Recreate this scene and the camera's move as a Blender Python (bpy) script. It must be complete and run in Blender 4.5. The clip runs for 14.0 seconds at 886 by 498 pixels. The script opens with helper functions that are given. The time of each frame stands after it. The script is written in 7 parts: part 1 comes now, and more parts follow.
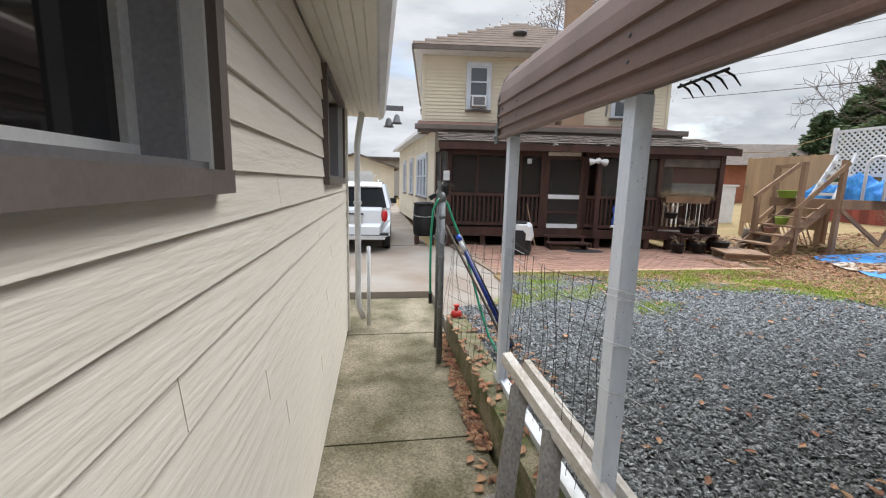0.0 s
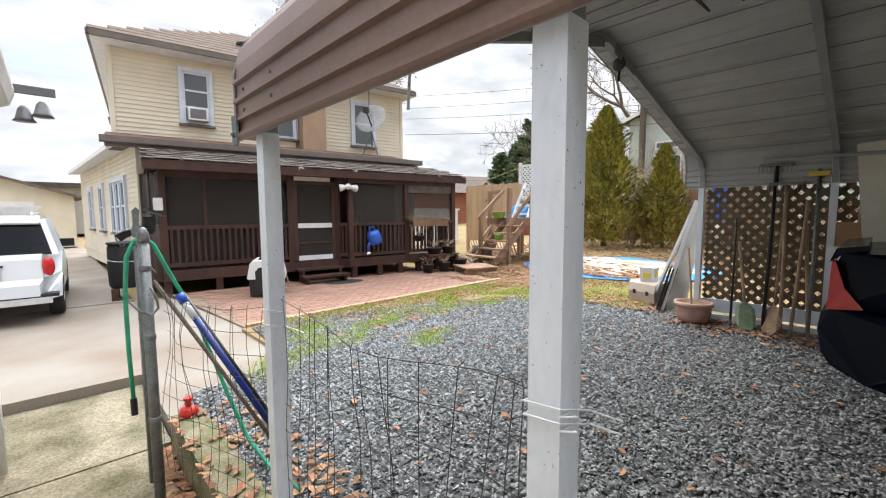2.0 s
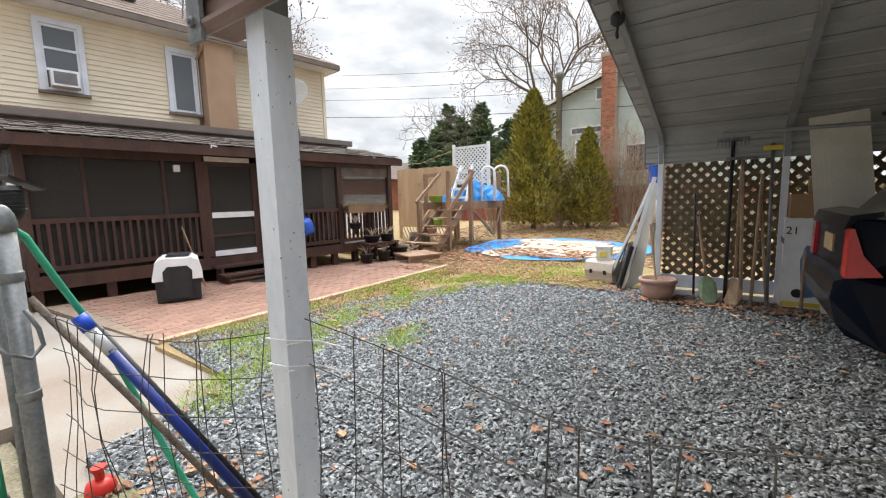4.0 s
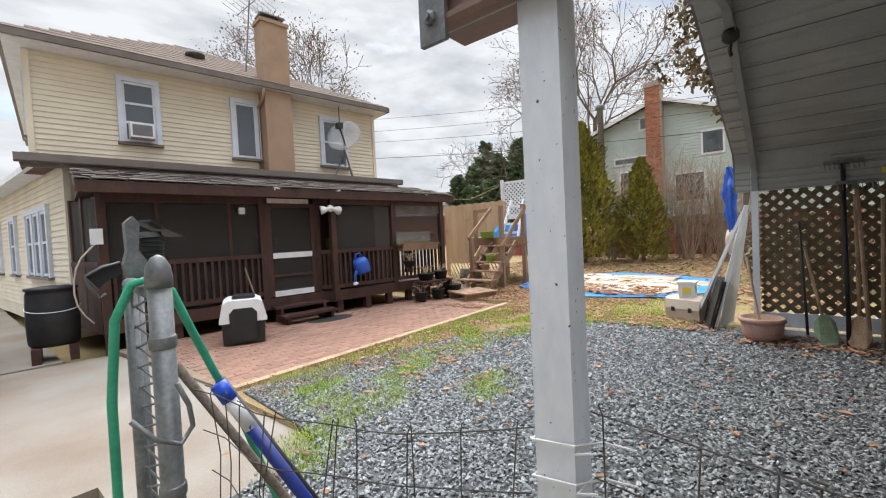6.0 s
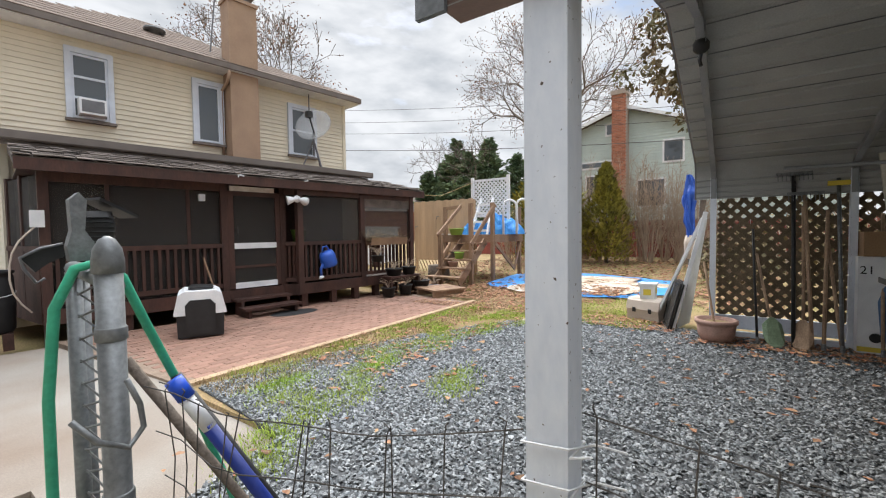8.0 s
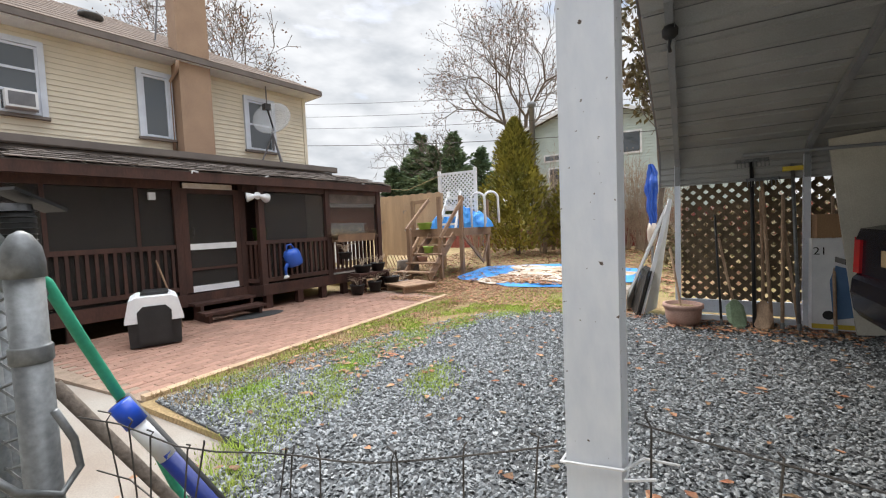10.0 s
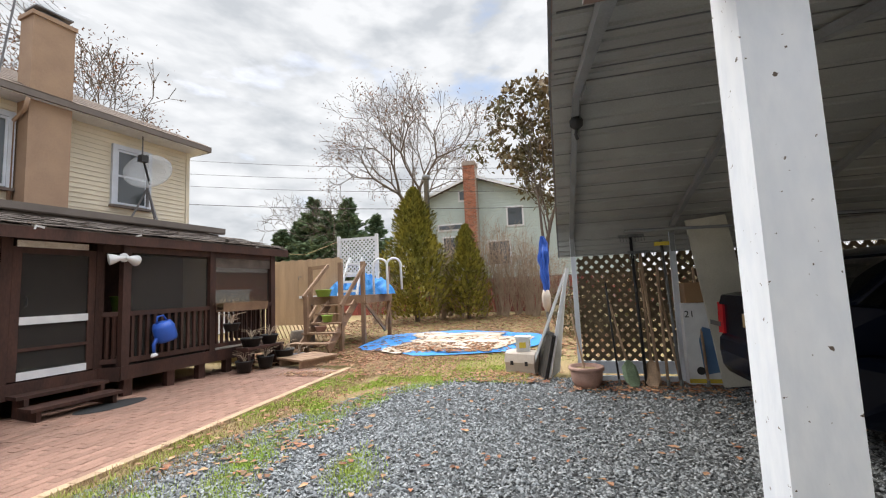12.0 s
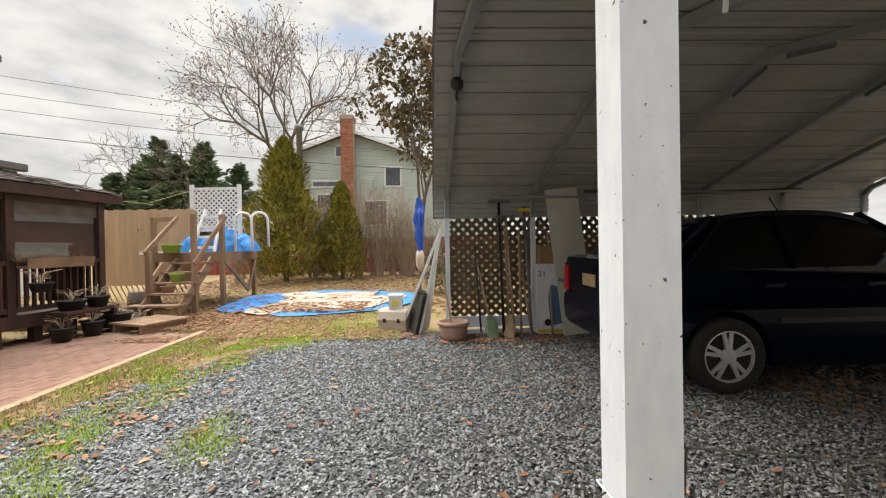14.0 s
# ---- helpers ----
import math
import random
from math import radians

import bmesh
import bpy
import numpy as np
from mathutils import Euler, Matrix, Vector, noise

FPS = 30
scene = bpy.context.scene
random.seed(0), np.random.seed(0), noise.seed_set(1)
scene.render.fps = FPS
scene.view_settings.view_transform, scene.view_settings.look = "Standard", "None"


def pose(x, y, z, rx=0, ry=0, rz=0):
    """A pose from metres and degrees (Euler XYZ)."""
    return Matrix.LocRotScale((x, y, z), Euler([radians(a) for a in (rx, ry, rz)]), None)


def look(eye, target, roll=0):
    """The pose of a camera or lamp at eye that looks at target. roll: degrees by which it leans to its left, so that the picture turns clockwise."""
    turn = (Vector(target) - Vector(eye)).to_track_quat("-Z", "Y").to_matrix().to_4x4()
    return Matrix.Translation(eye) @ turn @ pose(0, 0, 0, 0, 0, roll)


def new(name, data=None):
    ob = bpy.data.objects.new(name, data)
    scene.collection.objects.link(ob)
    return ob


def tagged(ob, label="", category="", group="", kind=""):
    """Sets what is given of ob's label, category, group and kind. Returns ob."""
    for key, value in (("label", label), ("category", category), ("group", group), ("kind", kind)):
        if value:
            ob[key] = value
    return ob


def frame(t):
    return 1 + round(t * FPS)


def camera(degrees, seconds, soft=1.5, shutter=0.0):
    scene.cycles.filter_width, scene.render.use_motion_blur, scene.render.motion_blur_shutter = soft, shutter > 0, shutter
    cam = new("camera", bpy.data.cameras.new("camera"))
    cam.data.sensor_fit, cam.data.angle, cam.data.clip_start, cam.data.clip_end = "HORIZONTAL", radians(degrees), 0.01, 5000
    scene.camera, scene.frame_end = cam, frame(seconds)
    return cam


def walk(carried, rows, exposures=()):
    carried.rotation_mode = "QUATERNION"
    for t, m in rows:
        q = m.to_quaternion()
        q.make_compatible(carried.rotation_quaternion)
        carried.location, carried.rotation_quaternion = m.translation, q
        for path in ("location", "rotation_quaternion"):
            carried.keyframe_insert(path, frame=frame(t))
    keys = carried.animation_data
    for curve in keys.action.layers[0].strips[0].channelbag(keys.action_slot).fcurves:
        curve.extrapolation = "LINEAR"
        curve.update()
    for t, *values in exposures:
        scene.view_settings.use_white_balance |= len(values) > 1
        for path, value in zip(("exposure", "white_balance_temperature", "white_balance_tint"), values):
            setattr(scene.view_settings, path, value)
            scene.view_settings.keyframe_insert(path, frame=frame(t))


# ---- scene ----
cam = camera(94.0, 14.0, soft=1.15)
PATH = [
    (0, (0.047, -0.001, 1.449), (0.355, 1.949, 1.13), 1.4),
    (0.5, (0.154, 0.181, 1.442), (0.617, 2.104, 1.144), 0.1),
    (1, (0.314, 0.407, 1.422), (1.416, 2.057, 1.165), -1.9),
    (1.5, (0.318, 0.691, 1.419), (1.762, 2.059, 1.217), -1.0),
    (2, (0.255, 0.906, 1.429), (1.62, 2.357, 1.255), -0.3),
    (2.5, (0.305, 1.139, 1.414), (1.676, 2.584, 1.23), -3.1),
    (2.7, (0.338, 1.207, 1.389), (1.787, 2.573, 1.201), -3.7),
    (4.8, (0.332, 2.122, 1.347), (2.002, 3.204, 1.142), -0.5),
    (5, (0.297, 2.204, 1.36), (1.985, 3.266, 1.199), -0.6),
    (5.5, (0.238, 2.278, 1.373), (1.835, 3.481, 1.306), -0.6),
    (6, (0.261, 2.289, 1.377), (1.798, 3.567, 1.316), -2.8),
    (6.5, (0.281, 2.304, 1.378), (1.84, 3.556, 1.325), -3.0),
    (7, (0.277, 2.352, 1.369), (1.853, 3.581, 1.293), -1.8),
    (7.5, (0.275, 2.366, 1.36), (1.881, 3.556, 1.273), -1.0),
    (8, (0.276, 2.349, 1.365), (1.908, 3.502, 1.283), -0.8),
    (8.2, (0.277, 2.344, 1.366), (1.917, 3.485, 1.287), -0.9),
    (10.3, (0.362, 2.549, 1.335), (2.099, 3.532, 1.205), -2.3),
    (10.5, (0.373, 2.615, 1.321), (2.127, 3.566, 1.174), -2.2),
    (11, (0.377, 2.733, 1.31), (2.216, 3.501, 1.152), -2.3),
    (11.5, (0.339, 2.817, 1.345), (2.246, 3.42, 1.353), -2.7),
    (12, (0.361, 2.812, 1.369), (2.282, 3.335, 1.557), -2.4),
    (12.5, (0.382, 2.806, 1.372), (2.339, 3.118, 1.638), -2.1),
    (13, (0.459, 2.746, 1.349), (2.446, 2.783, 1.576), -1.5),
    (13.5, (0.472, 2.755, 1.334), (2.466, 2.743, 1.485), -0.9),
    (14, (0.408, 2.816, 1.337), (2.407, 2.758, 1.32), -1.0),
]
walk(cam, [(t, look(eye, target, roll)) for t, eye, target, roll in PATH],
     exposures=[(0.0, 0.56, 6400, 10), (0.7, 0.6, 6400, 10), (1.5, 1.05, 6500, 10), (2.0, 1.0, 6550, 10), (2.5, 0.86, 6550, 10), (5.0, 1.0, 6650, 10), (5.5, 0.82, 6600, 10), (6.2, 0.7, 6500, 10), (8.0, 0.7, 6500, 10), (11.0, 0.78, 6600, 10), (12.4, 0.74, 6650, 10), (13.2, 0.7, 7100, 10), (14.0, 0.68, 7150, 10)])

# ---- world and sun ----
world = bpy.data.worlds.new("overcast_sky")
scene.world = world
world.use_nodes = True
wn, wl = world.node_tree.nodes, world.node_tree.links
wn.clear()
w_out, w_bg = wn.new("ShaderNodeOutputWorld"), wn.new("ShaderNodeBackground")
sky = wn.new("ShaderNodeTexSky")
sky.sky_type, sky.sun_disc = "NISHITA", False
sky.sun_elevation, sky.sun_rotation = radians(42.7), radians(33.7)
sky_gain = wn.new("ShaderNodeMixRGB")
sky_gain.blend_type = "MULTIPLY"
sky_gain.inputs[0].default_value = 1.0
sky_gain.inputs[2].default_value = (0.14, 0.14, 0.14, 1)
w_co, w_map = wn.new("ShaderNodeTexCoord"), wn.new("ShaderNodeMapping")
w_map.inputs["Scale"].default_value = (1.2, 2.2, 5.0)
w_map.inputs["Rotation"].default_value = (0.25, 0.1, 0.6)
cloud = wn.new("ShaderNodeTexNoise")
cloud.inputs["Scale"].default_value, cloud.inputs["Detail"].default_value, cloud.inputs["Roughness"].default_value = 2.2, 7, 0.55
c_ramp = wn.new("ShaderNodeValToRGB")
c_ramp.color_ramp.elements[0].position, c_ramp.color_ramp.elements[1].position = 0.20, 0.42
shade = wn.new("ShaderNodeTexNoise")
shade.inputs["Scale"].default_value, shade.inputs["Detail"].default_value = 4.5, 5
s_ramp = wn.new("ShaderNodeValToRGB")
s_ramp.color_ramp.elements[0].position, s_ramp.color_ramp.elements[0].color = 0.32, (0.47, 0.50, 0.54, 1)
s_ramp.color_ramp.elements[1].position, s_ramp.color_ramp.elements[1].color = 0.62, (0.70, 0.72, 0.75, 1)
w_mix = wn.new("ShaderNodeMixRGB")
wl.new(w_co.outputs["Generated"], w_map.inputs[0])
wl.new(w_map.outputs[0], cloud.inputs["Vector"])
wl.new(w_map.outputs[0], shade.inputs["Vector"])
wl.new(cloud.outputs[0], c_ramp.inputs[0])
wl.new(shade.outputs[0], s_ramp.inputs[0])
wl.new(sky.outputs[0], sky_gain.inputs[1])
wl.new(c_ramp.outputs[0], w_mix.inputs[0])
wl.new(sky_gain.outputs[0], w_mix.inputs[1])
wl.new(s_ramp.outputs[0], w_mix.inputs[2])
wl.new(w_mix.outputs[0], w_bg.inputs[0])
sep, lift = wn.new("ShaderNodeSeparateXYZ"), wn.new("ShaderNodeMapRange")
wl.new(w_co.outputs["Generated"], sep.inputs[0])
wl.new(sep.outputs["Z"], lift.inputs[0])
lift.interpolation_type = "SMOOTHSTEP"
lift.inputs["From Min"].default_value, lift.inputs["From Max"].default_value = 0.58, 1.0
lift.inputs["To Min"].default_value, lift.inputs["To Max"].default_value = 0.80, 5.0
wl.new(lift.outputs[0], w_bg.inputs[1])
wl.new(w_bg.outputs[0], w_out.inputs[0])
sun = new("sun", bpy.data.lights.new("sun", "SUN"))
sun.data.energy, sun.data.angle, sun.data.color = 2.0, radians(30), (1.0, 0.95, 0.87)
sun.matrix_world = look((6, 9, 10), (0, 0, 0))


# ---- materials ----
def material(name, base, other=None, rough=0.75, metal=0.0, scale=6.0, stretch=(1, 1, 1), contrast=0.5, fine=0.12,
             fine_scale=90.0, bump=0.15, bump_scale=None, tint=0.0, spec=0.35, island=False, chips=0.0):
    """A surface of two colours mixed by coarse noise, grained by fine noise, with fine relief; tint varies it from object to object."""
    m = bpy.data.materials.new(name)
    m.use_nodes = True
    n, l = m.node_tree.nodes, m.node_tree.links
    b = n["Principled BSDF"]
    other = other or tuple(c * 0.72 for c in base)
    co, mp = n.new("ShaderNodeTexCoord"), n.new("ShaderNodeMapping")
    mp.inputs["Scale"].default_value = stretch
    l.new(co.outputs["Object"], mp.inputs[0])
    n1, n2 = n.new("ShaderNodeTexNoise"), n.new("ShaderNodeTexNoise")
    n1.inputs["Scale"].default_value, n1.inputs["Detail"].default_value = scale, 6
    n2.inputs["Scale"].default_value, n2.inputs["Detail"].default_value = fine_scale, 3
    l.new(mp.outputs[0], n1.inputs["Vector"])
    l.new(mp.outputs[0], n2.inputs["Vector"])
    r1 = n.new("ShaderNodeValToRGB")
    r1.color_ramp.elements[0].position, r1.color_ramp.elements[1].position = 0.5 - 0.25 * (1 - contrast) - 0.03, 0.5 + 0.25 * (1 - contrast) + 0.03
    r1.color_ramp.elements[0].color, r1.color_ramp.elements[1].color = (*base, 1), (*other, 1)
    l.new(n1.outputs[0], r1.inputs[0])
    mixv = n.new("ShaderNodeMixRGB")
    mixv.blend_type = "OVERLAY"
    mixv.inputs[0].default_value = min(1.0, fine * 4)
    l.new(r1.outputs[0], mixv.inputs[1])
    l.new(n2.outputs[0], mixv.inputs[2])
    last = mixv.outputs[0]
    if tint > 0:
        hsv = n.new("ShaderNodeHueSaturation")
        mr = n.new("ShaderNodeMapRange")
        mr.inputs["To Min"].default_value, mr.inputs["To Max"].default_value = 1 - tint, 1 + tint
        if island:
            src = n.new("ShaderNodeNewGeometry").outputs["Random Per Island"]
        else:
            src = n.new("ShaderNodeObjectInfo").outputs["Random"]
        l.new(src, mr.inputs[0])
        l.new(mr.outputs[0], hsv.inputs["Value"])
        l.new(last, hsv.inputs["Color"])
        last = hsv.outputs[0]
    if chips > 0:
        n3, r3, mc = n.new("ShaderNodeTexNoise"), n.new("ShaderNodeValToRGB"), n.new("ShaderNodeMixRGB")
        n3.inputs["Scale"].default_value, n3.inputs["Detail"].default_value = chips, 4
        r3.color_ramp.elements[0].position, r3.color_ramp.elements[1].position = 0.70, 0.715
        mc.inputs[2].default_value = (0.09, 0.07, 0.06, 1)
        l.new(co.outputs["Object"], n3.inputs["Vector"])
        l.new(n3.outputs[0], r3.inputs[0])
        l.new(r3.outputs[0], mc.inputs[0])
        l.new(last, mc.inputs[1])
        last = mc.outputs[0]
    l.new(last, b.inputs["Base Color"])
    rr = n.new("ShaderNodeMapRange")
    rr.inputs["To Min"].default_value, rr.inputs["To Max"].default_value = max(0.02, rough - 0.1), min(1, rough + 0.1)
    l.new(n1.outputs[0], rr.inputs[0])
    l.new(rr.outputs[0], b.inputs["Roughness"])
    b.inputs["Metallic"].default_value = metal
    b.inputs["Specular IOR Level"].default_value = spec
    if bump > 0:
        bp = n.new("ShaderNodeBump")
        bp.inputs["Strength"].default_value, bp.inputs["Distance"].default_value = bump, 0.01
        src = n2
        if bump_scale:
            src = n.new("ShaderNodeTexNoise")
            src.inputs["Scale"].default_value, src.inputs["Detail"].default_value = bump_scale, 4
            l.new(mp.outputs[0], src.inputs["Vector"])
        l.new(src.outputs[0], bp.inputs["Height"])
        l.new(bp.outputs[0], b.inputs["Normal"])
    return m


def glass(name, colour=(0.02, 0.025, 0.03), clear=0.5, rough=0.03, spec=0.5):
    """A pane: part clear, part dark and glossy."""
    m = bpy.data.materials.new(name)
    m.use_nodes = True
    n, l = m.node_tree.nodes, m.node_tree.links
    b = n["Principled BSDF"]
    b.inputs["Base Color"].default_value = (*colour, 1)
    b.inputs["Roughness"].default_value = rough
    b.inputs["Specular IOR Level"].default_value = spec
    tr, mx = n.new("ShaderNodeBsdfTransparent"), n.new("ShaderNodeMixShader")
    mx.inputs[0].default_value = 1 - clear
    l.new(tr.outputs[0], mx.inputs[1])
    l.new(b.outputs[0], mx.inputs[2])
    l.new(mx.outputs[0], n["Material Output"].inputs["Surface"])
    return m


M = dict(
    soil=material("soil_and_leaf_litter", (0.30, 0.20, 0.11), (0.19, 0.16, 0.06), 0.95, scale=1.4, contrast=0.2, fine=0.2, fine_scale=45, bump=0.6, bump_scale=30),
    concrete=material("weathered_concrete", (0.27, 0.235, 0.17), (0.10, 0.09, 0.05), 0.92, scale=2.9, contrast=0.5, fine=0.24, fine_scale=70, bump=0.5, bump_scale=70),
    slab=material("pale_concrete", (0.29, 0.27, 0.24), (0.205, 0.155, 0.12), 0.85, scale=0.9, contrast=0.25, fine=0.09, fine_scale=120, bump=0.12),
    kerb=material("mossy_concrete", (0.25, 0.22, 0.15), (0.11, 0.12, 0.05), 0.95, scale=7, fine=0.2, bump=0.5, bump_scale=40),
    gravel=material("blue_grey_gravel", (0.175, 0.19, 0.20), (0.29, 0.30, 0.305), 0.9, scale=20, fine=0.12, bump=0.3, tint=0.62, spec=0.2, island=True),
    # bed coloured darker than the stones, as the shade in their gaps
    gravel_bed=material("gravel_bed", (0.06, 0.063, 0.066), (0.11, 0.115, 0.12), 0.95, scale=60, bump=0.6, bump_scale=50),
    siding=material("cream_lap_siding", (0.76, 0.715, 0.64), (0.70, 0.66, 0.585), 0.6, scale=3, stretch=(1, 0.22, 2.6), fine=0.05, fine_scale=30, bump=0.36, bump_scale=22),
    house_siding=material("pale_yellow_siding", (0.68, 0.615, 0.49), (0.60, 0.545, 0.435), 0.6, scale=1.5, fine=0.04, bump=0.05),
    white_trim=material("white_painted_trim", (0.72, 0.73, 0.74), (0.62, 0.63, 0.65), 0.5, scale=5, fine=0.05, bump=0.08),
    bronze=material("brown_aluminium_trim", (0.16, 0.135, 0.12), (0.125, 0.105, 0.095), 0.45, scale=4, fine=0.05, bump=0.05),
    grey_trim=material("grey_aluminium", (0.17, 0.17, 0.18), (0.13, 0.13, 0.14), 0.5, metal=0.2, scale=5, fine=0.06, bump=0.05),
    dark_glass=glass("dark_window_glass", (0.012, 0.013, 0.014), 0.0, 0.04),
    post=material("blue_grey_painted_steel", (0.71, 0.75, 0.82), (0.60, 0.64, 0.71), 0.45, chips=110, scale=5, stretch=(1, 1, 0.4), fine=0.06, fine_scale=60, bump=0.1),
    roof_brown=material("brown_painted_sheet_steel", (0.19, 0.115, 0.092), (0.16, 0.10, 0.08), 0.42, scale=2.5, fine=0.05, bump=0.06, spec=0.5),
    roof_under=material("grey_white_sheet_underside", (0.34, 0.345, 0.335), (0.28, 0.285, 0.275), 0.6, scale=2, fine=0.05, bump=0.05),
    porch_wood=material("dark_brown_stained_timber", (0.068, 0.030, 0.022), (0.040, 0.020, 0.016), 0.65, scale=5, stretch=(1, 1, 0.3), fine=0.14, fine_scale=50, bump=0.25, tint=0.12),
    shingle=material("brown_asphalt_shingle", (0.12, 0.082, 0.062), (0.085, 0.06, 0.048), 0.95, scale=5, fine=0.2, fine_scale=150, bump=0.4, bump_scale=120),
    screen=glass("insect_screen", (0.03, 0.026, 0.023), 0.42, 0.7),
    paver=material("red_brown_paver", (0.30, 0.17, 0.125), (0.235, 0.145, 0.11), 0.9, scale=2.0, contrast=0.2, fine=0.14, bump=0.3, tint=0.14),
    car_paint=material("dark_navy_car_paint", (0.004, 0.006, 0.014), (0.003, 0.005, 0.011), 0.2, scale=2, fine=0.0, bump=0.0, spec=0.1),
    black=material("black_plastic", (0.016, 0.016, 0.017), (0.024, 0.024, 0.025), 0.5, scale=8, fine=0.05, bump=0.08),
    rubber=material("tyre_rubber", (0.02, 0.02, 0.021), (0.03, 0.03, 0.031), 0.8, scale=14, fine=0.1, bump=0.2),
    alloy=material("silver_alloy", (0.62, 0.63, 0.65), (0.54, 0.55, 0.57), 0.35, metal=0.25, scale=9, fine=0.05, bump=0.04),
    car_glass=glass("car_glass", (0.004, 0.005, 0.006), 0.04, 0.03, 0.2),
    lattice=material("weathered_lattice_timber", (0.17, 0.125, 0.08), (0.10, 0.08, 0.05), 0.85, scale=9, fine=0.15, bump=0.2),
    deck_wood=material("tan_weathered_timber", (0.29, 0.185, 0.115), (0.21, 0.13, 0.085), 0.8, scale=4, stretch=(1, 1, 0.4), fine=0.14, bump=0.2, tint=0.12),
    fence_tan=material("tan_painted_fence", (0.47, 0.33, 0.21), (0.40, 0.28, 0.18), 0.8, scale=2, stretch=(3, 3, 0.5), fine=0.08, bump=0.12, tint=0.06),
    steel=material("galvanised_steel", (0.22, 0.23, 0.237), (0.16, 0.168, 0.173), 0.5, metal=0.55, scale=18, fine=0.1, bump=0.08),
    stucco=material("tan_chimney_render", (0.35, 0.24, 0.165), (0.30, 0.205, 0.145), 0.9, scale=2.5, fine=0.12, bump=0.3),
    brick=material("red_brick", (0.36, 0.14, 0.085), (0.28, 0.11, 0.07), 0.9, scale=3, fine=0.16, bump=0.3, tint=0.15),
    green_siding=material("pale_green_siding", (0.48, 0.56, 0.53), (0.43, 0.50, 0.48), 0.65, scale=1.5, fine=0.04, bump=0.05),
    white_car=material("white_car_paint", (0.68, 0.72, 0.77), (0.66, 0.70, 0.75), 0.22, scale=2, fine=0.0, bump=0.0, spec=0.55),
)


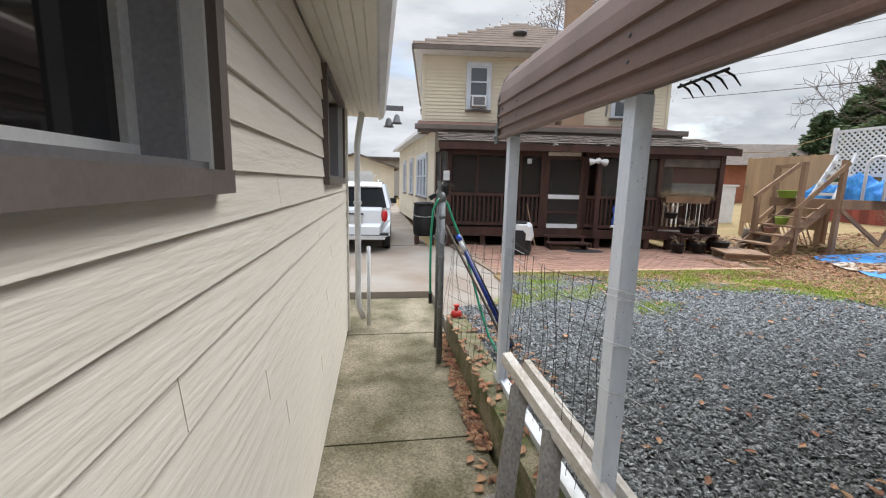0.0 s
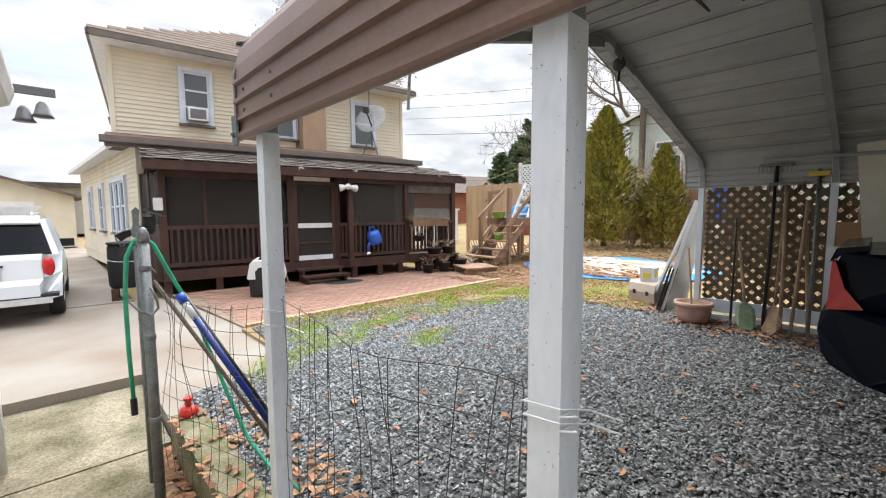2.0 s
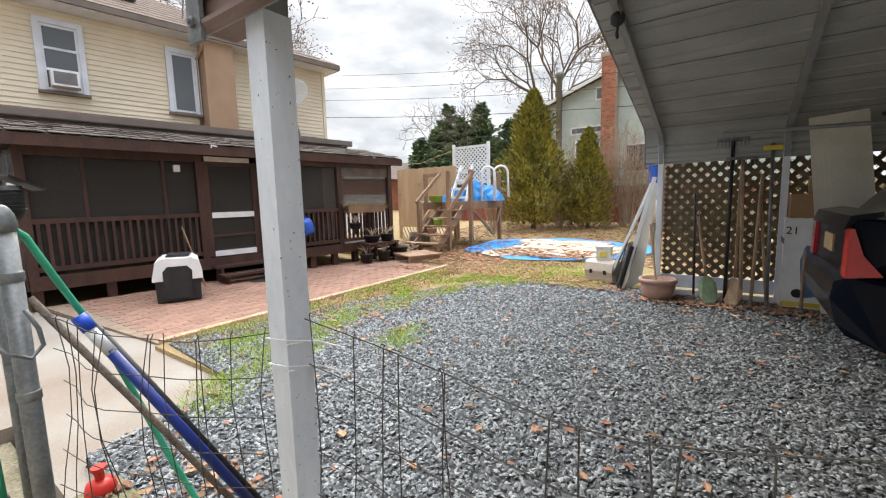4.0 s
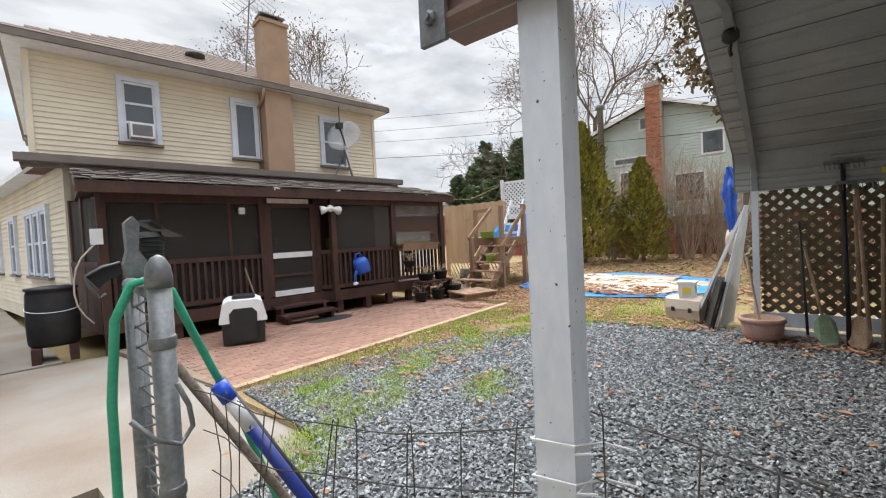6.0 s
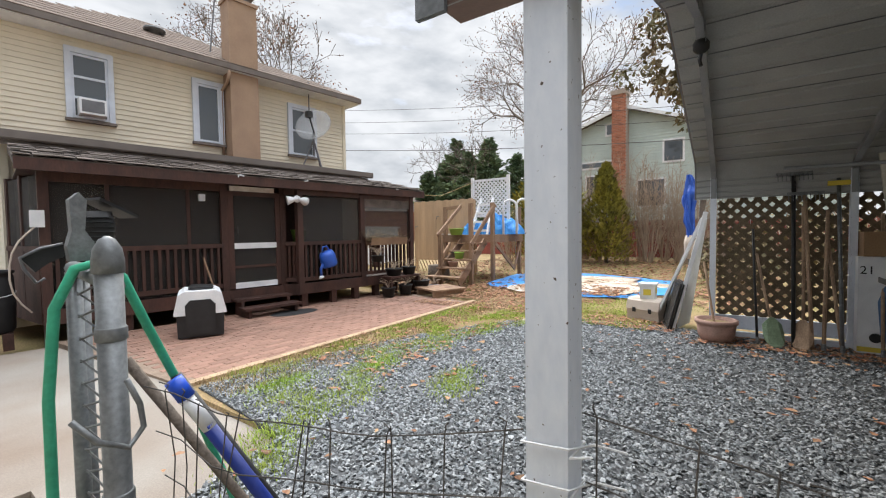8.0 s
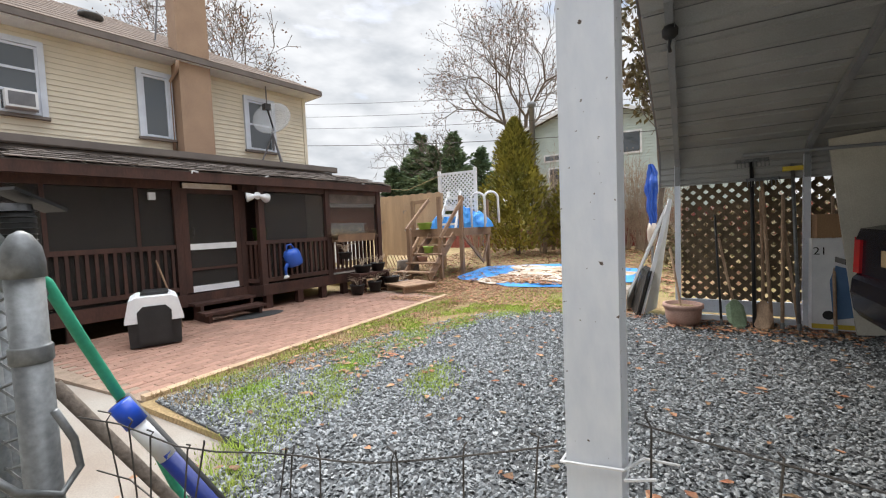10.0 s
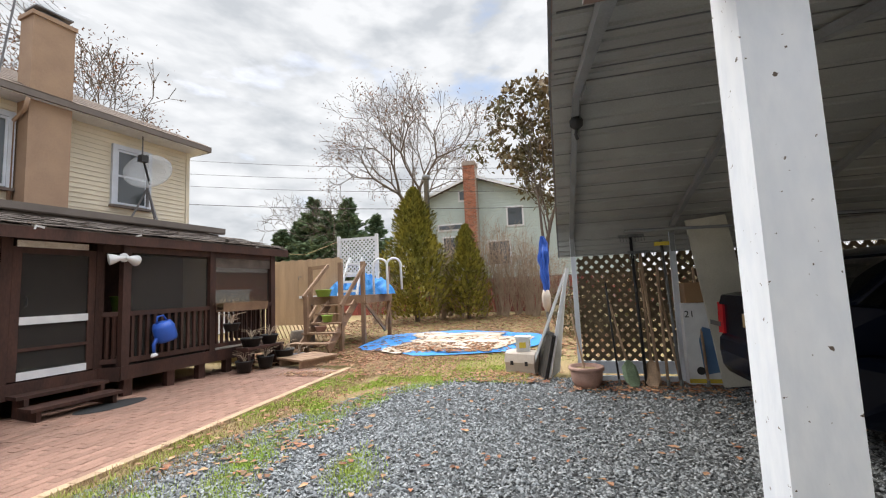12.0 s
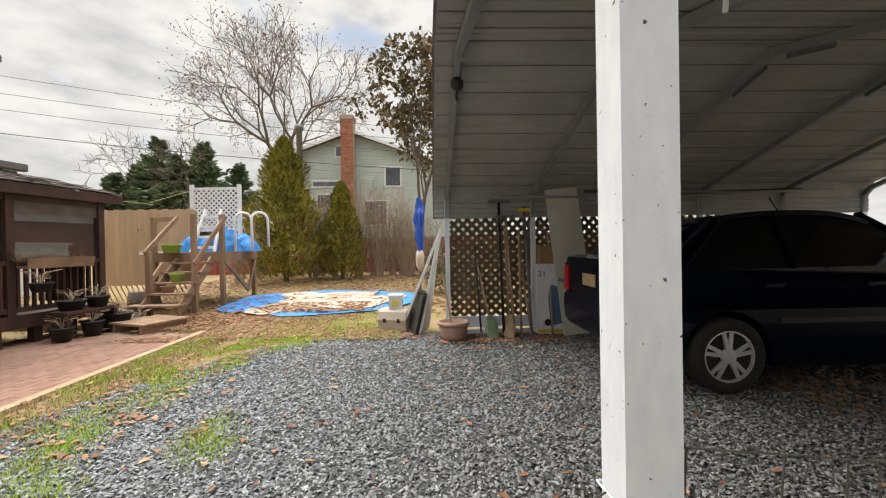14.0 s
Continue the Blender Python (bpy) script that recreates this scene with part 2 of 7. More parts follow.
M.update(
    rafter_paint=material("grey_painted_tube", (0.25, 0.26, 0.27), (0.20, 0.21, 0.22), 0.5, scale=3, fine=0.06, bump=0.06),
    red_shingle=material("red_brown_shingle", (0.15, 0.078, 0.058), (0.10, 0.06, 0.048), 0.95, scale=3, fine=0.2, fine_scale=120, bump=0.4, bump_scale=120),
    grey_shingle=material("grey_brown_shingle", (0.13, 0.105, 0.09), (0.075, 0.062, 0.055), 0.95, scale=4, fine=0.2, fine_scale=120, bump=0.4, bump_scale=120, tint=0.3),
    window_white=material("bluish_white_casing", (0.60, 0.645, 0.72), (0.52, 0.56, 0.63), 0.5, scale=4, fine=0.05, bump=0.05),
    window_glass=glass("window_glass", (0.05, 0.06, 0.07), 0.0, 0.04, 0.9),
    dish_grey=material("light_grey_plastic", (0.52, 0.53, 0.53), (0.44, 0.45, 0.45), 0.55, scale=5, fine=0.06, bump=0.05),
    blue_plastic=material("blue_plastic", (0.03, 0.10, 0.45), (0.025, 0.085, 0.38), 0.4, scale=6, fine=0.04, bump=0.03),
    deep_blue=material("deep_blue_plastic", (0.012, 0.03, 0.20), (0.01, 0.024, 0.15), 0.4, scale=6, fine=0.05, bump=0.03),
    straw=material("dry_straw", (0.38, 0.28, 0.15), (0.27, 0.19, 0.10), 0.9, scale=3, fine=0.1, bump=0.0, tint=0.3, island=True),
    pale_green=material("lime_green_plastic", (0.30, 0.50, 0.10), (0.26, 0.44, 0.09), 0.5, scale=5, fine=0.05, bump=0.03),
    red_lamp=material("red_lamp_plastic", (0.50, 0.012, 0.02), (0.42, 0.01, 0.016), 0.15, scale=8, fine=0.03, bump=0.0, spec=0.6),
    clay=material("pink_clay", (0.42, 0.27, 0.22), (0.34, 0.21, 0.17), 0.85, scale=8, fine=0.15, bump=0.2),
    tool_wood=material("worn_tool_wood", (0.42, 0.29, 0.19), (0.27, 0.18, 0.12), 0.75, scale=10, stretch=(1, 1, 0.3), fine=0.15, bump=0.15),
    green_metal=material("chipped_green_metal", (0.25, 0.34, 0.22), (0.18, 0.24, 0.15), 0.6, scale=12, fine=0.15, bump=0.15),
    yellow=material("yellow_print", (0.65, 0.50, 0.06), (0.58, 0.44, 0.06), 0.6, scale=6, fine=0.05, bump=0.0),
    door_cream=material("cream_door_paint", (0.58, 0.56, 0.48), (0.50, 0.48, 0.41), 0.55, scale=3, fine=0.06, bump=0.05),
    carton_blue=material("blue_print", (0.10, 0.19, 0.34), (0.08, 0.15, 0.28), 0.5, scale=5, fine=0.05, bump=0.0),
    cardboard=material("brown_cardboard", (0.32, 0.20, 0.11), (0.28, 0.17, 0.095), 0.85, scale=4, fine=0.08, bump=0.05),
    tan_plastic=material("tan_plastic", (0.50, 0.43, 0.36), (0.44, 0.37, 0.31), 0.6, scale=6, fine=0.06, bump=0.05),
    blue_tarp=material("blue_tarpaulin_cloth", (0.04, 0.22, 0.62), (0.06, 0.30, 0.66), 0.5, scale=5, fine=0.1, bump=0.3, bump_scale=18),
    pale_sheet=material("dusty_pale_sheet", (0.58, 0.53, 0.46), (0.34, 0.25, 0.165), 0.85, scale=2.2, contrast=0.5, fine=0.15, bump=0.3, bump_scale=15),
    bark=material("grey_bark", (0.17, 0.135, 0.11), (0.11, 0.09, 0.075), 0.95, scale=6, fine=0.2, bump=0.3),
    hose_green=material("green_hose", (0.05, 0.40, 0.24), (0.04, 0.33, 0.20), 0.45, scale=10, fine=0.06, bump=0.04),
    red_plastic=material("red_plastic", (0.55, 0.03, 0.02), (0.45, 0.025, 0.02), 0.4, scale=10, fine=0.05, bump=0.03),
    wire=material("dark_wire", (0.045, 0.042, 0.04), (0.07, 0.062, 0.055), 0.6, scale=10, fine=0.1, bump=0.0),
    white_worn=material("worn_white_paint", (0.74, 0.72, 0.68), (0.50, 0.45, 0.39), 0.7, scale=9, stretch=(1, 0.3, 1), contrast=0.1, fine=0.15, bump=0.2),
    grey_wood=material("grey_bare_timber", (0.27, 0.255, 0.235), (0.19, 0.175, 0.16), 0.9, scale=8, stretch=(1, 1, 0.3), fine=0.18, bump=0.25),
    rust_leaf=material("rust_leaf", (0.26, 0.13, 0.07), (0.18, 0.10, 0.07), 0.8, scale=0.5, fine=0.1, bump=0.0, tint=0.4, island=True),
    olive_leaf=material("olive_brown_leaf", (0.12, 0.115, 0.05), (0.17, 0.11, 0.06), 0.7, scale=0.8, fine=0.1, bump=0.0, tint=0.45, island=True),
    arbor_green=material("yellow_green_foliage", (0.36, 0.31, 0.055), (0.16, 0.165, 0.04), 0.8, scale=1.2, contrast=0.1, fine=0.1, bump=0.0, tint=0.5, island=True),
    spruce_green=material("dark_spruce_needles", (0.15, 0.20, 0.10), (0.10, 0.155, 0.09), 0.8, scale=0.6, fine=0.1, bump=0.0, tint=0.45, island=True),
    shrub_twig=material("brown_twig", (0.40, 0.31, 0.23), (0.28, 0.21, 0.155), 0.9, scale=3, fine=0.1, bump=0.0),
    red_wood=material("faded_red_boards", (0.30, 0.075, 0.055), (0.22, 0.065, 0.05), 0.85, scale=2, stretch=(3, 3, 0.4), fine=0.12, bump=0.1, tint=0.2),
    mortar=material("grey_mortar", (0.34, 0.28, 0.24), (0.30, 0.25, 0.21), 0.95, scale=6, fine=0.1, bump=0.2),
    brick_face=material("red_brick_face", (0.37, 0.15, 0.09), (0.29, 0.115, 0.07), 0.9, scale=3, fine=0.16, bump=0.3, tint=0.3, island=True),
    grey_siding=material("grey_render", (0.40, 0.38, 0.35), (0.34, 0.32, 0.30), 0.8, scale=1, fine=0.06, bump=0.1),
    dead_leaf=material("dead_leaf", (0.26, 0.105, 0.06), (0.32, 0.21, 0.12), 0.8, scale=9, contrast=0.6, fine=0.1, bump=0.0, tint=0.5, island=True),
    grass_green=material("grass_blade", (0.27, 0.39, 0.05), (0.33, 0.37, 0.08), 0.8, scale=2, fine=0.1, bump=0.0, tint=0.35, island=True),
    dish_mesh=glass("perforated_dish_mesh", (0.36, 0.37, 0.38), 0.6, 0.6),
    storm_grey=material("mid_grey_aluminium", (0.30, 0.305, 0.33), (0.26, 0.265, 0.285), 0.5, metal=0.1, scale=6, fine=0.07, bump=0.05),
    collar_blue=material("bright_blue_collar", (0.02, 0.09, 0.58), (0.018, 0.075, 0.5), 0.35, scale=6, fine=0.04, bump=0.02),
    joint=material("sandy_joint", (0.27, 0.20, 0.15), (0.20, 0.15, 0.11), 0.95, scale=8, fine=0.2, bump=0.3),
    paver_far=material("red_brown_paver_field", (0.30, 0.17, 0.125), (0.235, 0.145, 0.11), 0.9, scale=2.0, contrast=0.2, fine=0.14, bump=0.3, tint=0.14, island=True),
    edging=material("tan_edging_brick", (0.47, 0.34, 0.22), (0.38, 0.27, 0.17), 0.9, scale=4, fine=0.15, bump=0.2, tint=0.12),
)


# ---- building helpers ----
def box(bm, x0, x1, y0, y1, z0, z1):
    """An upright box; returns its eight corners."""
    v = [bm.verts.new((x, y, z)) for z in (z0, z1) for x, y in ((x0, y0), (x1, y0), (x1, y1), (x0, y1))]
    for f in ((3, 2, 1, 0), (4, 5, 6, 7), (0, 1, 5, 4), (1, 2, 6, 5), (2, 3, 7, 6), (3, 0, 4, 7)):
        bm.faces.new([v[k] for k in f])
    return v


def beam(bm, a, b, w, d, up=(0, 0, 1)):
    """A straight bar from a to b, w wide and d deep."""
    a, b = Vector(a), Vector(b)
    t = (b - a).normalized()
    s = t.cross(Vector(up))
    if s.length < 1e-4:
        s = t.cross(Vector((0, 1, 0)))
    s.normalize()
    u = s.cross(t)
    v = [bm.verts.new(p + s * i * w / 2 + u * j * d / 2) for p in (a, b) for i, j in ((-1, -1), (1, -1), (1, 1), (-1, 1))]
    for f in ((0, 1, 2, 3), (7, 6, 5, 4), (0, 4, 5, 1), (1, 5, 6, 2), (2, 6, 7, 3), (3, 7, 4, 0)):
        bm.faces.new([v[k] for k in f])
    return v


def tube(bm, pts, r, n=8, caps=True):
    """A round bar along points; r is a number or one radius a point."""
    pts = [Vector(p) for p in pts]
    rs = list(r) if isinstance(r, (list, tuple)) else [r] * len(pts)
    rings, side = [], None
    for k, p in enumerate(pts):
        t = (pts[min(k + 1, len(pts) - 1)] - pts[max(k - 1, 0)]).normalized()
        if side is None:
            side = t.cross(Vector((0, 0, 1)) if abs(t.z) < 0.9 else Vector((1, 0, 0)))
        side = (side - t * side.dot(t)).normalized()
        up = t.cross(side)
        rings.append([bm.verts.new(p + (side * math.cos(a) + up * math.sin(a)) * rs[k]) for a in (2 * math.pi * j / n for j in range(n))])
    for a, b in zip(rings, rings[1:]):
        for j in range(n):
            bm.faces.new((a[j], a[(j + 1) % n], b[(j + 1) % n], b[j]))
    if caps:
        bm.faces.new(rings[0][::-1])
        bm.faces.new(rings[-1])


def lathe(bm, profile, n=24, centre=(0, 0, 0)):
    """A turned form about the upright axis through centre: profile of (radius, height)."""
    c = Vector(centre)
    rings = [[bm.verts.new(c + Vector((r * math.cos(2 * math.pi * j / n), r * math.sin(2 * math.pi * j / n), z))) for j in range(n)] for r, z in profile]
    for a, b in zip(rings, rings[1:]):
        for j in range(n):
            bm.faces.new((a[j], a[(j + 1) % n], b[(j + 1) % n], b[j]))
    bm.faces.new(rings[0][::-1])
    bm.faces.new(rings[-1])


def prism(bm, outline, a, b, axis="y"):
    """A closed outline of (p, q) pairs drawn out from a to b along an axis."""
    def at(p, q, k):
        return {"x": (k, p, q), "y": (p, k, q), "z": (p, q, k)}[axis]
    va, vb = [bm.verts.new(at(p, q, a)) for p, q in outline], [bm.verts.new(at(p, q, b)) for p, q in outline]
    n = len(outline)
    bm.faces.new(va)
    bm.faces.new(vb[::-1])
    for k in range(n):
        bm.faces.new((va[k], vb[k], vb[(k + 1) % n], va[(k + 1) % n]))


def part(name, bm, material, parent=None, label="", smooth=False, bevel=0.0):
    """Links a bmesh as one mesh object under a thing or part."""
    if bevel:
        bmesh.ops.bevel(bm, geom=[e for e in bm.edges if e.is_manifold and e.calc_face_angle(0) > 0.6], offset=bevel, segments=2, profile=0.6, affect="EDGES", clamp_overlap=True)
    bmesh.ops.recalc_face_normals(bm, faces=bm.faces)
    me = bpy.data.meshes.new(name)
    bm.to_mesh(me)
    bm.free()
    me.materials.append(material)
    if smooth:
        me.polygons.foreach_set("use_smooth", [True] * len(me.polygons))
    ob = new(name, me)
    ob.parent = parent
    if label:
        tagged(ob, label)
    return ob


def thing(name, m, label, category, group="", kind=""):
    """An empty that carries the parts of one thing."""
    ob = new(name)
    ob.empty_display_size = 0.1
    ob.matrix_world = m
    return tagged(ob, label, category, group, kind)


def setting(name, bm, material, label="", category="", smooth=False, bevel=0.0):
    return tagged(part(name, bm, material, None, label, smooth, bevel), category=category, kind="structure")


BM = bmesh.new

# ---- ground ----
def land(x, y):
    """Height of the ground: low under the hard standing, rising gently beyond the yard."""
    z = -0.02
    if x < 0.8 or (y > 4.0 and x < 1.9) or (y > 6.4 and x < 8.6 and y < 14):
        z = -0.22
    if x > 7:
        z += 0.03 * (min(x, 40) - 7)
    return z


bm = BM()
xs = [-400, -120, -40, -15, -6, -2, 0, 0.79, 0.81, 1.6, 1.89, 1.91, 3, 5, 7, 8.59, 8.61, 10, 12, 14, 17, 21, 26, 32, 40, 60, 120, 400]
ys = [-400, -120, -40, -15, -6, -2, 0, 2, 3.5, 3.99, 4.01, 5.3, 6.39, 6.41, 7.5, 9, 11, 13.99, 14.01, 17, 22, 30, 40, 60, 120, 400]
grid = [[bm.verts.new((x, y, land(x, y))) for x in xs] for y in ys]
for a, b in zip(grid, grid[1:]):
    for k in range(len(xs) - 1):
        bm.faces.new((a[k], a[k + 1], b[k + 1], b[k]))
setting("ground", bm, M["soil"], "patchy lawn with straw and brown fallen leaves", "ground")

bm = BM()
box(bm, -0.6, 0.70, -8, 2.35, -0.4, -0.15)
box(bm, -0.6, 0.70, 2.365, 4.2, -0.4, -0.15)
box(bm, -0.6, 0.76, 4.215, 5.55, -0.4, -0.148)
setting("walkway_pavement", bm, M["concrete"], "stained mossy concrete walk beside the garage", "pavement", bevel=0.008)
bm = BM()
prism(bm, [(-8, 5.57), (0.78, 5.57), (0.78, 4.07), (0.915, 4.07), (0.915, 4.61), (1.875, 4.86), (2.0, 6.4), (1.7, 9.6), (-0.4, 9.8), (-8, 9.8)], -0.4, -0.06, "z")
setting("driveway_pavement", bm, M["slab"], "pale worn concrete driveway slab", "pavement", bevel=0.006)
bm = BM()
box(bm, -8, 1.2, 9.82, 40, -0.4, -0.065)
setting("rear_driveway_pavement", bm, M["slab"], "pale dusty driveway beside the house", "pavement")
bm = BM()
box(bm, 0.74, 0.92, -6, 4.05, -0.3, 0.10)
setting("kerb", bm, M["kerb"], "mossy concrete kerb along the walk", "kerb", bevel=0.015)
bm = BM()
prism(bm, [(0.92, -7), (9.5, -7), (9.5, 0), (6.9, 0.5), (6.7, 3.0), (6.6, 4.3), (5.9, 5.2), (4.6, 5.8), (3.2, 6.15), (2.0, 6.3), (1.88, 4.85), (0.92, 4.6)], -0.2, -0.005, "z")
setting("gravel_bed", bm, M["gravel_bed"], "crushed stone bed, darkened as shade between the stones", "gravel")

# ---- garage ----
GX = -0.27
bm = BM()
box(bm, -5.0, GX - 0.22, -6, 4.36, -0.2, 2.2)
box(bm, GX - 0.22, GX - 0.02, -6, -0.38, -0.2, 2.2)
box(bm, GX - 0.22, GX - 0.02, -0.38, 0.91, -0.2, 1.417)
box(bm, GX - 0.22, GX - 0.02, 0.91, 2.59, -0.2, 2.2)
box(bm, GX - 0.22, GX - 0.02, 2.59, 3.87, -0.2, 1.417)
box(bm, GX - 0.22, GX - 0.02, 2.59, 3.87, 2.1, 2.2)
box(bm, GX - 0.22, GX - 0.02, 3.87, 4.36, -0.2, 2.2)
garage = setting("wall_garage", bm, M["siding"], "garage wall with cream lap siding", "wall")
LAP = 0.111


def lap_mesh(y0, y1, height):
    bm = BM()
    prism(bm, [(GX - 0.018, 0), (GX, 0), (GX - 0.001, 0.006), (GX - 0.013, height + 0.012), (GX - 0.018, height + 0.012)], y0, y1, "y")
    bmesh.ops.recalc_face_normals(bm, faces=bm.faces)
    me = bpy.data.meshes.new("siding_board")
    bm.to_mesh(me)
    bm.free()
    me.materials.append(M["siding"])
    return me


LAPS = {}
JOINTS = {0: 1.435, 1: 3.1, 2: 2.317, 3: 0.693, 4: 2.9, 5: 1.2, 6: 2.6}
for k in range(-14, 7):
    z = 1.464 + k * LAP
    if z > 1.36:
        segs = [(-6, -0.385), (0.915, 2.585), (3.875, 4.3)]
    else:
        cut = JOINTS[(-1 - k) % 7]
        segs = [(-6, cut), (cut + 0.004, 4.3)]
    for seg in segs:
        if seg not in LAPS:
            LAPS[seg] = lap_mesh(seg[0], seg[1], LAP)
        ob = new("siding_board", LAPS[seg])
        ob.location.z = z
        ob.parent = garage
bm = BM()
box(bm, -5.0, GX - 0.01, -6, 4.36, -0.2, -0.1)
setting("baseboard", bm, M["concrete"], "rough garage footing", "footing")
bm = BM()
box(bm, GX - 0.05, GX + 0.012, 4.30, 4.38, -0.15, 2.13)
setting("corner_trim", bm, M["siding"], "cream corner board", "trim", bevel=0.004)
bm = BM()
soff = [(GX - 0.02, 2.13)]
for k in range(6):
    x = GX + 0.005 + k * 0.05
    soff += [(x, 2.13), (x + 0.004, 2.137), (x + 0.008, 2.13)]
soff += [(0.04, 2.13), (0.04, 2.2), (GX - 0.02, 2.2)]
prism(bm, soff, -6, 4.75, "y")
setting("soffit", bm, M["siding"], "cream ribbed soffit under the garage eave", "soffit")
bm = BM()
prism(bm, [(0.04, 2.12), (0.055, 2.11), (0.10, 2.13), (0.125, 2.20), (0.125, 2.235), (0.115, 2.235), (0.11, 2.2), (0.05, 2.16), (0.05, 2.235), (0.04, 2.235)], -6, 4.78, "y")
setting("gutter", bm, M["white_trim"], "white metal gutter along the garage eave", "gutter")
bm = BM()
prism(bm, [(0.1, 2.24), (-2.6, 3.2), (-5.2, 2.24), (-5.2, 2.2), (0.1, 2.2)], -6.1, 4.8, "y")
setting("roof_garage", bm, M["shingle"], "brown shingled garage roof", "roof")


def garage_window(name, y0, y1, z0, z1, parted):
    win = thing(name, pose(GX, 0, 0), "dark aluminium garage window with brown trim", "window", kind="structure")
    bm = BM()
    box(bm, -0.02, 0.028, y0 - 0.055, y1 + 0.055, z0 - 0.045, z0 + 0.0)
    part("window_sill", bm, M["bronze"], win, bevel=0.004)
    for a, b in ((y0 - 0.055, y0 - 0.012), (y1 + 0.012, y1 + 0.055)):
        bm = BM()
        box(bm, -0.02, 0.024, a, b, z0, z1 + 0.05)
        part("side_trim", bm, M["bronze"], win, bevel=0.003)
    bm = BM()
    box(bm, -0.02, 0.024, y0 - 0.012, y1 + 0.012, z1, z1 + 0.05)
    part("head_trim", bm, M["bronze"], win)
    for a, b in ((y0 - 0.012, y0), (y1, y1 + 0.012)):
        bm = BM()
        box(bm, -0.19, 0.005, a, b, z0, z1)
        part("jamb", bm, M["white_trim"], win)
    bm = BM()
    box(bm, -0.19, 0.0, y0, y1, z0 + 0.001, z0 + 0.014)
    part("inner_sill", bm, M["grey_trim"], win)
    bm = BM()
    box(bm, -0.155, -0.032, y1 - 0.012, y1 - 0.001, z0 + 0.014, z1)
    part("storm_frame", bm, M["storm_grey"], win, bevel=0.003)
    for a, b, c, d in ((y0, y1 - 0.012, z0 + 0.014, z0 + 0.04), (y0, y1 - 0.012, z1 - 0.03, z1), (y0, y0 + 0.03, z0 + 0.04, z1 - 0.03), (y1 - 0.045, y1 - 0.012, z0 + 0.04, z1 - 0.03)):
        bm = BM()
        box(bm, -0.14, -0.11, a, b, c, d)
        part("window_frame", bm, M["white_trim"] if c < z0 + 0.02 else M["storm_grey"] if a < y1 - 0.1 else M["dish_grey"], win, bevel=0.004)
    if parted:
        bm = BM()
        box(bm, -0.135, -0.112, (y0 + y1) / 2 - 0.02, (y0 + y1) / 2 + 0.02, z0 + 0.04, z1 - 0.03)
        part("mullion", bm, M["grey_trim"], win)
    bm = BM()
    box(bm, -0.13, -0.124, y0 + 0.02, y1 - 0.035, z0 + 0.03, z1 - 0.02)
    part("pane", bm, M["dark_glass"], win)
    return win


garage_window("window_1", -0.33, 0.855, 1.462, 2.0, False)
garage_window("window_2", 2.645, 3.815, 1.462, 2.06, False)
pipe = thing("downpipe", pose(-0.12, 4.42, 0), "white downpipe at the garage corner", "downpipe")
bm = BM()
tube(bm, [(0.0, 0, 2.12), (-0.03, 0, 1.95), (-0.05, 0, 1.8), (-0.05, 0, 0.1), (0.0, 0.05, -0.05)], 0.032, 8)
part("tube", bm, M["white_trim"], pipe, smooth=True)
bm = BM()
box(bm, -0.09, -0.01, -0.04, 0.04, 1.2, 1.23)
part("strap", bm, M["white_trim"], pipe)
bm = BM()
tube(bm, [(0.06, 0.03, -0.13), (0.06, 0.03, 0.75)], 0.02, 8)
part("conduit", bm, M["white_trim"], pipe, smooth=True)
flood = thing("flood_light", pose(0.1, 4.8, 2.02), "weathered twin flood light on the garage eave corner", "lamp")
bm = BM()
box(bm, -0.05, 0.22, -0.02, 0.02, 0.2, 0.25)
part("arm", bm, M["grey_trim"], flood)
for dx, dz in ((0.06, 0.02), (0.15, 0.06)):
    bm = BM()
    lathe(bm, [(0.015, 0.1), (0.03, 0.08), (0.045, 0.02), (0.06, 0.0)], 12, (dx, 0, dz))
    part("lamp_head", bm, M["grey_trim"], flood, smooth=True)

# ---- carport ----
TRUSS_Y = [2.574, 1.29, 0.015, -1.26, -2.535, -3.81]
LX, RX = 0.841, 6.55
carport = thing("carport", pose(0, 0, 0), "open steel carport with brown ridged roof and blue-grey posts", "carport")
ARC = [(LX + 0.045, 1.70), (LX + 0.05, 2.0), (LX + 0.12, 2.11), (LX + 0.3, 2.19), (3.7, 2.86), (RX - 0.3, 2.16), (RX - 0.12, 2.10), (RX - 0.02, 2.0), (RX, 1.70)]
for y in TRUSS_Y:
    for x in (LX + 0.045, RX):
        bm = BM()
        box(bm, x - 0.0325, x + 0.0325, y - 0.0325, y + 0.0325, 0.08, 1.74 if x < 3 else 2.0)
        post = part("post", bm, M["post"], carport, bevel=0.009)
        if x < 3 and y > 0:
            for k in range(6):
                bm = BM()
                lathe(bm, [(0.0008, 0), (0.0008, 0.001)], 6)
                hole = part("screw_hole", bm, M["black"], post)
                side = k % 3
                hole.matrix_basis = pose(x - 0.0318 if side else x - 0.01 + 0.004 * k, y - 0.018 + 0.006 * k if side else y - 0.0318, 1.58 - k * 0.21 - 0.05 * (k % 2), 0 if side else 90, 90 if side else 0, 0)
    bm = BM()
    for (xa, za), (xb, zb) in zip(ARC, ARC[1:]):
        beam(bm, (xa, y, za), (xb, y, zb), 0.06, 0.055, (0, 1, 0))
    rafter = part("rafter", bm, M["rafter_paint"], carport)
    for s in (1, -1):
        bm = BM()
        beam(bm, (3.7 - s * 0.5, y - 0.034, 2.71), (3.7 - s * 0.1, y - 0.034, 2.81), 0.004, 0.09)
        part("gusset", bm, M["steel"], carport)
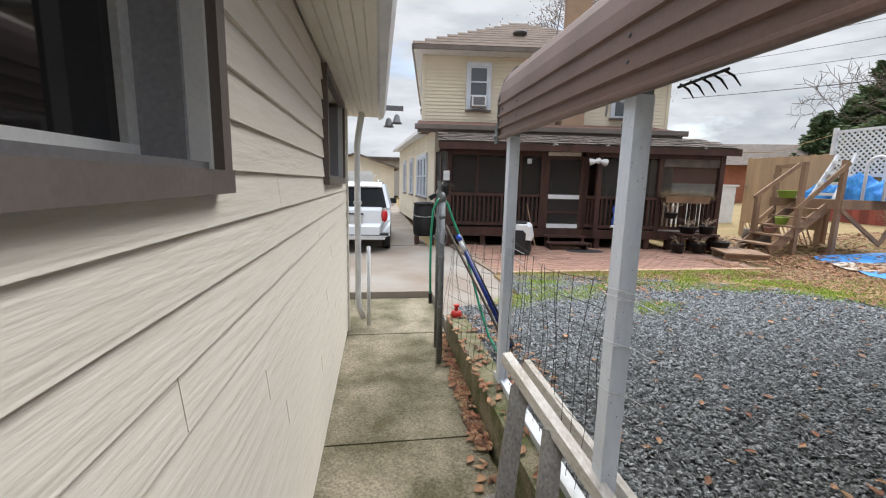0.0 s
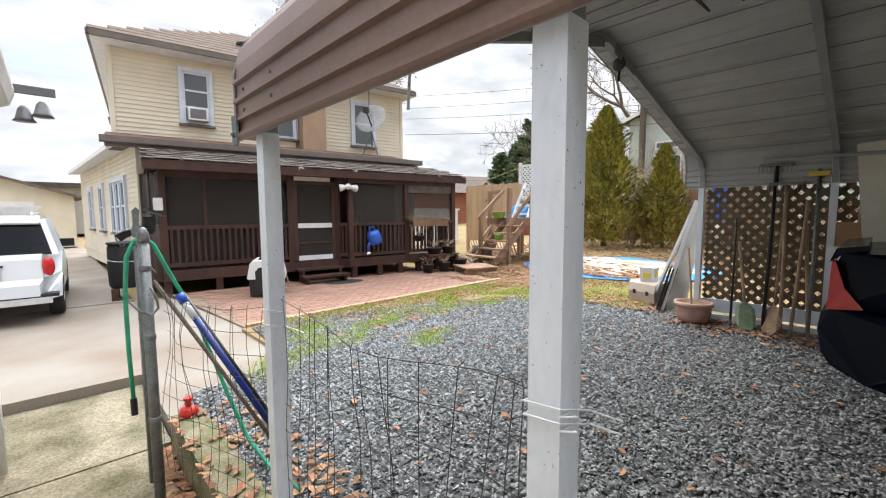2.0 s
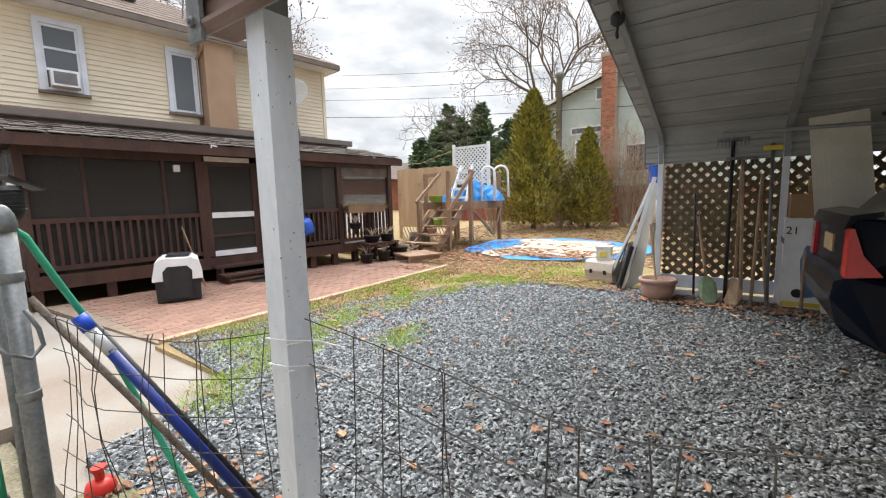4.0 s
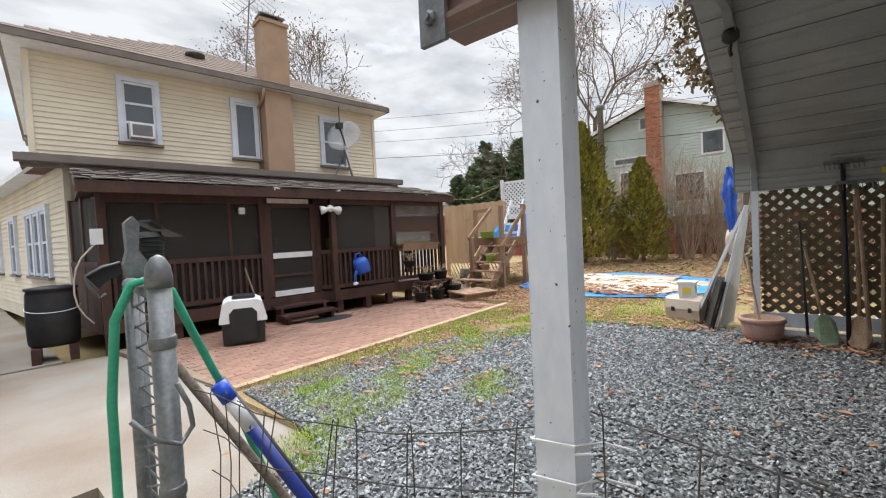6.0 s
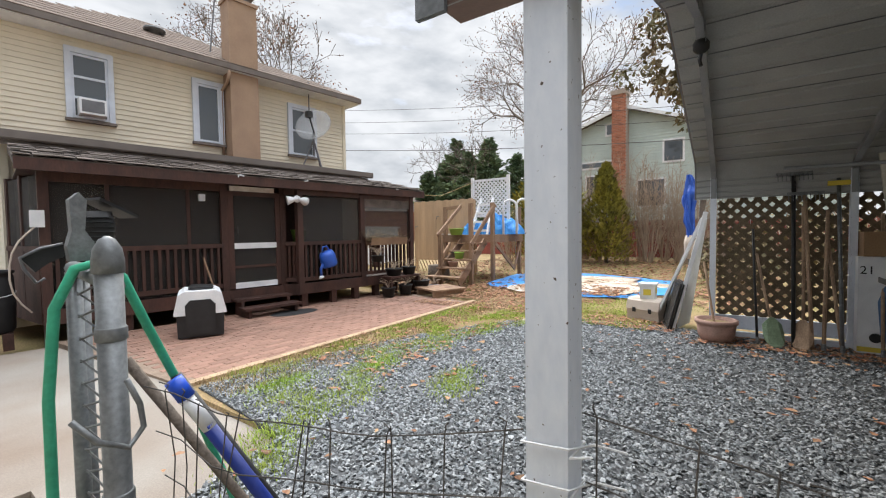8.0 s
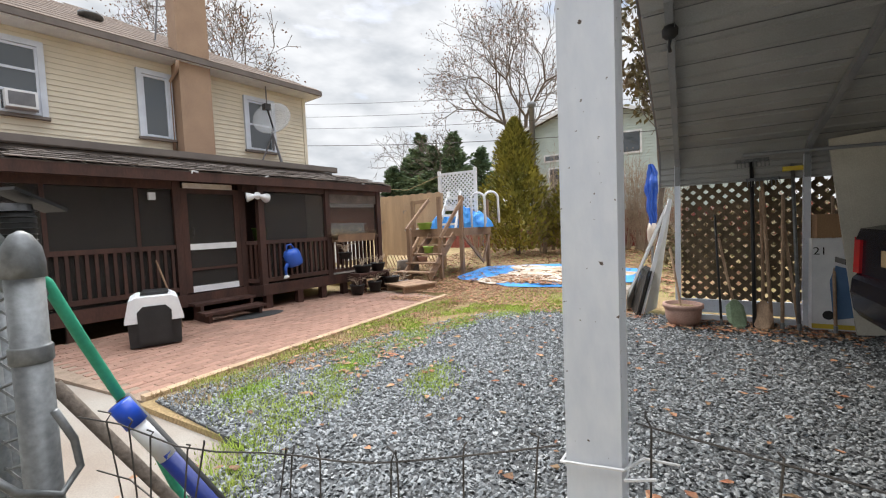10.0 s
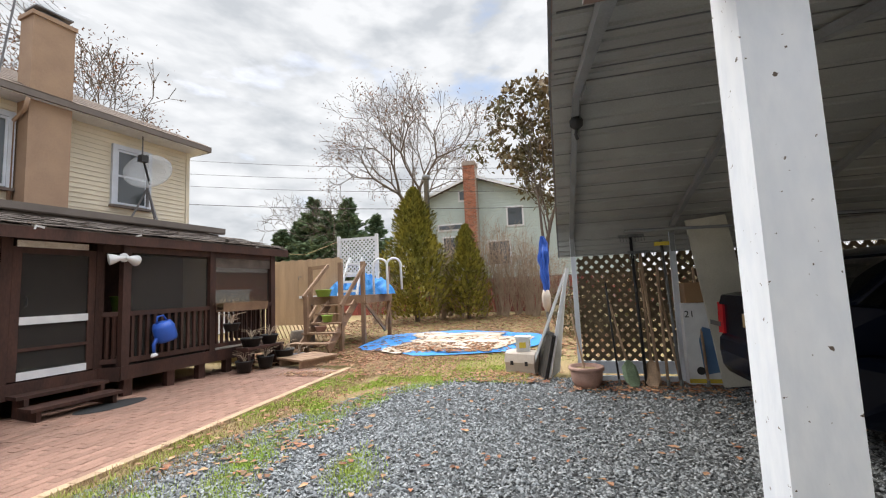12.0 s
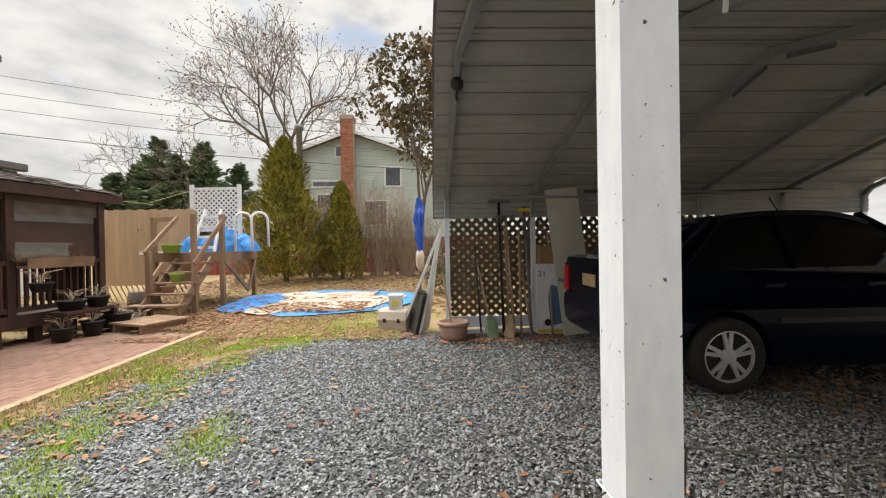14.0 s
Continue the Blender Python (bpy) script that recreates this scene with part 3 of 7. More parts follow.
for s, x in ((1, LX + 0.045), (-1, RX)):
    bm = BM()
    box(bm, x - 0.03, x + 0.03, -3.85, 2.66, 0.02 if s < 0 else 0.085, 0.08 if s < 0 else 0.14)
    part("base_rail", bm, M["post"], carport, bevel=0.006)


def roof_outline(lift, ribs):
    """Section of the roof sheet: upright eave faces with three ribs, rounded shoulders, and ribbed slopes."""
    half = [(0.006, 1.732), (-0.006, 1.735), (-0.010, 1.745), (-0.010, 1.755), (0.006, 1.762)]
    for z in (1.80, 1.875, 1.95):
        d = 0.014 if ribs else 0.004
        half += [(0.006, z), (0.006 - d, z + 0.006), (0.006 - d, z + 0.02), (0.006, z + 0.026)]
    half += [(0.008, 2.02), (0.025, 2.09), (0.055, 2.15), (0.10, 2.19)]
    slope = [(0.10 + 0.24 * k + d, 2.19 + (0.24 * k + d) * 0.262 + (0.014 if up and ribs else 0)) for k in range(11) for d, up in ((0.15, 0), (0.16, 1), (0.20, 1), (0.21, 0))]
    half += slope
    pts = [(LX + a - (lift if z < 2.1 else 0), z + (lift if z >= 2.02 else 0)) for a, z in half]
    return pts + [(3.695, 2.905 + lift)] + [(LX + RX - a, z) for a, z in reversed(pts)]


bm = BM()
prism(bm, roof_outline(0.009, True) + roof_outline(0.005, True)[::-1], -3.9, 2.765, "y")
part("roof_panel", bm, M["roof_brown"], carport)
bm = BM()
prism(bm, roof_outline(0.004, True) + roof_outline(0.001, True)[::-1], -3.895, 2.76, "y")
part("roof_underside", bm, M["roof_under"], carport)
for k in range(8):
    for s_ in (1, -1):
        a_ = 0.12 + 0.72 * k * 0.5
        x_ = LX + a_ if s_ > 0 else RX - a_
        z_ = 2.19 + (a_ - 0.10) * 0.262 - 0.003
        bm = BM()
        box(bm, x_ - 0.004, x_ + 0.004, -3.88, 2.745, z_ - 0.003, z_ + 0.002)
        part("seam", bm, M["grey_trim"], carport)
bm = BM()
for (xa, za), (xb, zb) in zip([(LX - 0.004, 1.73), (LX - 0.004, 2.0), (LX + 0.03, 2.12), (LX + 0.10, 2.205)], [(LX - 0.004, 2.0), (LX + 0.03, 2.12), (LX + 0.10, 2.205), (3.7, 2.925)]):
    beam(bm, (xa, 2.77, za), (xb, 2.77, zb), 0.012, 0.02, (0, 1, 0))
    beam(bm, (LX + RX - xa, 2.77, za), (LX + RX - xb, 2.77, zb), 0.012, 0.02, (0, 1, 0))
part("edge_trim", bm, M["grey_trim"], carport)
bm = BM()
box(bm, LX + 0.012, LX + 0.075, 2.61, 2.755, 1.738, 1.80)
part("eave_purlin", bm, M["roof_brown"], carport)
bm = BM()
box(bm, LX - 0.022, LX - 0.012, 2.725, 2.782, 1.712, 1.83)
plate = part("end_plate", bm, M["steel"], carport, "galvanised end plate", bevel=0.003)
bm = BM()
lathe(bm, [(0.013, 0), (0.013, 0.006), (0.006, 0.008), (0.006, 0.013)], 6)
bolt = part("bolt", bm, M["steel"], plate)
bolt.matrix_basis = pose(LX - 0.022, 2.755, 1.755, 0, -90, 0)
for y in (2.68, 2.4, 1.3, 0.2):
    for z in (1.845, 1.925):
        bm = BM()
        lathe(bm, [(0.008, 0), (0.008, 0.004), (0.003, 0.006)], 6)
        scr = part("roof_screw", bm, M["grey_trim"], carport)
        scr.matrix_basis = pose(LX - 0.003, y, z, 0, -90, 0)


def rag(name, at, size, mat, label):
    """A small dark clamp or rag tied round a rafter."""
    ob = thing(name, at, label, "clamp")
    bm = BM()
    lathe(bm, [(size * 0.5, -size), (size, -size * 0.5), (size * 1.05, size * 0.3), (size * 0.6, size)], 10)
    for v in bm.verts:
        v.co.x *= 0.6 + 0.3 * noise.noise(v.co * 20)
    part("knot", bm, mat, ob, smooth=True)
    bm = BM()
    tube(bm, [(0, 0, -size), (0.02, 0.01, -size * 1.8), (0.0, 0, -size * 2.6)], size * 0.25, 6)
    part("tail", bm, mat, ob, smooth=True)
    return ob


rag("strap_knot", pose(3.95, 2.57, 2.72), 0.055, M["black"], "black strap knotted round the front rafter")

# lattice screen on the far side of the carport
lat = thing("lattice_screen", pose(6.62, 0, 0), "dark weathered timber lattice screen along the carport", "screen")
Y0, Y1, Z0, Z1 = -3.6, 2.52, 0.27, 1.74


def clip_slat(c, sgn):
    """Ends of the diagonal z = sgn * y + c inside the screen."""
    pts = []
    for y in (Y0, Y1):
        z = sgn * y + c
        if Z0 <= z <= Z1:
            pts.append((y, z))
    for z in (Z0, Z1):
        y = (z - c) * sgn
        if Y0 < y < Y1:
            pts.append((y, z))
    return pts[:2] if len(pts) >= 2 else None


step = 0.137
for sgn, off in ((1, 0.0), (-1, 0.012)):
    for k in range(-46, 46):
        ends = clip_slat(k * step, sgn)
        if ends and abs(ends[0][0] - ends[1][0]) > 0.05:
            bm = BM()
            beam(bm, (off, ends[0][0], ends[0][1]), (off, ends[1][0], ends[1][1]), 0.008, 0.054, (0, -sgn * 0.707, 0.707))
            part("slat", bm, M["lattice"], lat)
for z0, z1, mat, nm in ((0.10, 0.27, M["post"], "base_board"), (1.74, 1.84, M["white_trim"], "top_rail"), (1.84, 1.98, M["deck_wood"], "header_board"), (1.98, 2.06, M["roof_under"], "upper_board")):
    bm = BM()
    box(bm, -0.03 if z0 < 1 else -0.02, 0.03, Y0, Y1 + 0.02, z0, z1 - 0.003)
    part(nm, bm, mat, lat, bevel=0.004)

# ---- house ----
H = pose(1.65, 9.77, 0, 0, 0, -7)
house = thing("house", H, "two-storey cream sided house with brown hipped roof", "house")


def lapped(wall, mat, a, b, z0, z1, lap, out, axis, face):
    """Lap siding on an upright face from a to b: wedge courses standing proud towards out."""
    z = z0
    while z < z1 - 0.01:
        t = min(z + lap, z1)
        bm = BM()
        prism(bm, [(face, z), (face + out * 0.018, z), (face + out * 0.018, z + 0.006), (face + out * 0.003, t), (face, t)], a, b, axis)
        part("siding_board", bm, mat, wall)
        z += lap


bm = BM()
box(bm, -0.655, 6.685, 2.835, 11, 2.9, 5.1)
wall_up = part("wall", bm, M["house_siding"], house)
lapped(wall_up, M["house_siding"], -0.66, 6.69, 3.0, 5.08, 0.1, -1, "x", 2.83)
lapped(wall_up, M["house_siding"], 2.82, 11, 3.0, 5.08, 0.1, -1, "y", -0.66)
bm = BM()
box(bm, -0.1, 6.3, 1.5, 11, 0, 2.85)
wall_low = part("lower_wall", bm, M["house_siding"], house)
SIDE = pose(-0.27, 1.46, 0, 0, 0, 10.0)
bm = BM()
box(bm, 0.0, 0.6, 0.0, 9.4, 0, 2.85)
side_wall = part("side_wall", bm, M["house_siding"], house)
side_wall.matrix_basis = SIDE
lapped(side_wall, M["house_siding"], 0.0, 9.4, 0.3, 2.85, 0.1, -1, "y", 0.0)
bm = BM()
box(bm, -0.03, 0.06, -0.03, 0.06, 0.0, 2.85)
part("corner_board", bm, M["house_siding"], side_wall)
bm = BM()
box(bm, -0.28, 0.3, -0.25, 9.4, 2.852, 2.9)
part("side_soffit", bm, M["white_trim"], side_wall)
bm = BM()
box(bm, -0.34, -0.28, -0.25, 9.4, 2.83, 2.93)
part("side_gutter", bm, M["white_trim"], side_wall)
for u, v in ((-0.69, 2.79), (6.63, 2.79)):
    bm = BM()
    box(bm, u, u + 0.09, v, v + 0.09, 3.0, 5.08)
    part("corner_board", bm, M["house_siding"], house)
bm = BM()
box(bm, -0.92, 6.91, 2.36, 2.83, 5.085, 5.13)
box(bm, -0.92, -0.66, 2.83, 11.3, 5.085, 5.13)
box(bm, 6.69, 6.91, 2.83, 11.3, 5.085, 5.13)
part("soffit", bm, M["white_trim"], house)
bm = BM()
box(bm, -0.96, 6.95, 2.30, 2.36, 5.1, 5.21)
box(bm, -0.98, -0.92, 2.30, 11.3, 5.1, 5.21)
box(bm, 6.91, 6.97, 2.36, 11.3, 5.1, 5.21)
part("gutter", bm, M["bronze"], house, bevel=0.01)
bm = BM()
e = [bm.verts.new(p) for p in ((-0.96, 2.3, 5.21), (6.95, 2.3, 5.21), (6.95, 11.4, 5.21), (-0.96, 11.4, 5.21))]
r = [bm.verts.new(p) for p in ((2.7, 6.4, 7.3), (3.3, 7.3, 7.3))]
for f in ((e[0], e[1], r[0]), (e[1], e[2], r[1], r[0]), (e[2], e[3], r[1]), (e[3], e[0], r[0], r[1]), (e[3], e[2], e[1], e[0])):
    bm.faces.new(f)
roof = part("roof", bm, M["shingle"], house)
bm = BM()
for k in range(11):
    t0 = k / 11.0
    y0, z0 = 2.3 + 4.1 * t0, 5.215 + 2.09 * t0
    x0, x1 = -0.96 + 3.66 * t0, 6.95 - 4.25 * t0
    prism(bm, [(y0, z0), (y0, z0 + 0.012), (y0 + 0.37, z0 + 0.192), (y0 + 0.37, z0 + 0.186)], x0, x1, "x")
part("shingle_course", bm, M["shingle"], roof)
bm = BM()
lathe(bm, [(0.12, -0.1), (0.12, 0.04), (0.22, 0.05), (0.22, 0.10), (0.1, 0.13)], 14, (2.35, 4.0, 6.08))
part("roof_vent", bm, M["steel"], house, smooth=True)
bm = BM()
prism(bm, [(1.12, 2.90), (2.86, 3.25), (2.86, 2.85), (1.12, 2.84)], -0.78, 6.26, "x")
part("lower_roof", bm, M["red_shingle"], house, "red-brown shingled lower roof")
bm = BM()
prism(bm, [(1.0, 2.80), (1.02, 2.78), (1.1, 2.78), (1.12, 2.82), (1.12, 2.91), (1.0, 2.91)], -0.82, 6.30, "x")
prism(bm, [(1.12, 2.72), (1.16, 2.72), (1.16, 2.78), (1.12, 2.78)], -0.75, 6.22, "x")
part("lower_gutter", bm, M["bronze"], house, bevel=0.006)
bm = BM()
box(bm, 3.39, 4.03, 2.42, 2.86, 2.6, 6.7)
box(bm, 3.36, 4.06, 2.39, 2.89, 6.7, 6.78)
chim = part("chimney", bm, M["stucco"], house, "tan rendered chimney", bevel=0.02)
bm = BM()
box(bm, 3.52, 3.90, 2.5, 2.8, 6.78, 6.86)
box(bm, 3.42, 4.0, 2.44, 2.86, 6.9, 6.93)
part("chimney_cap", bm, M["grey_trim"], chim, "dark metal chimney cap")
bm = BM()
tube(bm, [(3.33, 2.3, 5.05), (3.33, 2.4, 4.85), (3.33, 2.78, 4.7), (3.33, 2.78, 3.2)], 0.035, 8)
part("downspout", bm, M["stucco"], house, smooth=True)


def house_window(u, v, z0, w, h, bars, parent, face="front", curtain=True):
    """A sash window with white casing, at its lower corner."""
    m = pose(u, v, z0) if face == "front" else pose(u, v, z0, 0, 0, -90)
    win = new("window")
    win.parent, win.matrix_basis = parent, m
    win.empty_display_size = 0.1
    for a, b, c, d in ((-0.09, 0, -0.02, h + 0.1), (w, w + 0.09, -0.02, h + 0.1), (0, w, h, h + 0.1)):
        bm = BM()
        box(bm, a, b, -0.05, 0.02, c, d)
        part("casing", bm, M["window_white"], win, bevel=0.005)
    bm = BM()
    box(bm, -0.11, w + 0.11, -0.075, 0.02, -0.07, -0.02)
    part("sill", bm, M["bronze"], win, "dark sill", bevel=0.006)
    for z in [0, h - 0.05] + [h * b for b in bars]:
        bm = BM()
        box(bm, 0, w, -0.03, 0.0, z, z + 0.045)
        part("sash_rail", bm, M["window_white"], win)
    for x in (0, w - 0.04):
        bm = BM()
        box(bm, x, x + 0.04, -0.028, 0.0, 0.045, h - 0.05)
        part("sash_stile", bm, M["window_white"], win)
    bm = BM()
    box(bm, 0.03, w - 0.03, -0.012, -0.004, 0.03, h - 0.03)
    part("pane", bm, M["window_glass"], win)
    return win


w1 = house_window(0.70, 2.8, 3.6, 0.54, 1.2, (0.3, 0.62), house)
bm = BM()
box(bm, 0.07, 0.47, -0.26, 0.05, 0.05, 0.34)
ac = part("air_conditioner", bm, M["white_trim"], w1, "white window air conditioner", bevel=0.012)
bm = BM()
box(bm, 0.105, 0.435, -0.264, -0.255, 0.085, 0.305)
part("grille", bm, M["grey_trim"], ac)
house_window(2.80, 2.8, 3.48, 0.47, 1.28, (), house)
house_window(5.03, 2.8, 3.48, 0.64, 1.22, (0.5,), house)
for v, w in ((1.75, 0.5), (2.4, 0.5), (3.05, 0.5), (5.0, 0.6), (7.2, 0.6)):
    sw = house_window(-0.02, v, 1.0, w, 1.2, (0.5,), house, face="side")
    sw.matrix_basis = SIDE @ sw.matrix_basis
house_window(-0.68, 4.2, 3.7, 0.6, 1.1, (0.5,), house, face="side")

dish = thing("satellite_dish", H @ pose(5.3, 2.15, 2.98) @ Matrix.Scale(1.35, 4), "grey satellite dish on a tripod on the lower roof", "dish")
bm = BM()
lathe(bm, [(0.01, 0.0), (0.12, 0.012), (0.24, 0.045), (0.34, 0.09), (0.335, 0.1), (0.2, 0.04), (0.01, 0.012)], 24)
bmesh.ops.transform(bm, matrix=pose(0, -0.05, 0.82, 66, 0, -52), verts=bm.verts)
part("reflector", bm, M["dish_mesh"], dish, smooth=True)
for p in ((-0.22, 0.1), (0.22, 0.1), (0.02, -0.25)):
    bm = BM()
    tube(bm, [(p[0], p[1], 0.0), (0, 0, 0.6)], 0.014, 6)
    part("leg", bm, M["grey_trim"], dish)
bm = BM()
tube(bm, [(0, 0, 0.3), (0, 0, 0.8)], 0.022, 8)
part("mast", bm, M["grey_trim"], dish)
bm = BM()
tube(bm, [(0.0, -0.05, 0.66), (-0.3, -0.38, 0.9)], 0.016, 6)
part("feed_arm", bm, M["black"], dish)
bm = BM()
box(bm, -0.38, -0.28, -0.46, -0.36, 0.88, 0.98)
part("receiver", bm, M["black"], dish, bevel=0.015)
aerial = thing("tv_aerial", H @ pose(5.45, 2.6, 5.1), "thin metal aerial on the roof edge", "aerial")
bm = BM()
tube(bm, [(0, 0, -0.5), (0, 0, 0.3)], 0.015, 6)
part("mast", bm, M["grey_trim"], aerial)
for k in range(5):
    bm = BM()
    tube(bm, [(-0.35 + 0.03 * k, -0.1 + 0.12 * k, 0.12), (0.3, 0.05 + 0.1 * k, 0.2)], 0.007, 5)
    part("rod", bm, M["steel"], aerial)
aerial2 = thing("tv_aerial", H @ pose(3.3, 3.4, 6.0), "tall rooftop aerial with many thin rods", "aerial")
bm = BM()
tube(bm, [(0, 0, -0.5), (0.25, 0, 1.9)], 0.018, 6)
part("mast", bm, M["grey_trim"], aerial2)
bm = BM()
tube(bm, [(-0.1, 0, 1.15), (0.55, 0, 1.9)], 0.012, 6)
part("boom", bm, M["grey_trim"], aerial2)
for k in range(8):
    bm = BM()
    tube(bm, [(-0.5 + 0.085 * k, -0.2, 1.25 + 0.09 * k), (0.4 + 0.085 * k, 0.2, 1.10 + 0.09 * k)], 0.006, 5)
    part("rod", bm, M["steel"], aerial2)

# ---- porch ----
porch = thing("porch", H, "dark brown screened timber porch on low piers", "porch")
bm = BM()
prism(bm, [(-0.36, 2.34), (1.2, 2.73), (1.2, 2.62), (-0.36, 2.26)], -0.22, 6.76, "x")
part("roof", bm, M["grey_shingle"], porch, "worn grey-brown shingle porch roof")
for k in range(4):
    bm = BM()
    y0, z0 = -0.37 + 0.39 * k, 2.343 + 0.0975 * k
    prism(bm, [(y0, z0), (y0, z0 + 0.02), (y0 + 0.4, z0 + 0.112), (y0 + 0.4, z0 + 0.104)], -0.23 + 0.01 * (k % 2), 6.77 - 0.02 * k, "x")
    part("shingle_course", bm, M["grey_shingle"], porch)
rng = random.Random(41)
TABS = []
for k in range(6):
    bm = BM()
    w, d = 0.16 + 0.035 * (k % 4), 0.26
    prism(bm, [(0, 0), (0, 0.008), (d, d * 0.25 + 0.006), (d, d * 0.25)], 0, w, "x")
    for v in bm.verts:
        if v.co.y < 0.01:
            v.co.y += rng.uniform(-0.02, 0.015)
            v.co.z += rng.uniform(0, 0.012)
    bmesh.ops.recalc_face_normals(bm, faces=bm.faces)
    me = bpy.data.meshes.new("shingle_tab")
    bm.to_mesh(me)
    bm.free()
    me.materials.append(M["grey_shingle"])
    TABS.append((me, w))
for r in range(5):
    u = -0.22 + 0.08 * (r % 2)
    while u < 6.6 - 0.02 * r:
        me, w = rng.choice(TABS)
        ob = new("shingle_tab", me)
        ob.parent = porch
        ob.matrix_basis = pose(u, -0.40 + 0.24 * r, 2.372 + 0.0615 * r + rng.uniform(0, 0.006), rng.uniform(-2, 1), rng.uniform(-1, 1), rng.uniform(-1.5, 1.5))
        u += w + rng.uniform(0.004, 0.02)
for u, w in ((0.05, 2.3), (0.9, 1.9), (3.2, 1.7)):
    bm = BM()
    beam(bm, (u, 0.75, 2.66), (u + w, 0.82, 2.685), 0.035, 0.02)
    part("loose_lath", bm, M["grey_shingle"], porch)
bm = BM()
box(bm, -0.22, 6.76, -0.385, -0.36, 2.20, 2.345)
part("fascia", bm, M["porch_wood"], porch, bevel=0.006)
bm = BM()
box(bm, -0.18, 6.72, -0.36, 1.45, 2.235, 2.255)
part("ceiling_board", bm, M["porch_wood"], porch)
# dark panel added before the cream house wall, standing in for porch interior shade
bm = BM()
box(bm, 0.0, 5.6, 1.40, 1.47, 0.3, 2.6)
part("back_wall", bm, M["porch_wood"], porch)
bm = BM()
box(bm, 0.0, 3.44, -0.02, 0.02, 0.20, 0.40)
part("rim_board", bm, M["porch_wood"], porch, bevel=0.006)
OUT = -0.28
bm = BM()
box(bm, 3.47, 6.47, OUT - 0.02, OUT + 0.02, 0.22, 0.42)
part("rim_board", bm, M["porch_wood"], porch, bevel=0.006)
bm = BM()
beam(bm, (3.33, -0.012, 0.31), (3.47, OUT, 0.31), 0.035, 0.2, (0, 0, 1))
part("rim_board", bm, M["porch_wood"], porch)
for k in range(2):
    bm = BM()
    box(bm, 3.48, 6.45, OUT + 0.022 + 0.14 * k, OUT + 0.155 + 0.14 * k, 0.365, 0.40)
    part("floor_board", bm, M["porch_wood"], porch)
for k in range(10):
    bm = BM()
    box(bm, 0.0, 6.45, 0.02 + 0.14 * k, 0.155 + 0.14 * k, 0.36, 0.395)
    part("floor_board", bm, M["porch_wood"], porch)
for u, v in ((0.06, 0), (0.9, 0), (1.9, 0), (3.3, 0), (3.6, OUT), (4.25, OUT), (4.8, OUT), (5.35, OUT), (5.9, OUT), (6.38, OUT)):
    bm = BM()
    box(bm, u - 0.06, u + 0.06, v + 0.03, v + 0.15, -0.15, 0.25)
    part("pier", bm, M["porch_wood"], porch)
for u, v in ((0.05, 0), (2.28, 0), (3.32, 0), (3.526, OUT), (4.97, OUT), (6.415, OUT)):
    bm = BM()
    box(bm, u - 0.055, u + 0.055, v - 0.01, v + 0.1, 0.36, 2.24)
    part("post", bm, M["porch_wood"], porch, bevel=0.008)
for a, b, v in ((0.105, 2.225, 0), (3.581, 4.915, OUT), (5.025, 6.36, OUT)):
    for z in (0.46, 1.15):
        bm = BM()
        box(bm, a, b, v, v + (0.07 if z < 1 else 0.09), z, z + 0.07)
        part("rail", bm, M["porch_wood"], porch, bevel=0.006)
    bm = BM()
    box(bm, a, b, v + 0.01, v + 0.08, 2.11, 2.24)
    part("header", bm, M["porch_wood"], porch)
    n = int((b - a) / 0.105)
    for k in range(n):
        u = a + (k + 0.5) * (b - a) / n
        bm = BM()
        box(bm, u - 0.02, u + 0.02, v + 0.012, v + 0.052, 0.53, 1.15)
        part("baluster", bm, M["porch_wood"], porch)
    bm = BM()
    box(bm, a, b, v + 0.062, v + 0.066, 0.40 if a < 5 else 1.22, 2.11)
    part("screen", bm, M["screen"], porch, "dark insect screen")
# short return between the door and the forward bay
for z in (0.495, 1.185, 2.17):
    bm = BM()
    beam(bm, (3.355, -0.01, z), (3.50, OUT + 0.1, z), 0.05, 0.07 if z < 2 else 0.13, (0, 0, 1))
    part("rail", bm, M["porch_wood"], porch)
for k in range(2):
    bm = BM()
    u, v = 3.40 + 0.055 * k, -0.06 - 0.07 * k
    box(bm, u - 0.02, u + 0.02, v - 0.02, v + 0.02, 0.53, 1.15)
    part("baluster", bm, M["porch_wood"], porch)
for u in (0.72, 1.75):
    bm = BM()
    box(bm, u - 0.025, u + 0.025, 0.05, 0.09, 1.22, 2.13)
    part("stud", bm, M["porch_wood"], porch)
bm = BM()
box(bm, 5.025, 6.36, OUT + 0.03, OUT + 0.045, 1.93, 2.11)
part("valance", bm, M["grey_shingle"], porch, "faded grey valance board")
PSIDE = pose(0.0, 0.05, 0, 0, 0, 10.5)
bm = BM()
box(bm, -0.005, 0.035, 0.05, 1.4, 0.2, 1.18)
part("side_panel", bm, M["porch_wood"], porch).matrix_basis = PSIDE
bm = BM()
box(bm, 0.01, 0.014, 0.05, 1.4, 1.18, 2.2)
part("side_screen", bm, M["screen"], porch).matrix_basis = PSIDE
for v in (0.72, 1.36):
    bm = BM()
    box(bm, -0.01, 0.08, v - 0.04, v + 0.04, 0.36, 2.24)
    part("side_post", bm, M["porch_wood"], porch).matrix_basis = PSIDE
bm = BM()
box(bm, -0.02, 0.05, 0.0, 1.42, 1.18, 1.25)
part("side_rail", bm, M["porch_wood"], porch).matrix_basis = PSIDE
bm = BM()
box(bm, 6.39, 6.45, -0.18, 1.4, 1.13, 1.2)
part("side_rail", bm, M["porch_wood"], porch)
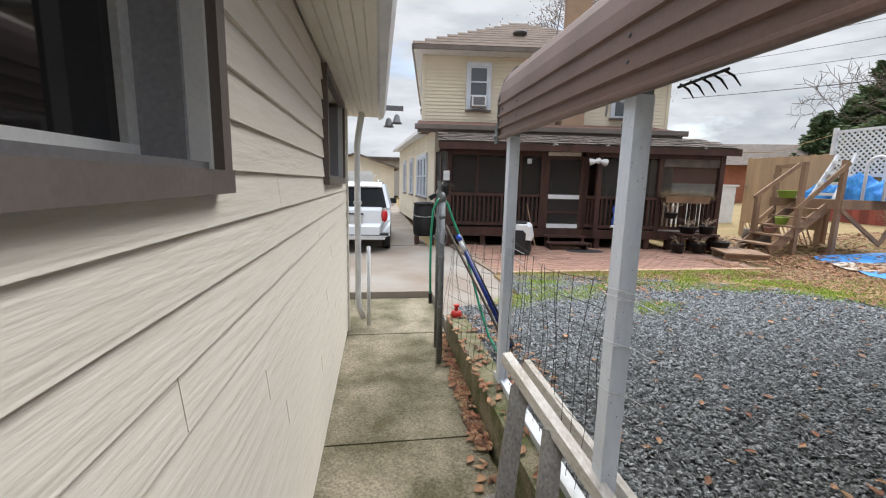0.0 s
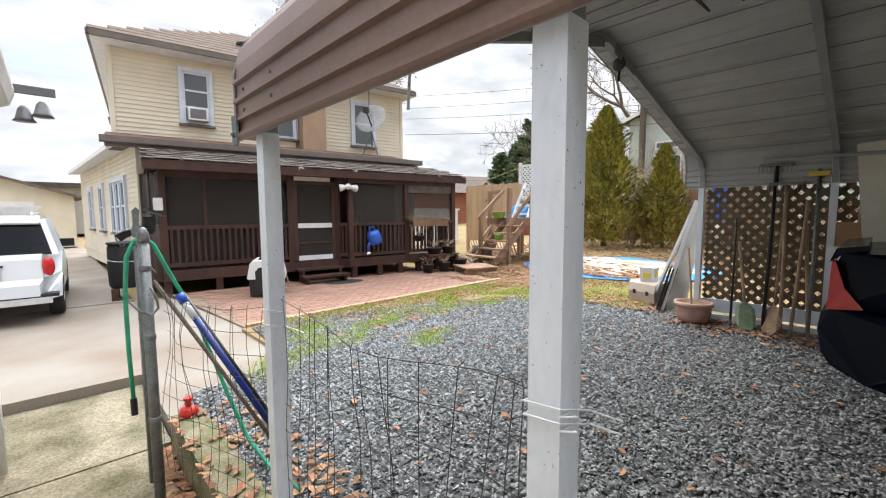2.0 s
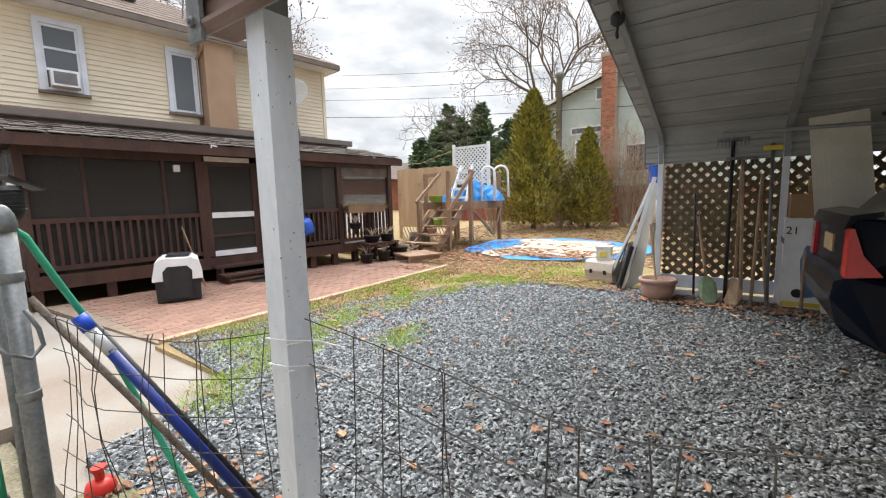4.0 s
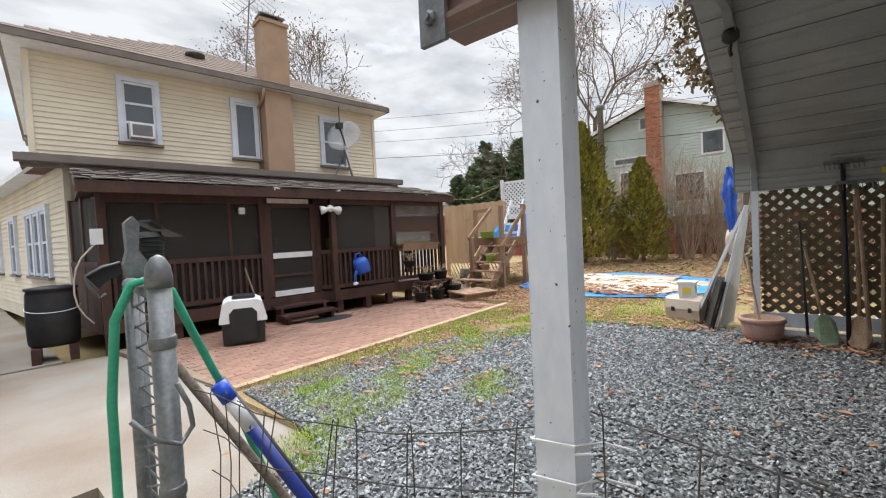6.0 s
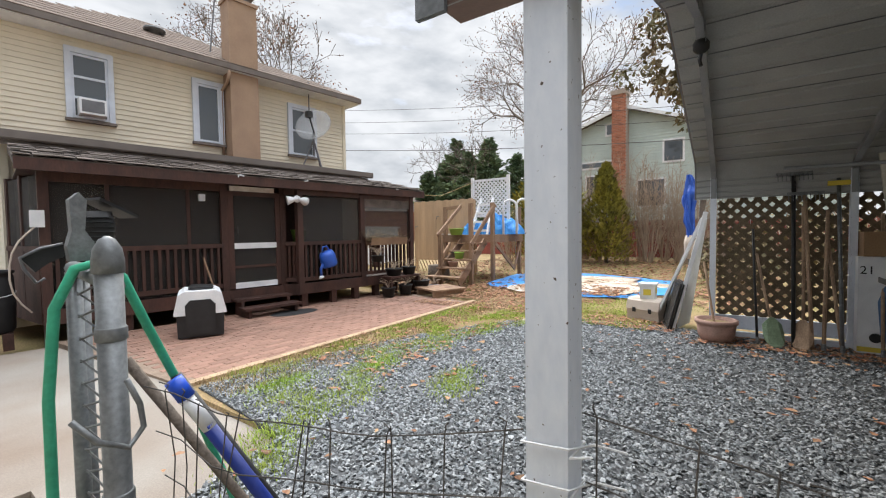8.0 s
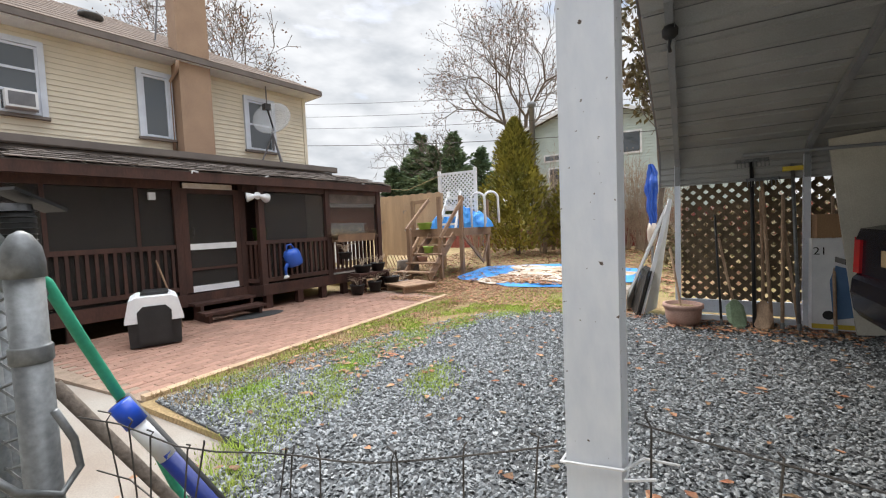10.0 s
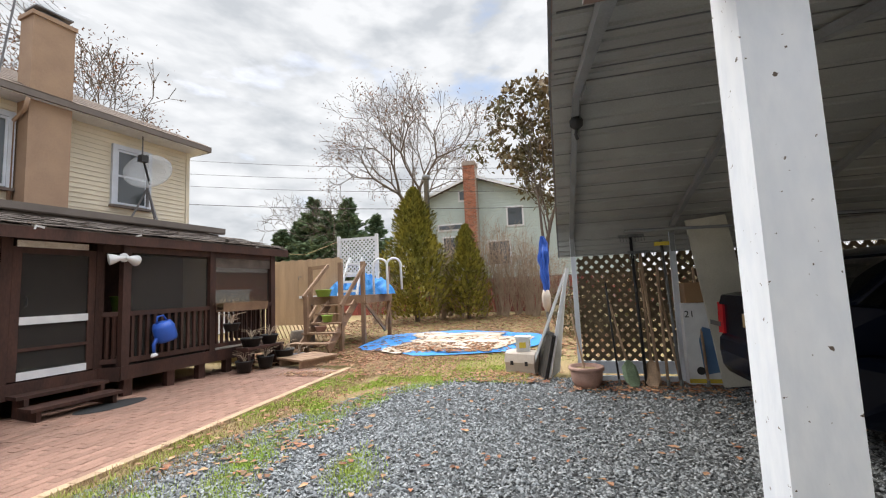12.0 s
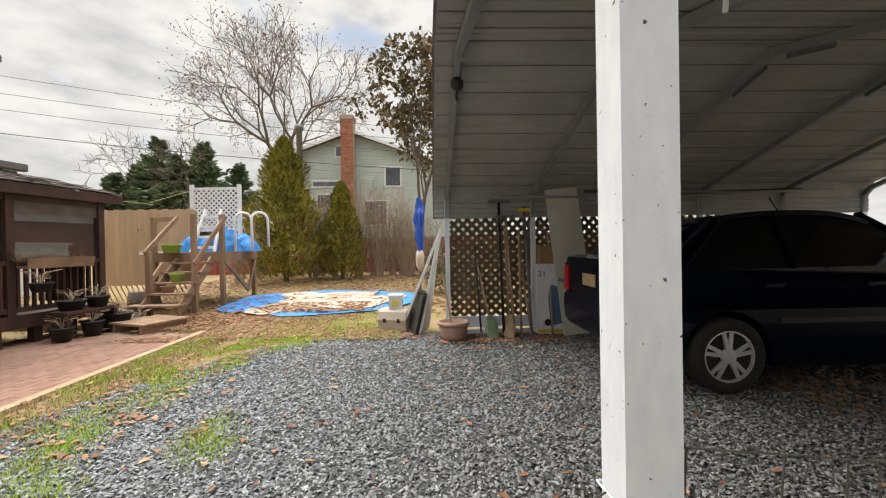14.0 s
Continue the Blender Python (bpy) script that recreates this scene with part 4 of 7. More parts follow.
for k in range(11):
    bm = BM()
    box(bm, 6.40, 6.44, -0.14 + 0.135 * k, -0.10 + 0.135 * k, 0.46, 1.13)
    part("side_baluster", bm, M["porch_wood"], porch)

door = thing("door_1", H, "dark screen door with two white kick strips", "door", kind="structure")
for a, b in ((2.34, 2.43), (3.18, 3.265)):
    bm = BM()
    box(bm, a, b, 0.0, 0.045, 0.42, 2.13)
    part("stile", bm, M["porch_wood"], door, bevel=0.004)
for z0, z1, m, lab in ((0.42, 0.52, M["white_trim"], "white strip"), (1.12, 1.22, M["white_trim"], "white strip"), (2.05, 2.13, M["porch_wood"], ""), (0.78, 0.82, M["porch_wood"], "")):
    bm = BM()
    box(bm, 2.43, 3.18, -0.012 if lab else 0.0, 0.04, z0, z1)
    part("cross_rail", bm, m, door, lab, bevel=0.003)
bm = BM()
box(bm, 2.43, 3.18, 0.02, 0.024, 0.52, 2.05)
part("door_screen", bm, M["screen"], door)
bm = BM()
box(bm, 2.37, 3.15, -0.03, -0.005, 2.13, 2.215)
part("head_board", bm, M["white_worn"], door, "pale weathered head board")
bm = BM()
tube(bm, [(2.48, -0.01, 1.35), (2.48, -0.05, 1.37), (2.48, -0.05, 1.47), (2.48, -0.01, 1.49)], 0.008, 6)
part("door_handle", bm, M["black"], door)

steps = thing("porch_steps", H, "two dark timber steps to the porch door", "steps")
for k, (v, z) in enumerate(((-0.28, 0.26), (-0.62, 0.14))):
    bm = BM()
    box(bm, 2.33, 3.33, v, v + 0.3, z - 0.04, z)
    part("tread", bm, M["porch_wood"], steps, bevel=0.006)
for u in (2.4, 3.22):
    bm = BM()
    prism(bm, [(-0.58, -0.08), (-0.02, -0.08), (-0.02, 0.22), (-0.3, 0.22), (-0.3, 0.1), (-0.58, 0.1)], u, u + 0.045, "x")
    part("stringer", bm, M["porch_wood"], steps)


def twin_light(u, z):
    ob = thing("flood_light", H @ pose(u, -0.31, z) @ Matrix.Scale(1.35, 4), "white twin flood light on the porch post", "lamp")
    bm = BM()
    lathe(bm, [(0.05, 0), (0.05, 0.02), (0.02, 0.03)], 12)
    bmesh.ops.transform(bm, matrix=pose(0, 0, 0, 90, 0, 0), verts=bm.verts)
    part("base", bm, M["white_trim"], ob)
    for s in (-1, 1):
        bm = BM()
        lathe(bm, [(0.02, 0), (0.025, 0.05), (0.045, 0.09), (0.065, 0.15), (0.06, 0.152), (0.01, 0.13)], 14)
        bmesh.ops.transform(bm, matrix=pose(0, -0.04, 0, 0, 100 * s, 20 * s), verts=bm.verts)
        part("lamp_head", bm, M["white_trim"], ob, smooth=True)


twin_light(3.45, 2.02)
sens = thing("sensor_box", H @ pose(1.93, -0.015, 1.98), "small white sensor box on the porch stud", "sensor")
bm = BM()
box(bm, -0.045, 0.045, -0.04, 0.02, -0.05, 0.06)
part("case", bm, M["white_trim"], sens, bevel=0.008)
for u, turn, size in ((2.42, 12, 0.75), (3.62, -20, 0.6), (5.9, 6, 0.45)):
    cl = thing("eave_bracket", H @ pose(u, -0.36, 2.36, 0, turn, turn) @ Matrix.Scale(size, 4), "small white bracket on the porch eave", "bracket")
    bm = BM()
    box(bm, -0.07, 0.07, -0.05, 0.04, -0.02, 0.02)
    box(bm, -0.07, -0.05, -0.05, -0.03, -0.07, -0.02)
    part("plate", bm, M["white_trim"], cl, bevel=0.004)
meter = thing("meter_box", H @ pose(-0.02, -0.03, 1.62), "white outdoor outlet box on the porch corner post", "box")
bm = BM()
box(bm, -0.07, 0.07, -0.06, 0.02, -0.12, 0.1)
part("case", bm, M["white_trim"], meter, bevel=0.01)
bm = BM()
tube(bm, [(-0.03, -0.04, -0.12), (-0.10, -0.05, -0.2), (-0.18, -0.06, -0.30), (-0.24, -0.055, -0.44), (-0.27, -0.05, -0.6), (-0.275, -0.05, -0.78), (-0.25, -0.04, -0.95), (-0.18, -0.03, -1.1), (-0.09, -0.02, -1.22)], 0.011, 8)
part("conduit", bm, M["tan_plastic"], meter, smooth=True)

can = thing("watering_can", H @ pose(4.03, -0.40, 0.87, 0, -18, 0) @ Matrix.Scale(1.25, 4), "blue plastic watering can hanging on the porch rail", "watering can")
bm = BM()
lathe(bm, [(0.11, -0.12), (0.125, -0.08), (0.125, 0.06), (0.10, 0.12), (0.06, 0.13)], 18)
part("body", bm, M["blue_plastic"], can, smooth=True)
bm = BM()
tube(bm, [(-0.11, 0, -0.05), (-0.17, 0, -0.10), (-0.2, 0, -0.2)], [0.03, 0.022, 0.018], 8)
spout = part("spout", bm, M["blue_plastic"], can, smooth=True)
bm = BM()
lathe(bm, [(0.02, 0.03), (0.045, 0.0), (0.04, -0.01)], 12, (-0.205, 0, -0.23))
part("rose", bm, M["white_trim"], spout, "pale sprinkler rose", smooth=True)
bm = BM()
tube(bm, [(0.07, 0, 0.11), (0.04, 0, 0.2), (-0.03, 0, 0.21), (-0.07, 0, 0.12)], 0.012, 8)
part("handle", bm, M["blue_plastic"], can, smooth=True)

planter = thing("window_box_planter", H @ pose(5.62, -0.38, 1.2), "weathered planter box of dry grass on the porch rail", "planter")
bm = BM()
prism(bm, [(-0.09, -0.1), (0.09, -0.1), (0.12, 0.06), (0.1, 0.06), (0.08, -0.06), (-0.08, -0.06), (-0.1, 0.06), (-0.12, 0.06)], -0.58, 0.45, "x")
part("trough", bm, M["deck_wood"], planter)
bm = BM()
rng = random.Random(3)
for k in range(1500):
    x, a, l = rng.uniform(-0.6, 0.62), rng.uniform(0, 6.28), rng.uniform(0.1, 0.36)
    p = Vector((x, rng.uniform(-0.07, 0.07), 0.0))
    q = p + Vector((math.cos(a) * l * 0.7, math.sin(a) * l * 0.4, l * rng.uniform(0.1, 0.9)))
    s = Vector((0.005, 0.005, 0))
    bm.faces.new([bm.verts.new(c) for c in (p - s, p + s, q)])
part("dry_grass", bm, M["straw"], planter)

tub = thing("bucket", H @ pose(4.05, 0.75, 1.18), "pale green bucket on the porch ledge", "bucket")
bm = BM()
lathe(bm, [(0.12, 0.0), (0.16, 0.26), (0.17, 0.26), (0.17, 0.28), (0.15, 0.28), (0.11, 0.02)], 16)
part("shell", bm, M["pale_green"], tub, smooth=True)
ledge = thing("table", H @ pose(4.2, 0.8, 0.395), "dark timber table inside the porch", "table")
bm = BM()
box(bm, -0.5, 0.6, -0.25, 0.25, 0.74, 0.78)
part("tabletop", bm, M["porch_wood"], ledge)
for x in (-0.45, 0.55):
    for y in (-0.2, 0.2):
        bm = BM()
        box(bm, x - 0.025, x + 0.025, y - 0.025, y + 0.025, 0, 0.74)
        part("leg", bm, M["porch_wood"], ledge)

crate = thing("pet_crate", pose(3.05, 8.55, -0.03, 0, 0, -24) @ Matrix.Diagonal((1, 1, 1.15, 1)), "white and black plastic pet crate on the patio", "pet crate")
bm = BM()
prism(bm, [(-0.27, 0.02), (0.27, 0.02), (0.28, 0.28), (-0.28, 0.28)], -0.33, 0.33, "y")
part("base", bm, M["black"], crate, bevel=0.03)
bm = BM()
prism(bm, [(-0.31, 0.285), (0.31, 0.285), (0.31, 0.32), (0.26, 0.52), (0.19, 0.56), (-0.19, 0.56), (-0.26, 0.52), (-0.31, 0.32)], -0.35, 0.35, "y")
part("top", bm, M["white_trim"], crate, "white ribbed lid", bevel=0.02)
bm = BM()
prism(bm, [(-0.17, 0.06), (0.17, 0.06), (0.18, 0.4), (0.12, 0.46), (-0.12, 0.46), (-0.18, 0.4)], -0.365, -0.345, "y")
part("doorway", bm, M["black"], crate)
bm = BM()
prism(bm, [(-0.14, 0.57), (0.15, 0.565), (0.17, 0.59), (-0.1, 0.60)], -0.2, 0.2, "y")
part("tray", bm, M["black"], crate)
stick = thing("pole", H @ pose(2.02, -0.25, -0.05), "pale wooden pole leaning on the porch", "pole")
bm = BM()
tube(bm, [(0.08, -0.15, 0), (-0.1, 0.22, 1.05)], 0.014, 8)
part("shaft", bm, M["deck_wood"], stick)
mat_ob = thing("door_mat", pose(4.7, 8.72, -0.03, 0, 0, -8), "dark oval rubber mat on the pavers", "mat")
bm = BM()
lathe(bm, [(0.30, 0), (0.32, 0.006), (0.30, 0.014)], 24)
for v in bm.verts:
    v.co.x *= 1.35
    v.co.y *= 0.75
part("mat", bm, M["rubber"], mat_ob)

barrel = thing("rain_barrel", H @ pose(-0.52, 0.35, 0), "black plastic rain barrel on a timber stand", "barrel")
bm = BM()
lathe(bm, [(0.25, 0.14), (0.275, 0.18), (0.285, 0.45), (0.29, 0.5), (0.285, 0.55), (0.275, 0.85), (0.26, 0.9), (0.285, 0.91), (0.285, 0.94), (0.1, 0.96)], 28)
part("body", bm, M["black"], barrel, smooth=True)
for x in (-0.24, 0.14):
    bm = BM()
    box(bm, x, x + 0.1, -0.28, 0.28, -0.07, 0.14)
    part("bearer", bm, M["porch_wood"], barrel)
bm = BM()
tube(bm, [(0.29 * math.cos(a), 0.29 * math.sin(a), 0.66 + 0.05 * math.sin(a)) for a in [6.28 * k / 24 for k in range(25)]], 0.006, 5)
part("cord", bm, M["white_trim"], barrel)

# pots on a stand beside the porch
for k, (u, v, z, rr, hh, dark) in enumerate(((5.75, -0.35, 0.42, 0.2, 0.16, 1), (6.15, -0.4, 0.42, 0.17, 0.18, 1), (5.5, -0.45, 0.0, 0.16, 0.2, 1), (6.45, -0.5, 0.05, 0.2, 0.22, 1), (5.35, -0.3, 0.75, 0.15, 0.14, 1), (6.75, -0.6, -0.03, 0.15, 0.16, 0), (5.95, -0.5, 0.0, 0.16, 0.22, 1))):
    pot = thing("plant_pot", H @ pose(u - 0.2, v - 0.25, z), "dark plastic plant pot with dry stems beside the porch", "plant pot", group="pots beside the porch")
    bm = BM()
    lathe(bm, [(rr * 0.7, 0), (rr * 0.95, hh * 0.9), (rr, hh * 0.9), (rr, hh), (rr * 0.88, hh), (rr * 0.85, hh * 0.8)], 18)
    part("pot", bm, M["black"] if dark else M["grey_trim"], pot, smooth=True)
    bm = BM()
    rng = random.Random(20 + k)
    for j in range(26):
        a, l = rng.uniform(0, 6.28), rng.uniform(0.1, 0.32)
        tube(bm, [(0, 0, hh * 0.8), (math.cos(a) * l * 0.3, math.sin(a) * l * 0.3, hh * 0.8 + l * 0.6), (math.cos(a) * l * 0.8, math.sin(a) * l * 0.8, hh * 0.8 + l * 0.7)], 0.004, 3)
    tagged(part("dry_plant", bm, M["shrub_twig"], pot), kind="stuff")
stand = thing("plant_stand", H @ pose(5.75, -0.63, 0), "low dark timber plant stand", "stand")
bm = BM()
box(bm, -0.45, 0.45, -0.16, 0.16, 0.38, 0.42)
part("top", bm, M["porch_wood"], stand)
for x in (-0.4, 0.4):
    bm = BM()
    box(bm, x - 0.03, x + 0.03, -0.14, 0.14, -0.06, 0.38)
    part("leg", bm, M["porch_wood"], stand)
# ---- vehicles ----
def arch(yc, r, zc, n=9):
    """Points of a wheel opening, from the front foot to the rear foot."""
    return [(yc + r * math.cos(a), max(0.2, zc + r * math.sin(a))) for a in [math.pi * k / (n - 1) for k in range(n)]]


def wheel(parent, x, y, side, r, spokes):
    w = new("wheel")
    w.parent, w.empty_display_size = parent, 0.1
    w.matrix_basis = pose(x, y, r, 0, 90 * side, 0)
    bm = BM()
    lathe(bm, [(r * 0.66, -0.10), (r * 0.9, -0.10), (r * 0.985, -0.08), (r, -0.04), (r, 0.04), (r * 0.985, 0.075), (r * 0.9, 0.10), (r * 0.68, 0.09), (r * 0.66, 0.06)], 32)
    part("tyre", bm, M["rubber"], w, smooth=True)
    bm = BM()
    lathe(bm, [(r * 0.55, -0.05), (r * 0.68, -0.05), (r * 0.69, 0.085), (r * 0.64, 0.09), (r * 0.62, 0.02), (r * 0.1, 0.01)], 32)
    rim = part("rim", bm, M["alloy"], w)
    bm = BM()
    lathe(bm, [(r * 0.60, 0.012), (r * 0.60, 0.022)], 32)
    part("brake_shadow", bm, M["black"], w)
    for k in range(spokes):
        for d in (-0.17, 0.17):
            a = 2 * math.pi * k / spokes + d
            bm = BM()
            beam(bm, (r * 0.12 * math.cos(a), r * 0.12 * math.sin(a), 0.07), (r * 0.63 * math.cos(a), r * 0.63 * math.sin(a), 0.055), r * 0.1, 0.03)
            part("spoke", bm, M["alloy"], w, bevel=0.004)
    bm = BM()
    lathe(bm, [(r * 0.2, 0.04), (r * 0.2, 0.08), (r * 0.12, 0.09)], 20)
    part("hub", bm, M["alloy"], w, smooth=True)


def shape_body(bm, half, zm, top, pull, ends):
    """Rounds a drawn-out car body: leans the sides in above the waist and draws the ends in."""
    for v in bm.verts:
        s = 1 if v.co.x > 0 else -1
        k = 0.0
        if v.co.z > zm:
            k += pull * (v.co.z - zm) / (top - zm)
        if v.co.z < 0.35:
            k += 0.05
        for ye, sg in ends:
            d = (v.co.y - ye) * sg
            if d < 0.6:
                k += 0.25 * ((0.6 - d) / 0.6) ** 2
        v.co.x = s * (abs(v.co.x) - k)


def smooth_line(pts, n=5):
    """Rounds a drawn line through its points."""
    out = []
    for i in range(len(pts) - 1):
        p0, p1, p2, p3 = (Vector(pts[max(0, min(len(pts) - 1, i + k))]) for k in (-1, 0, 1, 2))
        for j in range(n):
            t = j / n
            out.append(tuple(0.5 * (2 * p1 + (p2 - p0) * t + (2 * p0 - 5 * p1 + 4 * p2 - p3) * t ** 2 + (3 * p1 - p0 - 3 * p2 + p3) * t ** 3)))
    return out + [tuple(pts[-1])]


# car frame: rear towards +y
car = thing("parked_car", pose(4.83, 0.255, 0.0) @ Matrix.Scale(1.09, 4), "dark navy saloon car parked under the carport", "car")
RW = 0.305
low = [(1.02, 0.33), (1.10, 0.40), (1.15, 0.55), (1.13, 0.66), (1.04, 0.70), (1.03, 0.98), (0.99, 1.05), (0.62, 1.06), (0.30, 1.0), (-2.0, 0.93), (-2.3, 0.90), (-2.95, 0.80), (-3.22, 0.66), (-3.28, 0.5), (-3.22, 0.28), (-2.98, 0.22)]
low += [(y, z) for y, z in sorted(arch(-2.6, 0.36, 0.31), key=lambda p: p[0])]
low += [(-2.2, 0.2), (-0.4, 0.2)]
low += [(y, z) for y, z in sorted(arch(0.0, 0.36, 0.31), key=lambda p: p[0])]
low += [(0.42, 0.24), (0.75, 0.28)]
bm = BM()
prism(bm, low, -0.85, 0.85, "x")
shape_body(bm, 0.85, 0.6, 1.06, 0.07, ((1.15, -1), (-3.28, 1)))
body = part("body", bm, M["car_paint"], car, bevel=0.028)
bm = BM()
ROOF = smooth_line([(0.62, 1.055), (0.36, 1.25), (0.08, 1.38), (-0.25, 1.445), (-0.7, 1.465), (-1.1, 1.44), (-1.45, 1.34), (-1.8, 1.15), (-2.15, 0.93)])
prism(bm, ROOF + [(0.3, 0.99)], -0.76, 0.76, "x")
for v in bm.verts:
    v.co.x *= 1 - 0.2 * max(0, (v.co.z - 1.0) / 0.46)
part("cabin_glass", bm, M["car_glass"], car, bevel=0.03)
bm = BM()
crown = [p for p in ROOF if p[1] > 1.345]
prism(bm, [(y, z + 0.012) for y, z in crown] + [(y, z - 0.03) for y, z in reversed(crown)], -0.645, 0.645, "x")
part("roof", bm, M["car_paint"], car, bevel=0.018)
for s in (-1, 1):
    for a, b, w in (((0.60, 1.04), (0.02, 1.42), 0.16), ((-0.62, 0.99), (-0.55, 1.45), 0.07), ((-2.1, 0.94), (-1.3, 1.44), 0.06), ((0.35, 1.0), (-0.05, 1.40), 0.16)):
        bm = BM()
        xa, xb = s * 0.767, s * (0.767 - 0.155 * (b[1] - 1.0) / 0.46)
        beam(bm, (xa, a[0], a[1]), (xb, b[0], b[1]), 0.02, w, (s, 0, 0))
        part("pillar", bm, M["car_paint"], car)
    bm = BM()
    prism(bm, [(1.075, 0.70), (0.80, 0.72), (0.95, 0.84), (1.03, 1.0), (1.06, 1.0)], s * 0.58, s * 0.715, "x")
    for v in bm.verts:
        if v.co.y < 0.85:
            v.co.x += s * 0.012
    part("tail_light", bm, M["red_lamp"], car, "red tail light", bevel=0.008)
    bm = BM()
    box(bm, s * 0.80 if s > 0 else -0.95, 0.95 if s > 0 else -0.80, -1.78, -1.62, 0.95, 1.07)
    part("mirror", bm, M["car_paint"], car, bevel=0.03)
    for y in (-0.3, -1.15):
        bm = BM()
        beam(bm, (s * 0.835, y, 0.86), (s * 0.835, y - 0.17, 0.865), 0.03, 0.025)
        part("door_handle", bm, M["car_paint"], car)
    bm = BM()
    box(bm, s * 0.845 - 0.012, s * 0.845 + 0.012, -2.2, -0.42, 0.56, 0.60)
    part("side_moulding", bm, M["black"], car)
    for y in (0.0, -2.6):
        wheel(car, s * 0.775, y, s, RW, 5)
bm = BM()
prism(bm, [(1.09, 0.985), (1.04, 1.075), (0.80, 1.10), (0.80, 1.07), (1.0, 1.03)], -0.62, 0.62, "x")
part("spoiler", bm, M["car_paint"], car, bevel=0.01)
bm = BM()
box(bm, -0.16, 0.16, 1.03, 1.055, 0.80, 0.92)
plate2 = part("number_plate", bm, M["straw"], car, "pale number plate")
bm = BM()
box(bm, -0.12, 0.12, 1.055, 1.058, 0.84, 0.88)
part("plate_bar", bm, M["black"], plate2)
bm = BM()
tube(bm, [(-0.3, -0.9, 1.47), (-0.3, -0.8, 1.62)], 0.006, 5)
part("aerial_stub", bm, M["black"], car)

for ob in car.children:
    if ob.type == "MESH":
        for v in ob.data.vertices:
            if v.co.y > 0.42:
                v.co.y = 0.42 + (v.co.y - 0.42) * 0.59

suv = thing("parked_suv", pose(-0.53, 8.70, -0.06, 0, 0, -2) @ Matrix.Scale(0.89, 4), "white sport utility car on the driveway", "car")
# suv frame: rear at y = 0, nose towards +y
RS = 0.35
side = [(0.03, 0.35), (-0.02, 0.45), (-0.02, 0.62), (0.04, 0.70), (0.06, 1.0), (0.1, 1.08), (3.3, 1.05), (4.35, 0.92), (4.5, 0.6), (4.45, 0.3)]
side += [(y, z) for y, z in sorted(arch(3.6, 0.41, 0.36), key=lambda p: -p[0])]
side += [(3.1, 0.24), (1.4, 0.24)]
side += [(y, z) for y, z in sorted(arch(0.85, 0.41, 0.36), key=lambda p: -p[0])]
bm = BM()
prism(bm, side, -0.92, 0.92, "x")
shape_body(bm, 0.92, 0.7, 1.08, 0.04, ((-0.02, 1), (4.5, -1)))
part("body", bm, M["white_car"], suv, bevel=0.03)
bm = BM()
prism(bm, [(0.1, 1.07), (0.32, 1.55), (0.55, 1.62), (2.2, 1.63), (2.5, 1.58), (3.3, 1.04)], -0.84, 0.84, "x")
for v in bm.verts:
    v.co.x *= 1 - 0.17 * max(0, (v.co.z - 1.05) / 0.6)
part("cabin_glass", bm, M["car_glass"], suv, bevel=0.03)
bm = BM()
prism(bm, [(0.26, 1.53), (0.24, 1.56), (0.5, 1.66), (2.2, 1.66), (2.5, 1.6), (2.2, 1.6), (0.55, 1.6)], -0.71, 0.71, "x")
part("roof", bm, M["white_car"], suv, bevel=0.012)
for s in (-1, 1):
    for a, b, w in (((0.12, 1.05), (0.38, 1.6), 0.13), ((1.0, 1.05), (1.05, 1.6), 0.2), ((2.1, 1.05), (2.0, 1.6), 0.08), ((3.2, 1.06), (2.45, 1.58), 0.08)):
        bm = BM()
        beam(bm, (s * 0.85, a[0], a[1]), (s * 0.71, b[0], b[1]), 0.03, w, (s, 0, 0))
        part("pillar", bm, M["white_car"], suv)
    bm = BM()
    lathe(bm, [(0.02, 0.03), (0.065, 0.02), (0.075, 0.0), (0.07, -0.08)], 18)
    for v in bm.verts:
        v.co.y *= 1.9
    bmesh.ops.transform(bm, matrix=pose(s * 0.79, 0.05, 0.88, 90, 0, s * 22), verts=bm.verts)
    part("tail_light", bm, M["red_lamp"], suv, "red tail light", smooth=True)
    bm = BM()
    box(bm, 0.86 if s > 0 else -1.08, 1.08 if s > 0 else -0.86, 2.55, 2.7, 1.05, 1.2)
    part("mirror", bm, M["black"], suv, bevel=0.03)
    bm = BM()
    tube(bm, [(s * 0.62, 0.5, 1.66), (s * 0.62, 0.55, 1.71), (s * 0.62, 2.1, 1.71), (s * 0.62, 2.15, 1.66)], 0.016, 6)
    part("roof_rail", bm, M["alloy"], suv)
    for y in (0.85, 3.6):
        wheel(suv, s * 0.82, y, s, RS, 5)
bm = BM()
box(bm, -0.8, 0.8, -0.05, 0.1, 0.33, 0.42)
part("bumper_step", bm, M["alloy"], suv, bevel=0.015)
bm = BM()
box(bm, -0.88, 0.88, -0.015, 0.2, 0.42, 0.47)
part("bumper_gap", bm, M["black"], suv)
bm = BM()
prism(bm, [(0.115, 1.10), (0.295, 1.50), (0.31, 1.50), (0.13, 1.10)], -0.6, 0.6, "x")
part("rear_window", bm, M["car_glass"], suv)
bm = BM()
box(bm, -0.28, 0.28, 0.018, 0.05, 0.72, 0.86)
part("number_plate_bar", bm, M["dish_grey"], suv)
bm = BM()
tube(bm, [(-0.3, 0.03, 0.92), (0.3, 0.03, 0.92)], 0.018, 8)
part("tailgate_handle", bm, M["black"], suv)

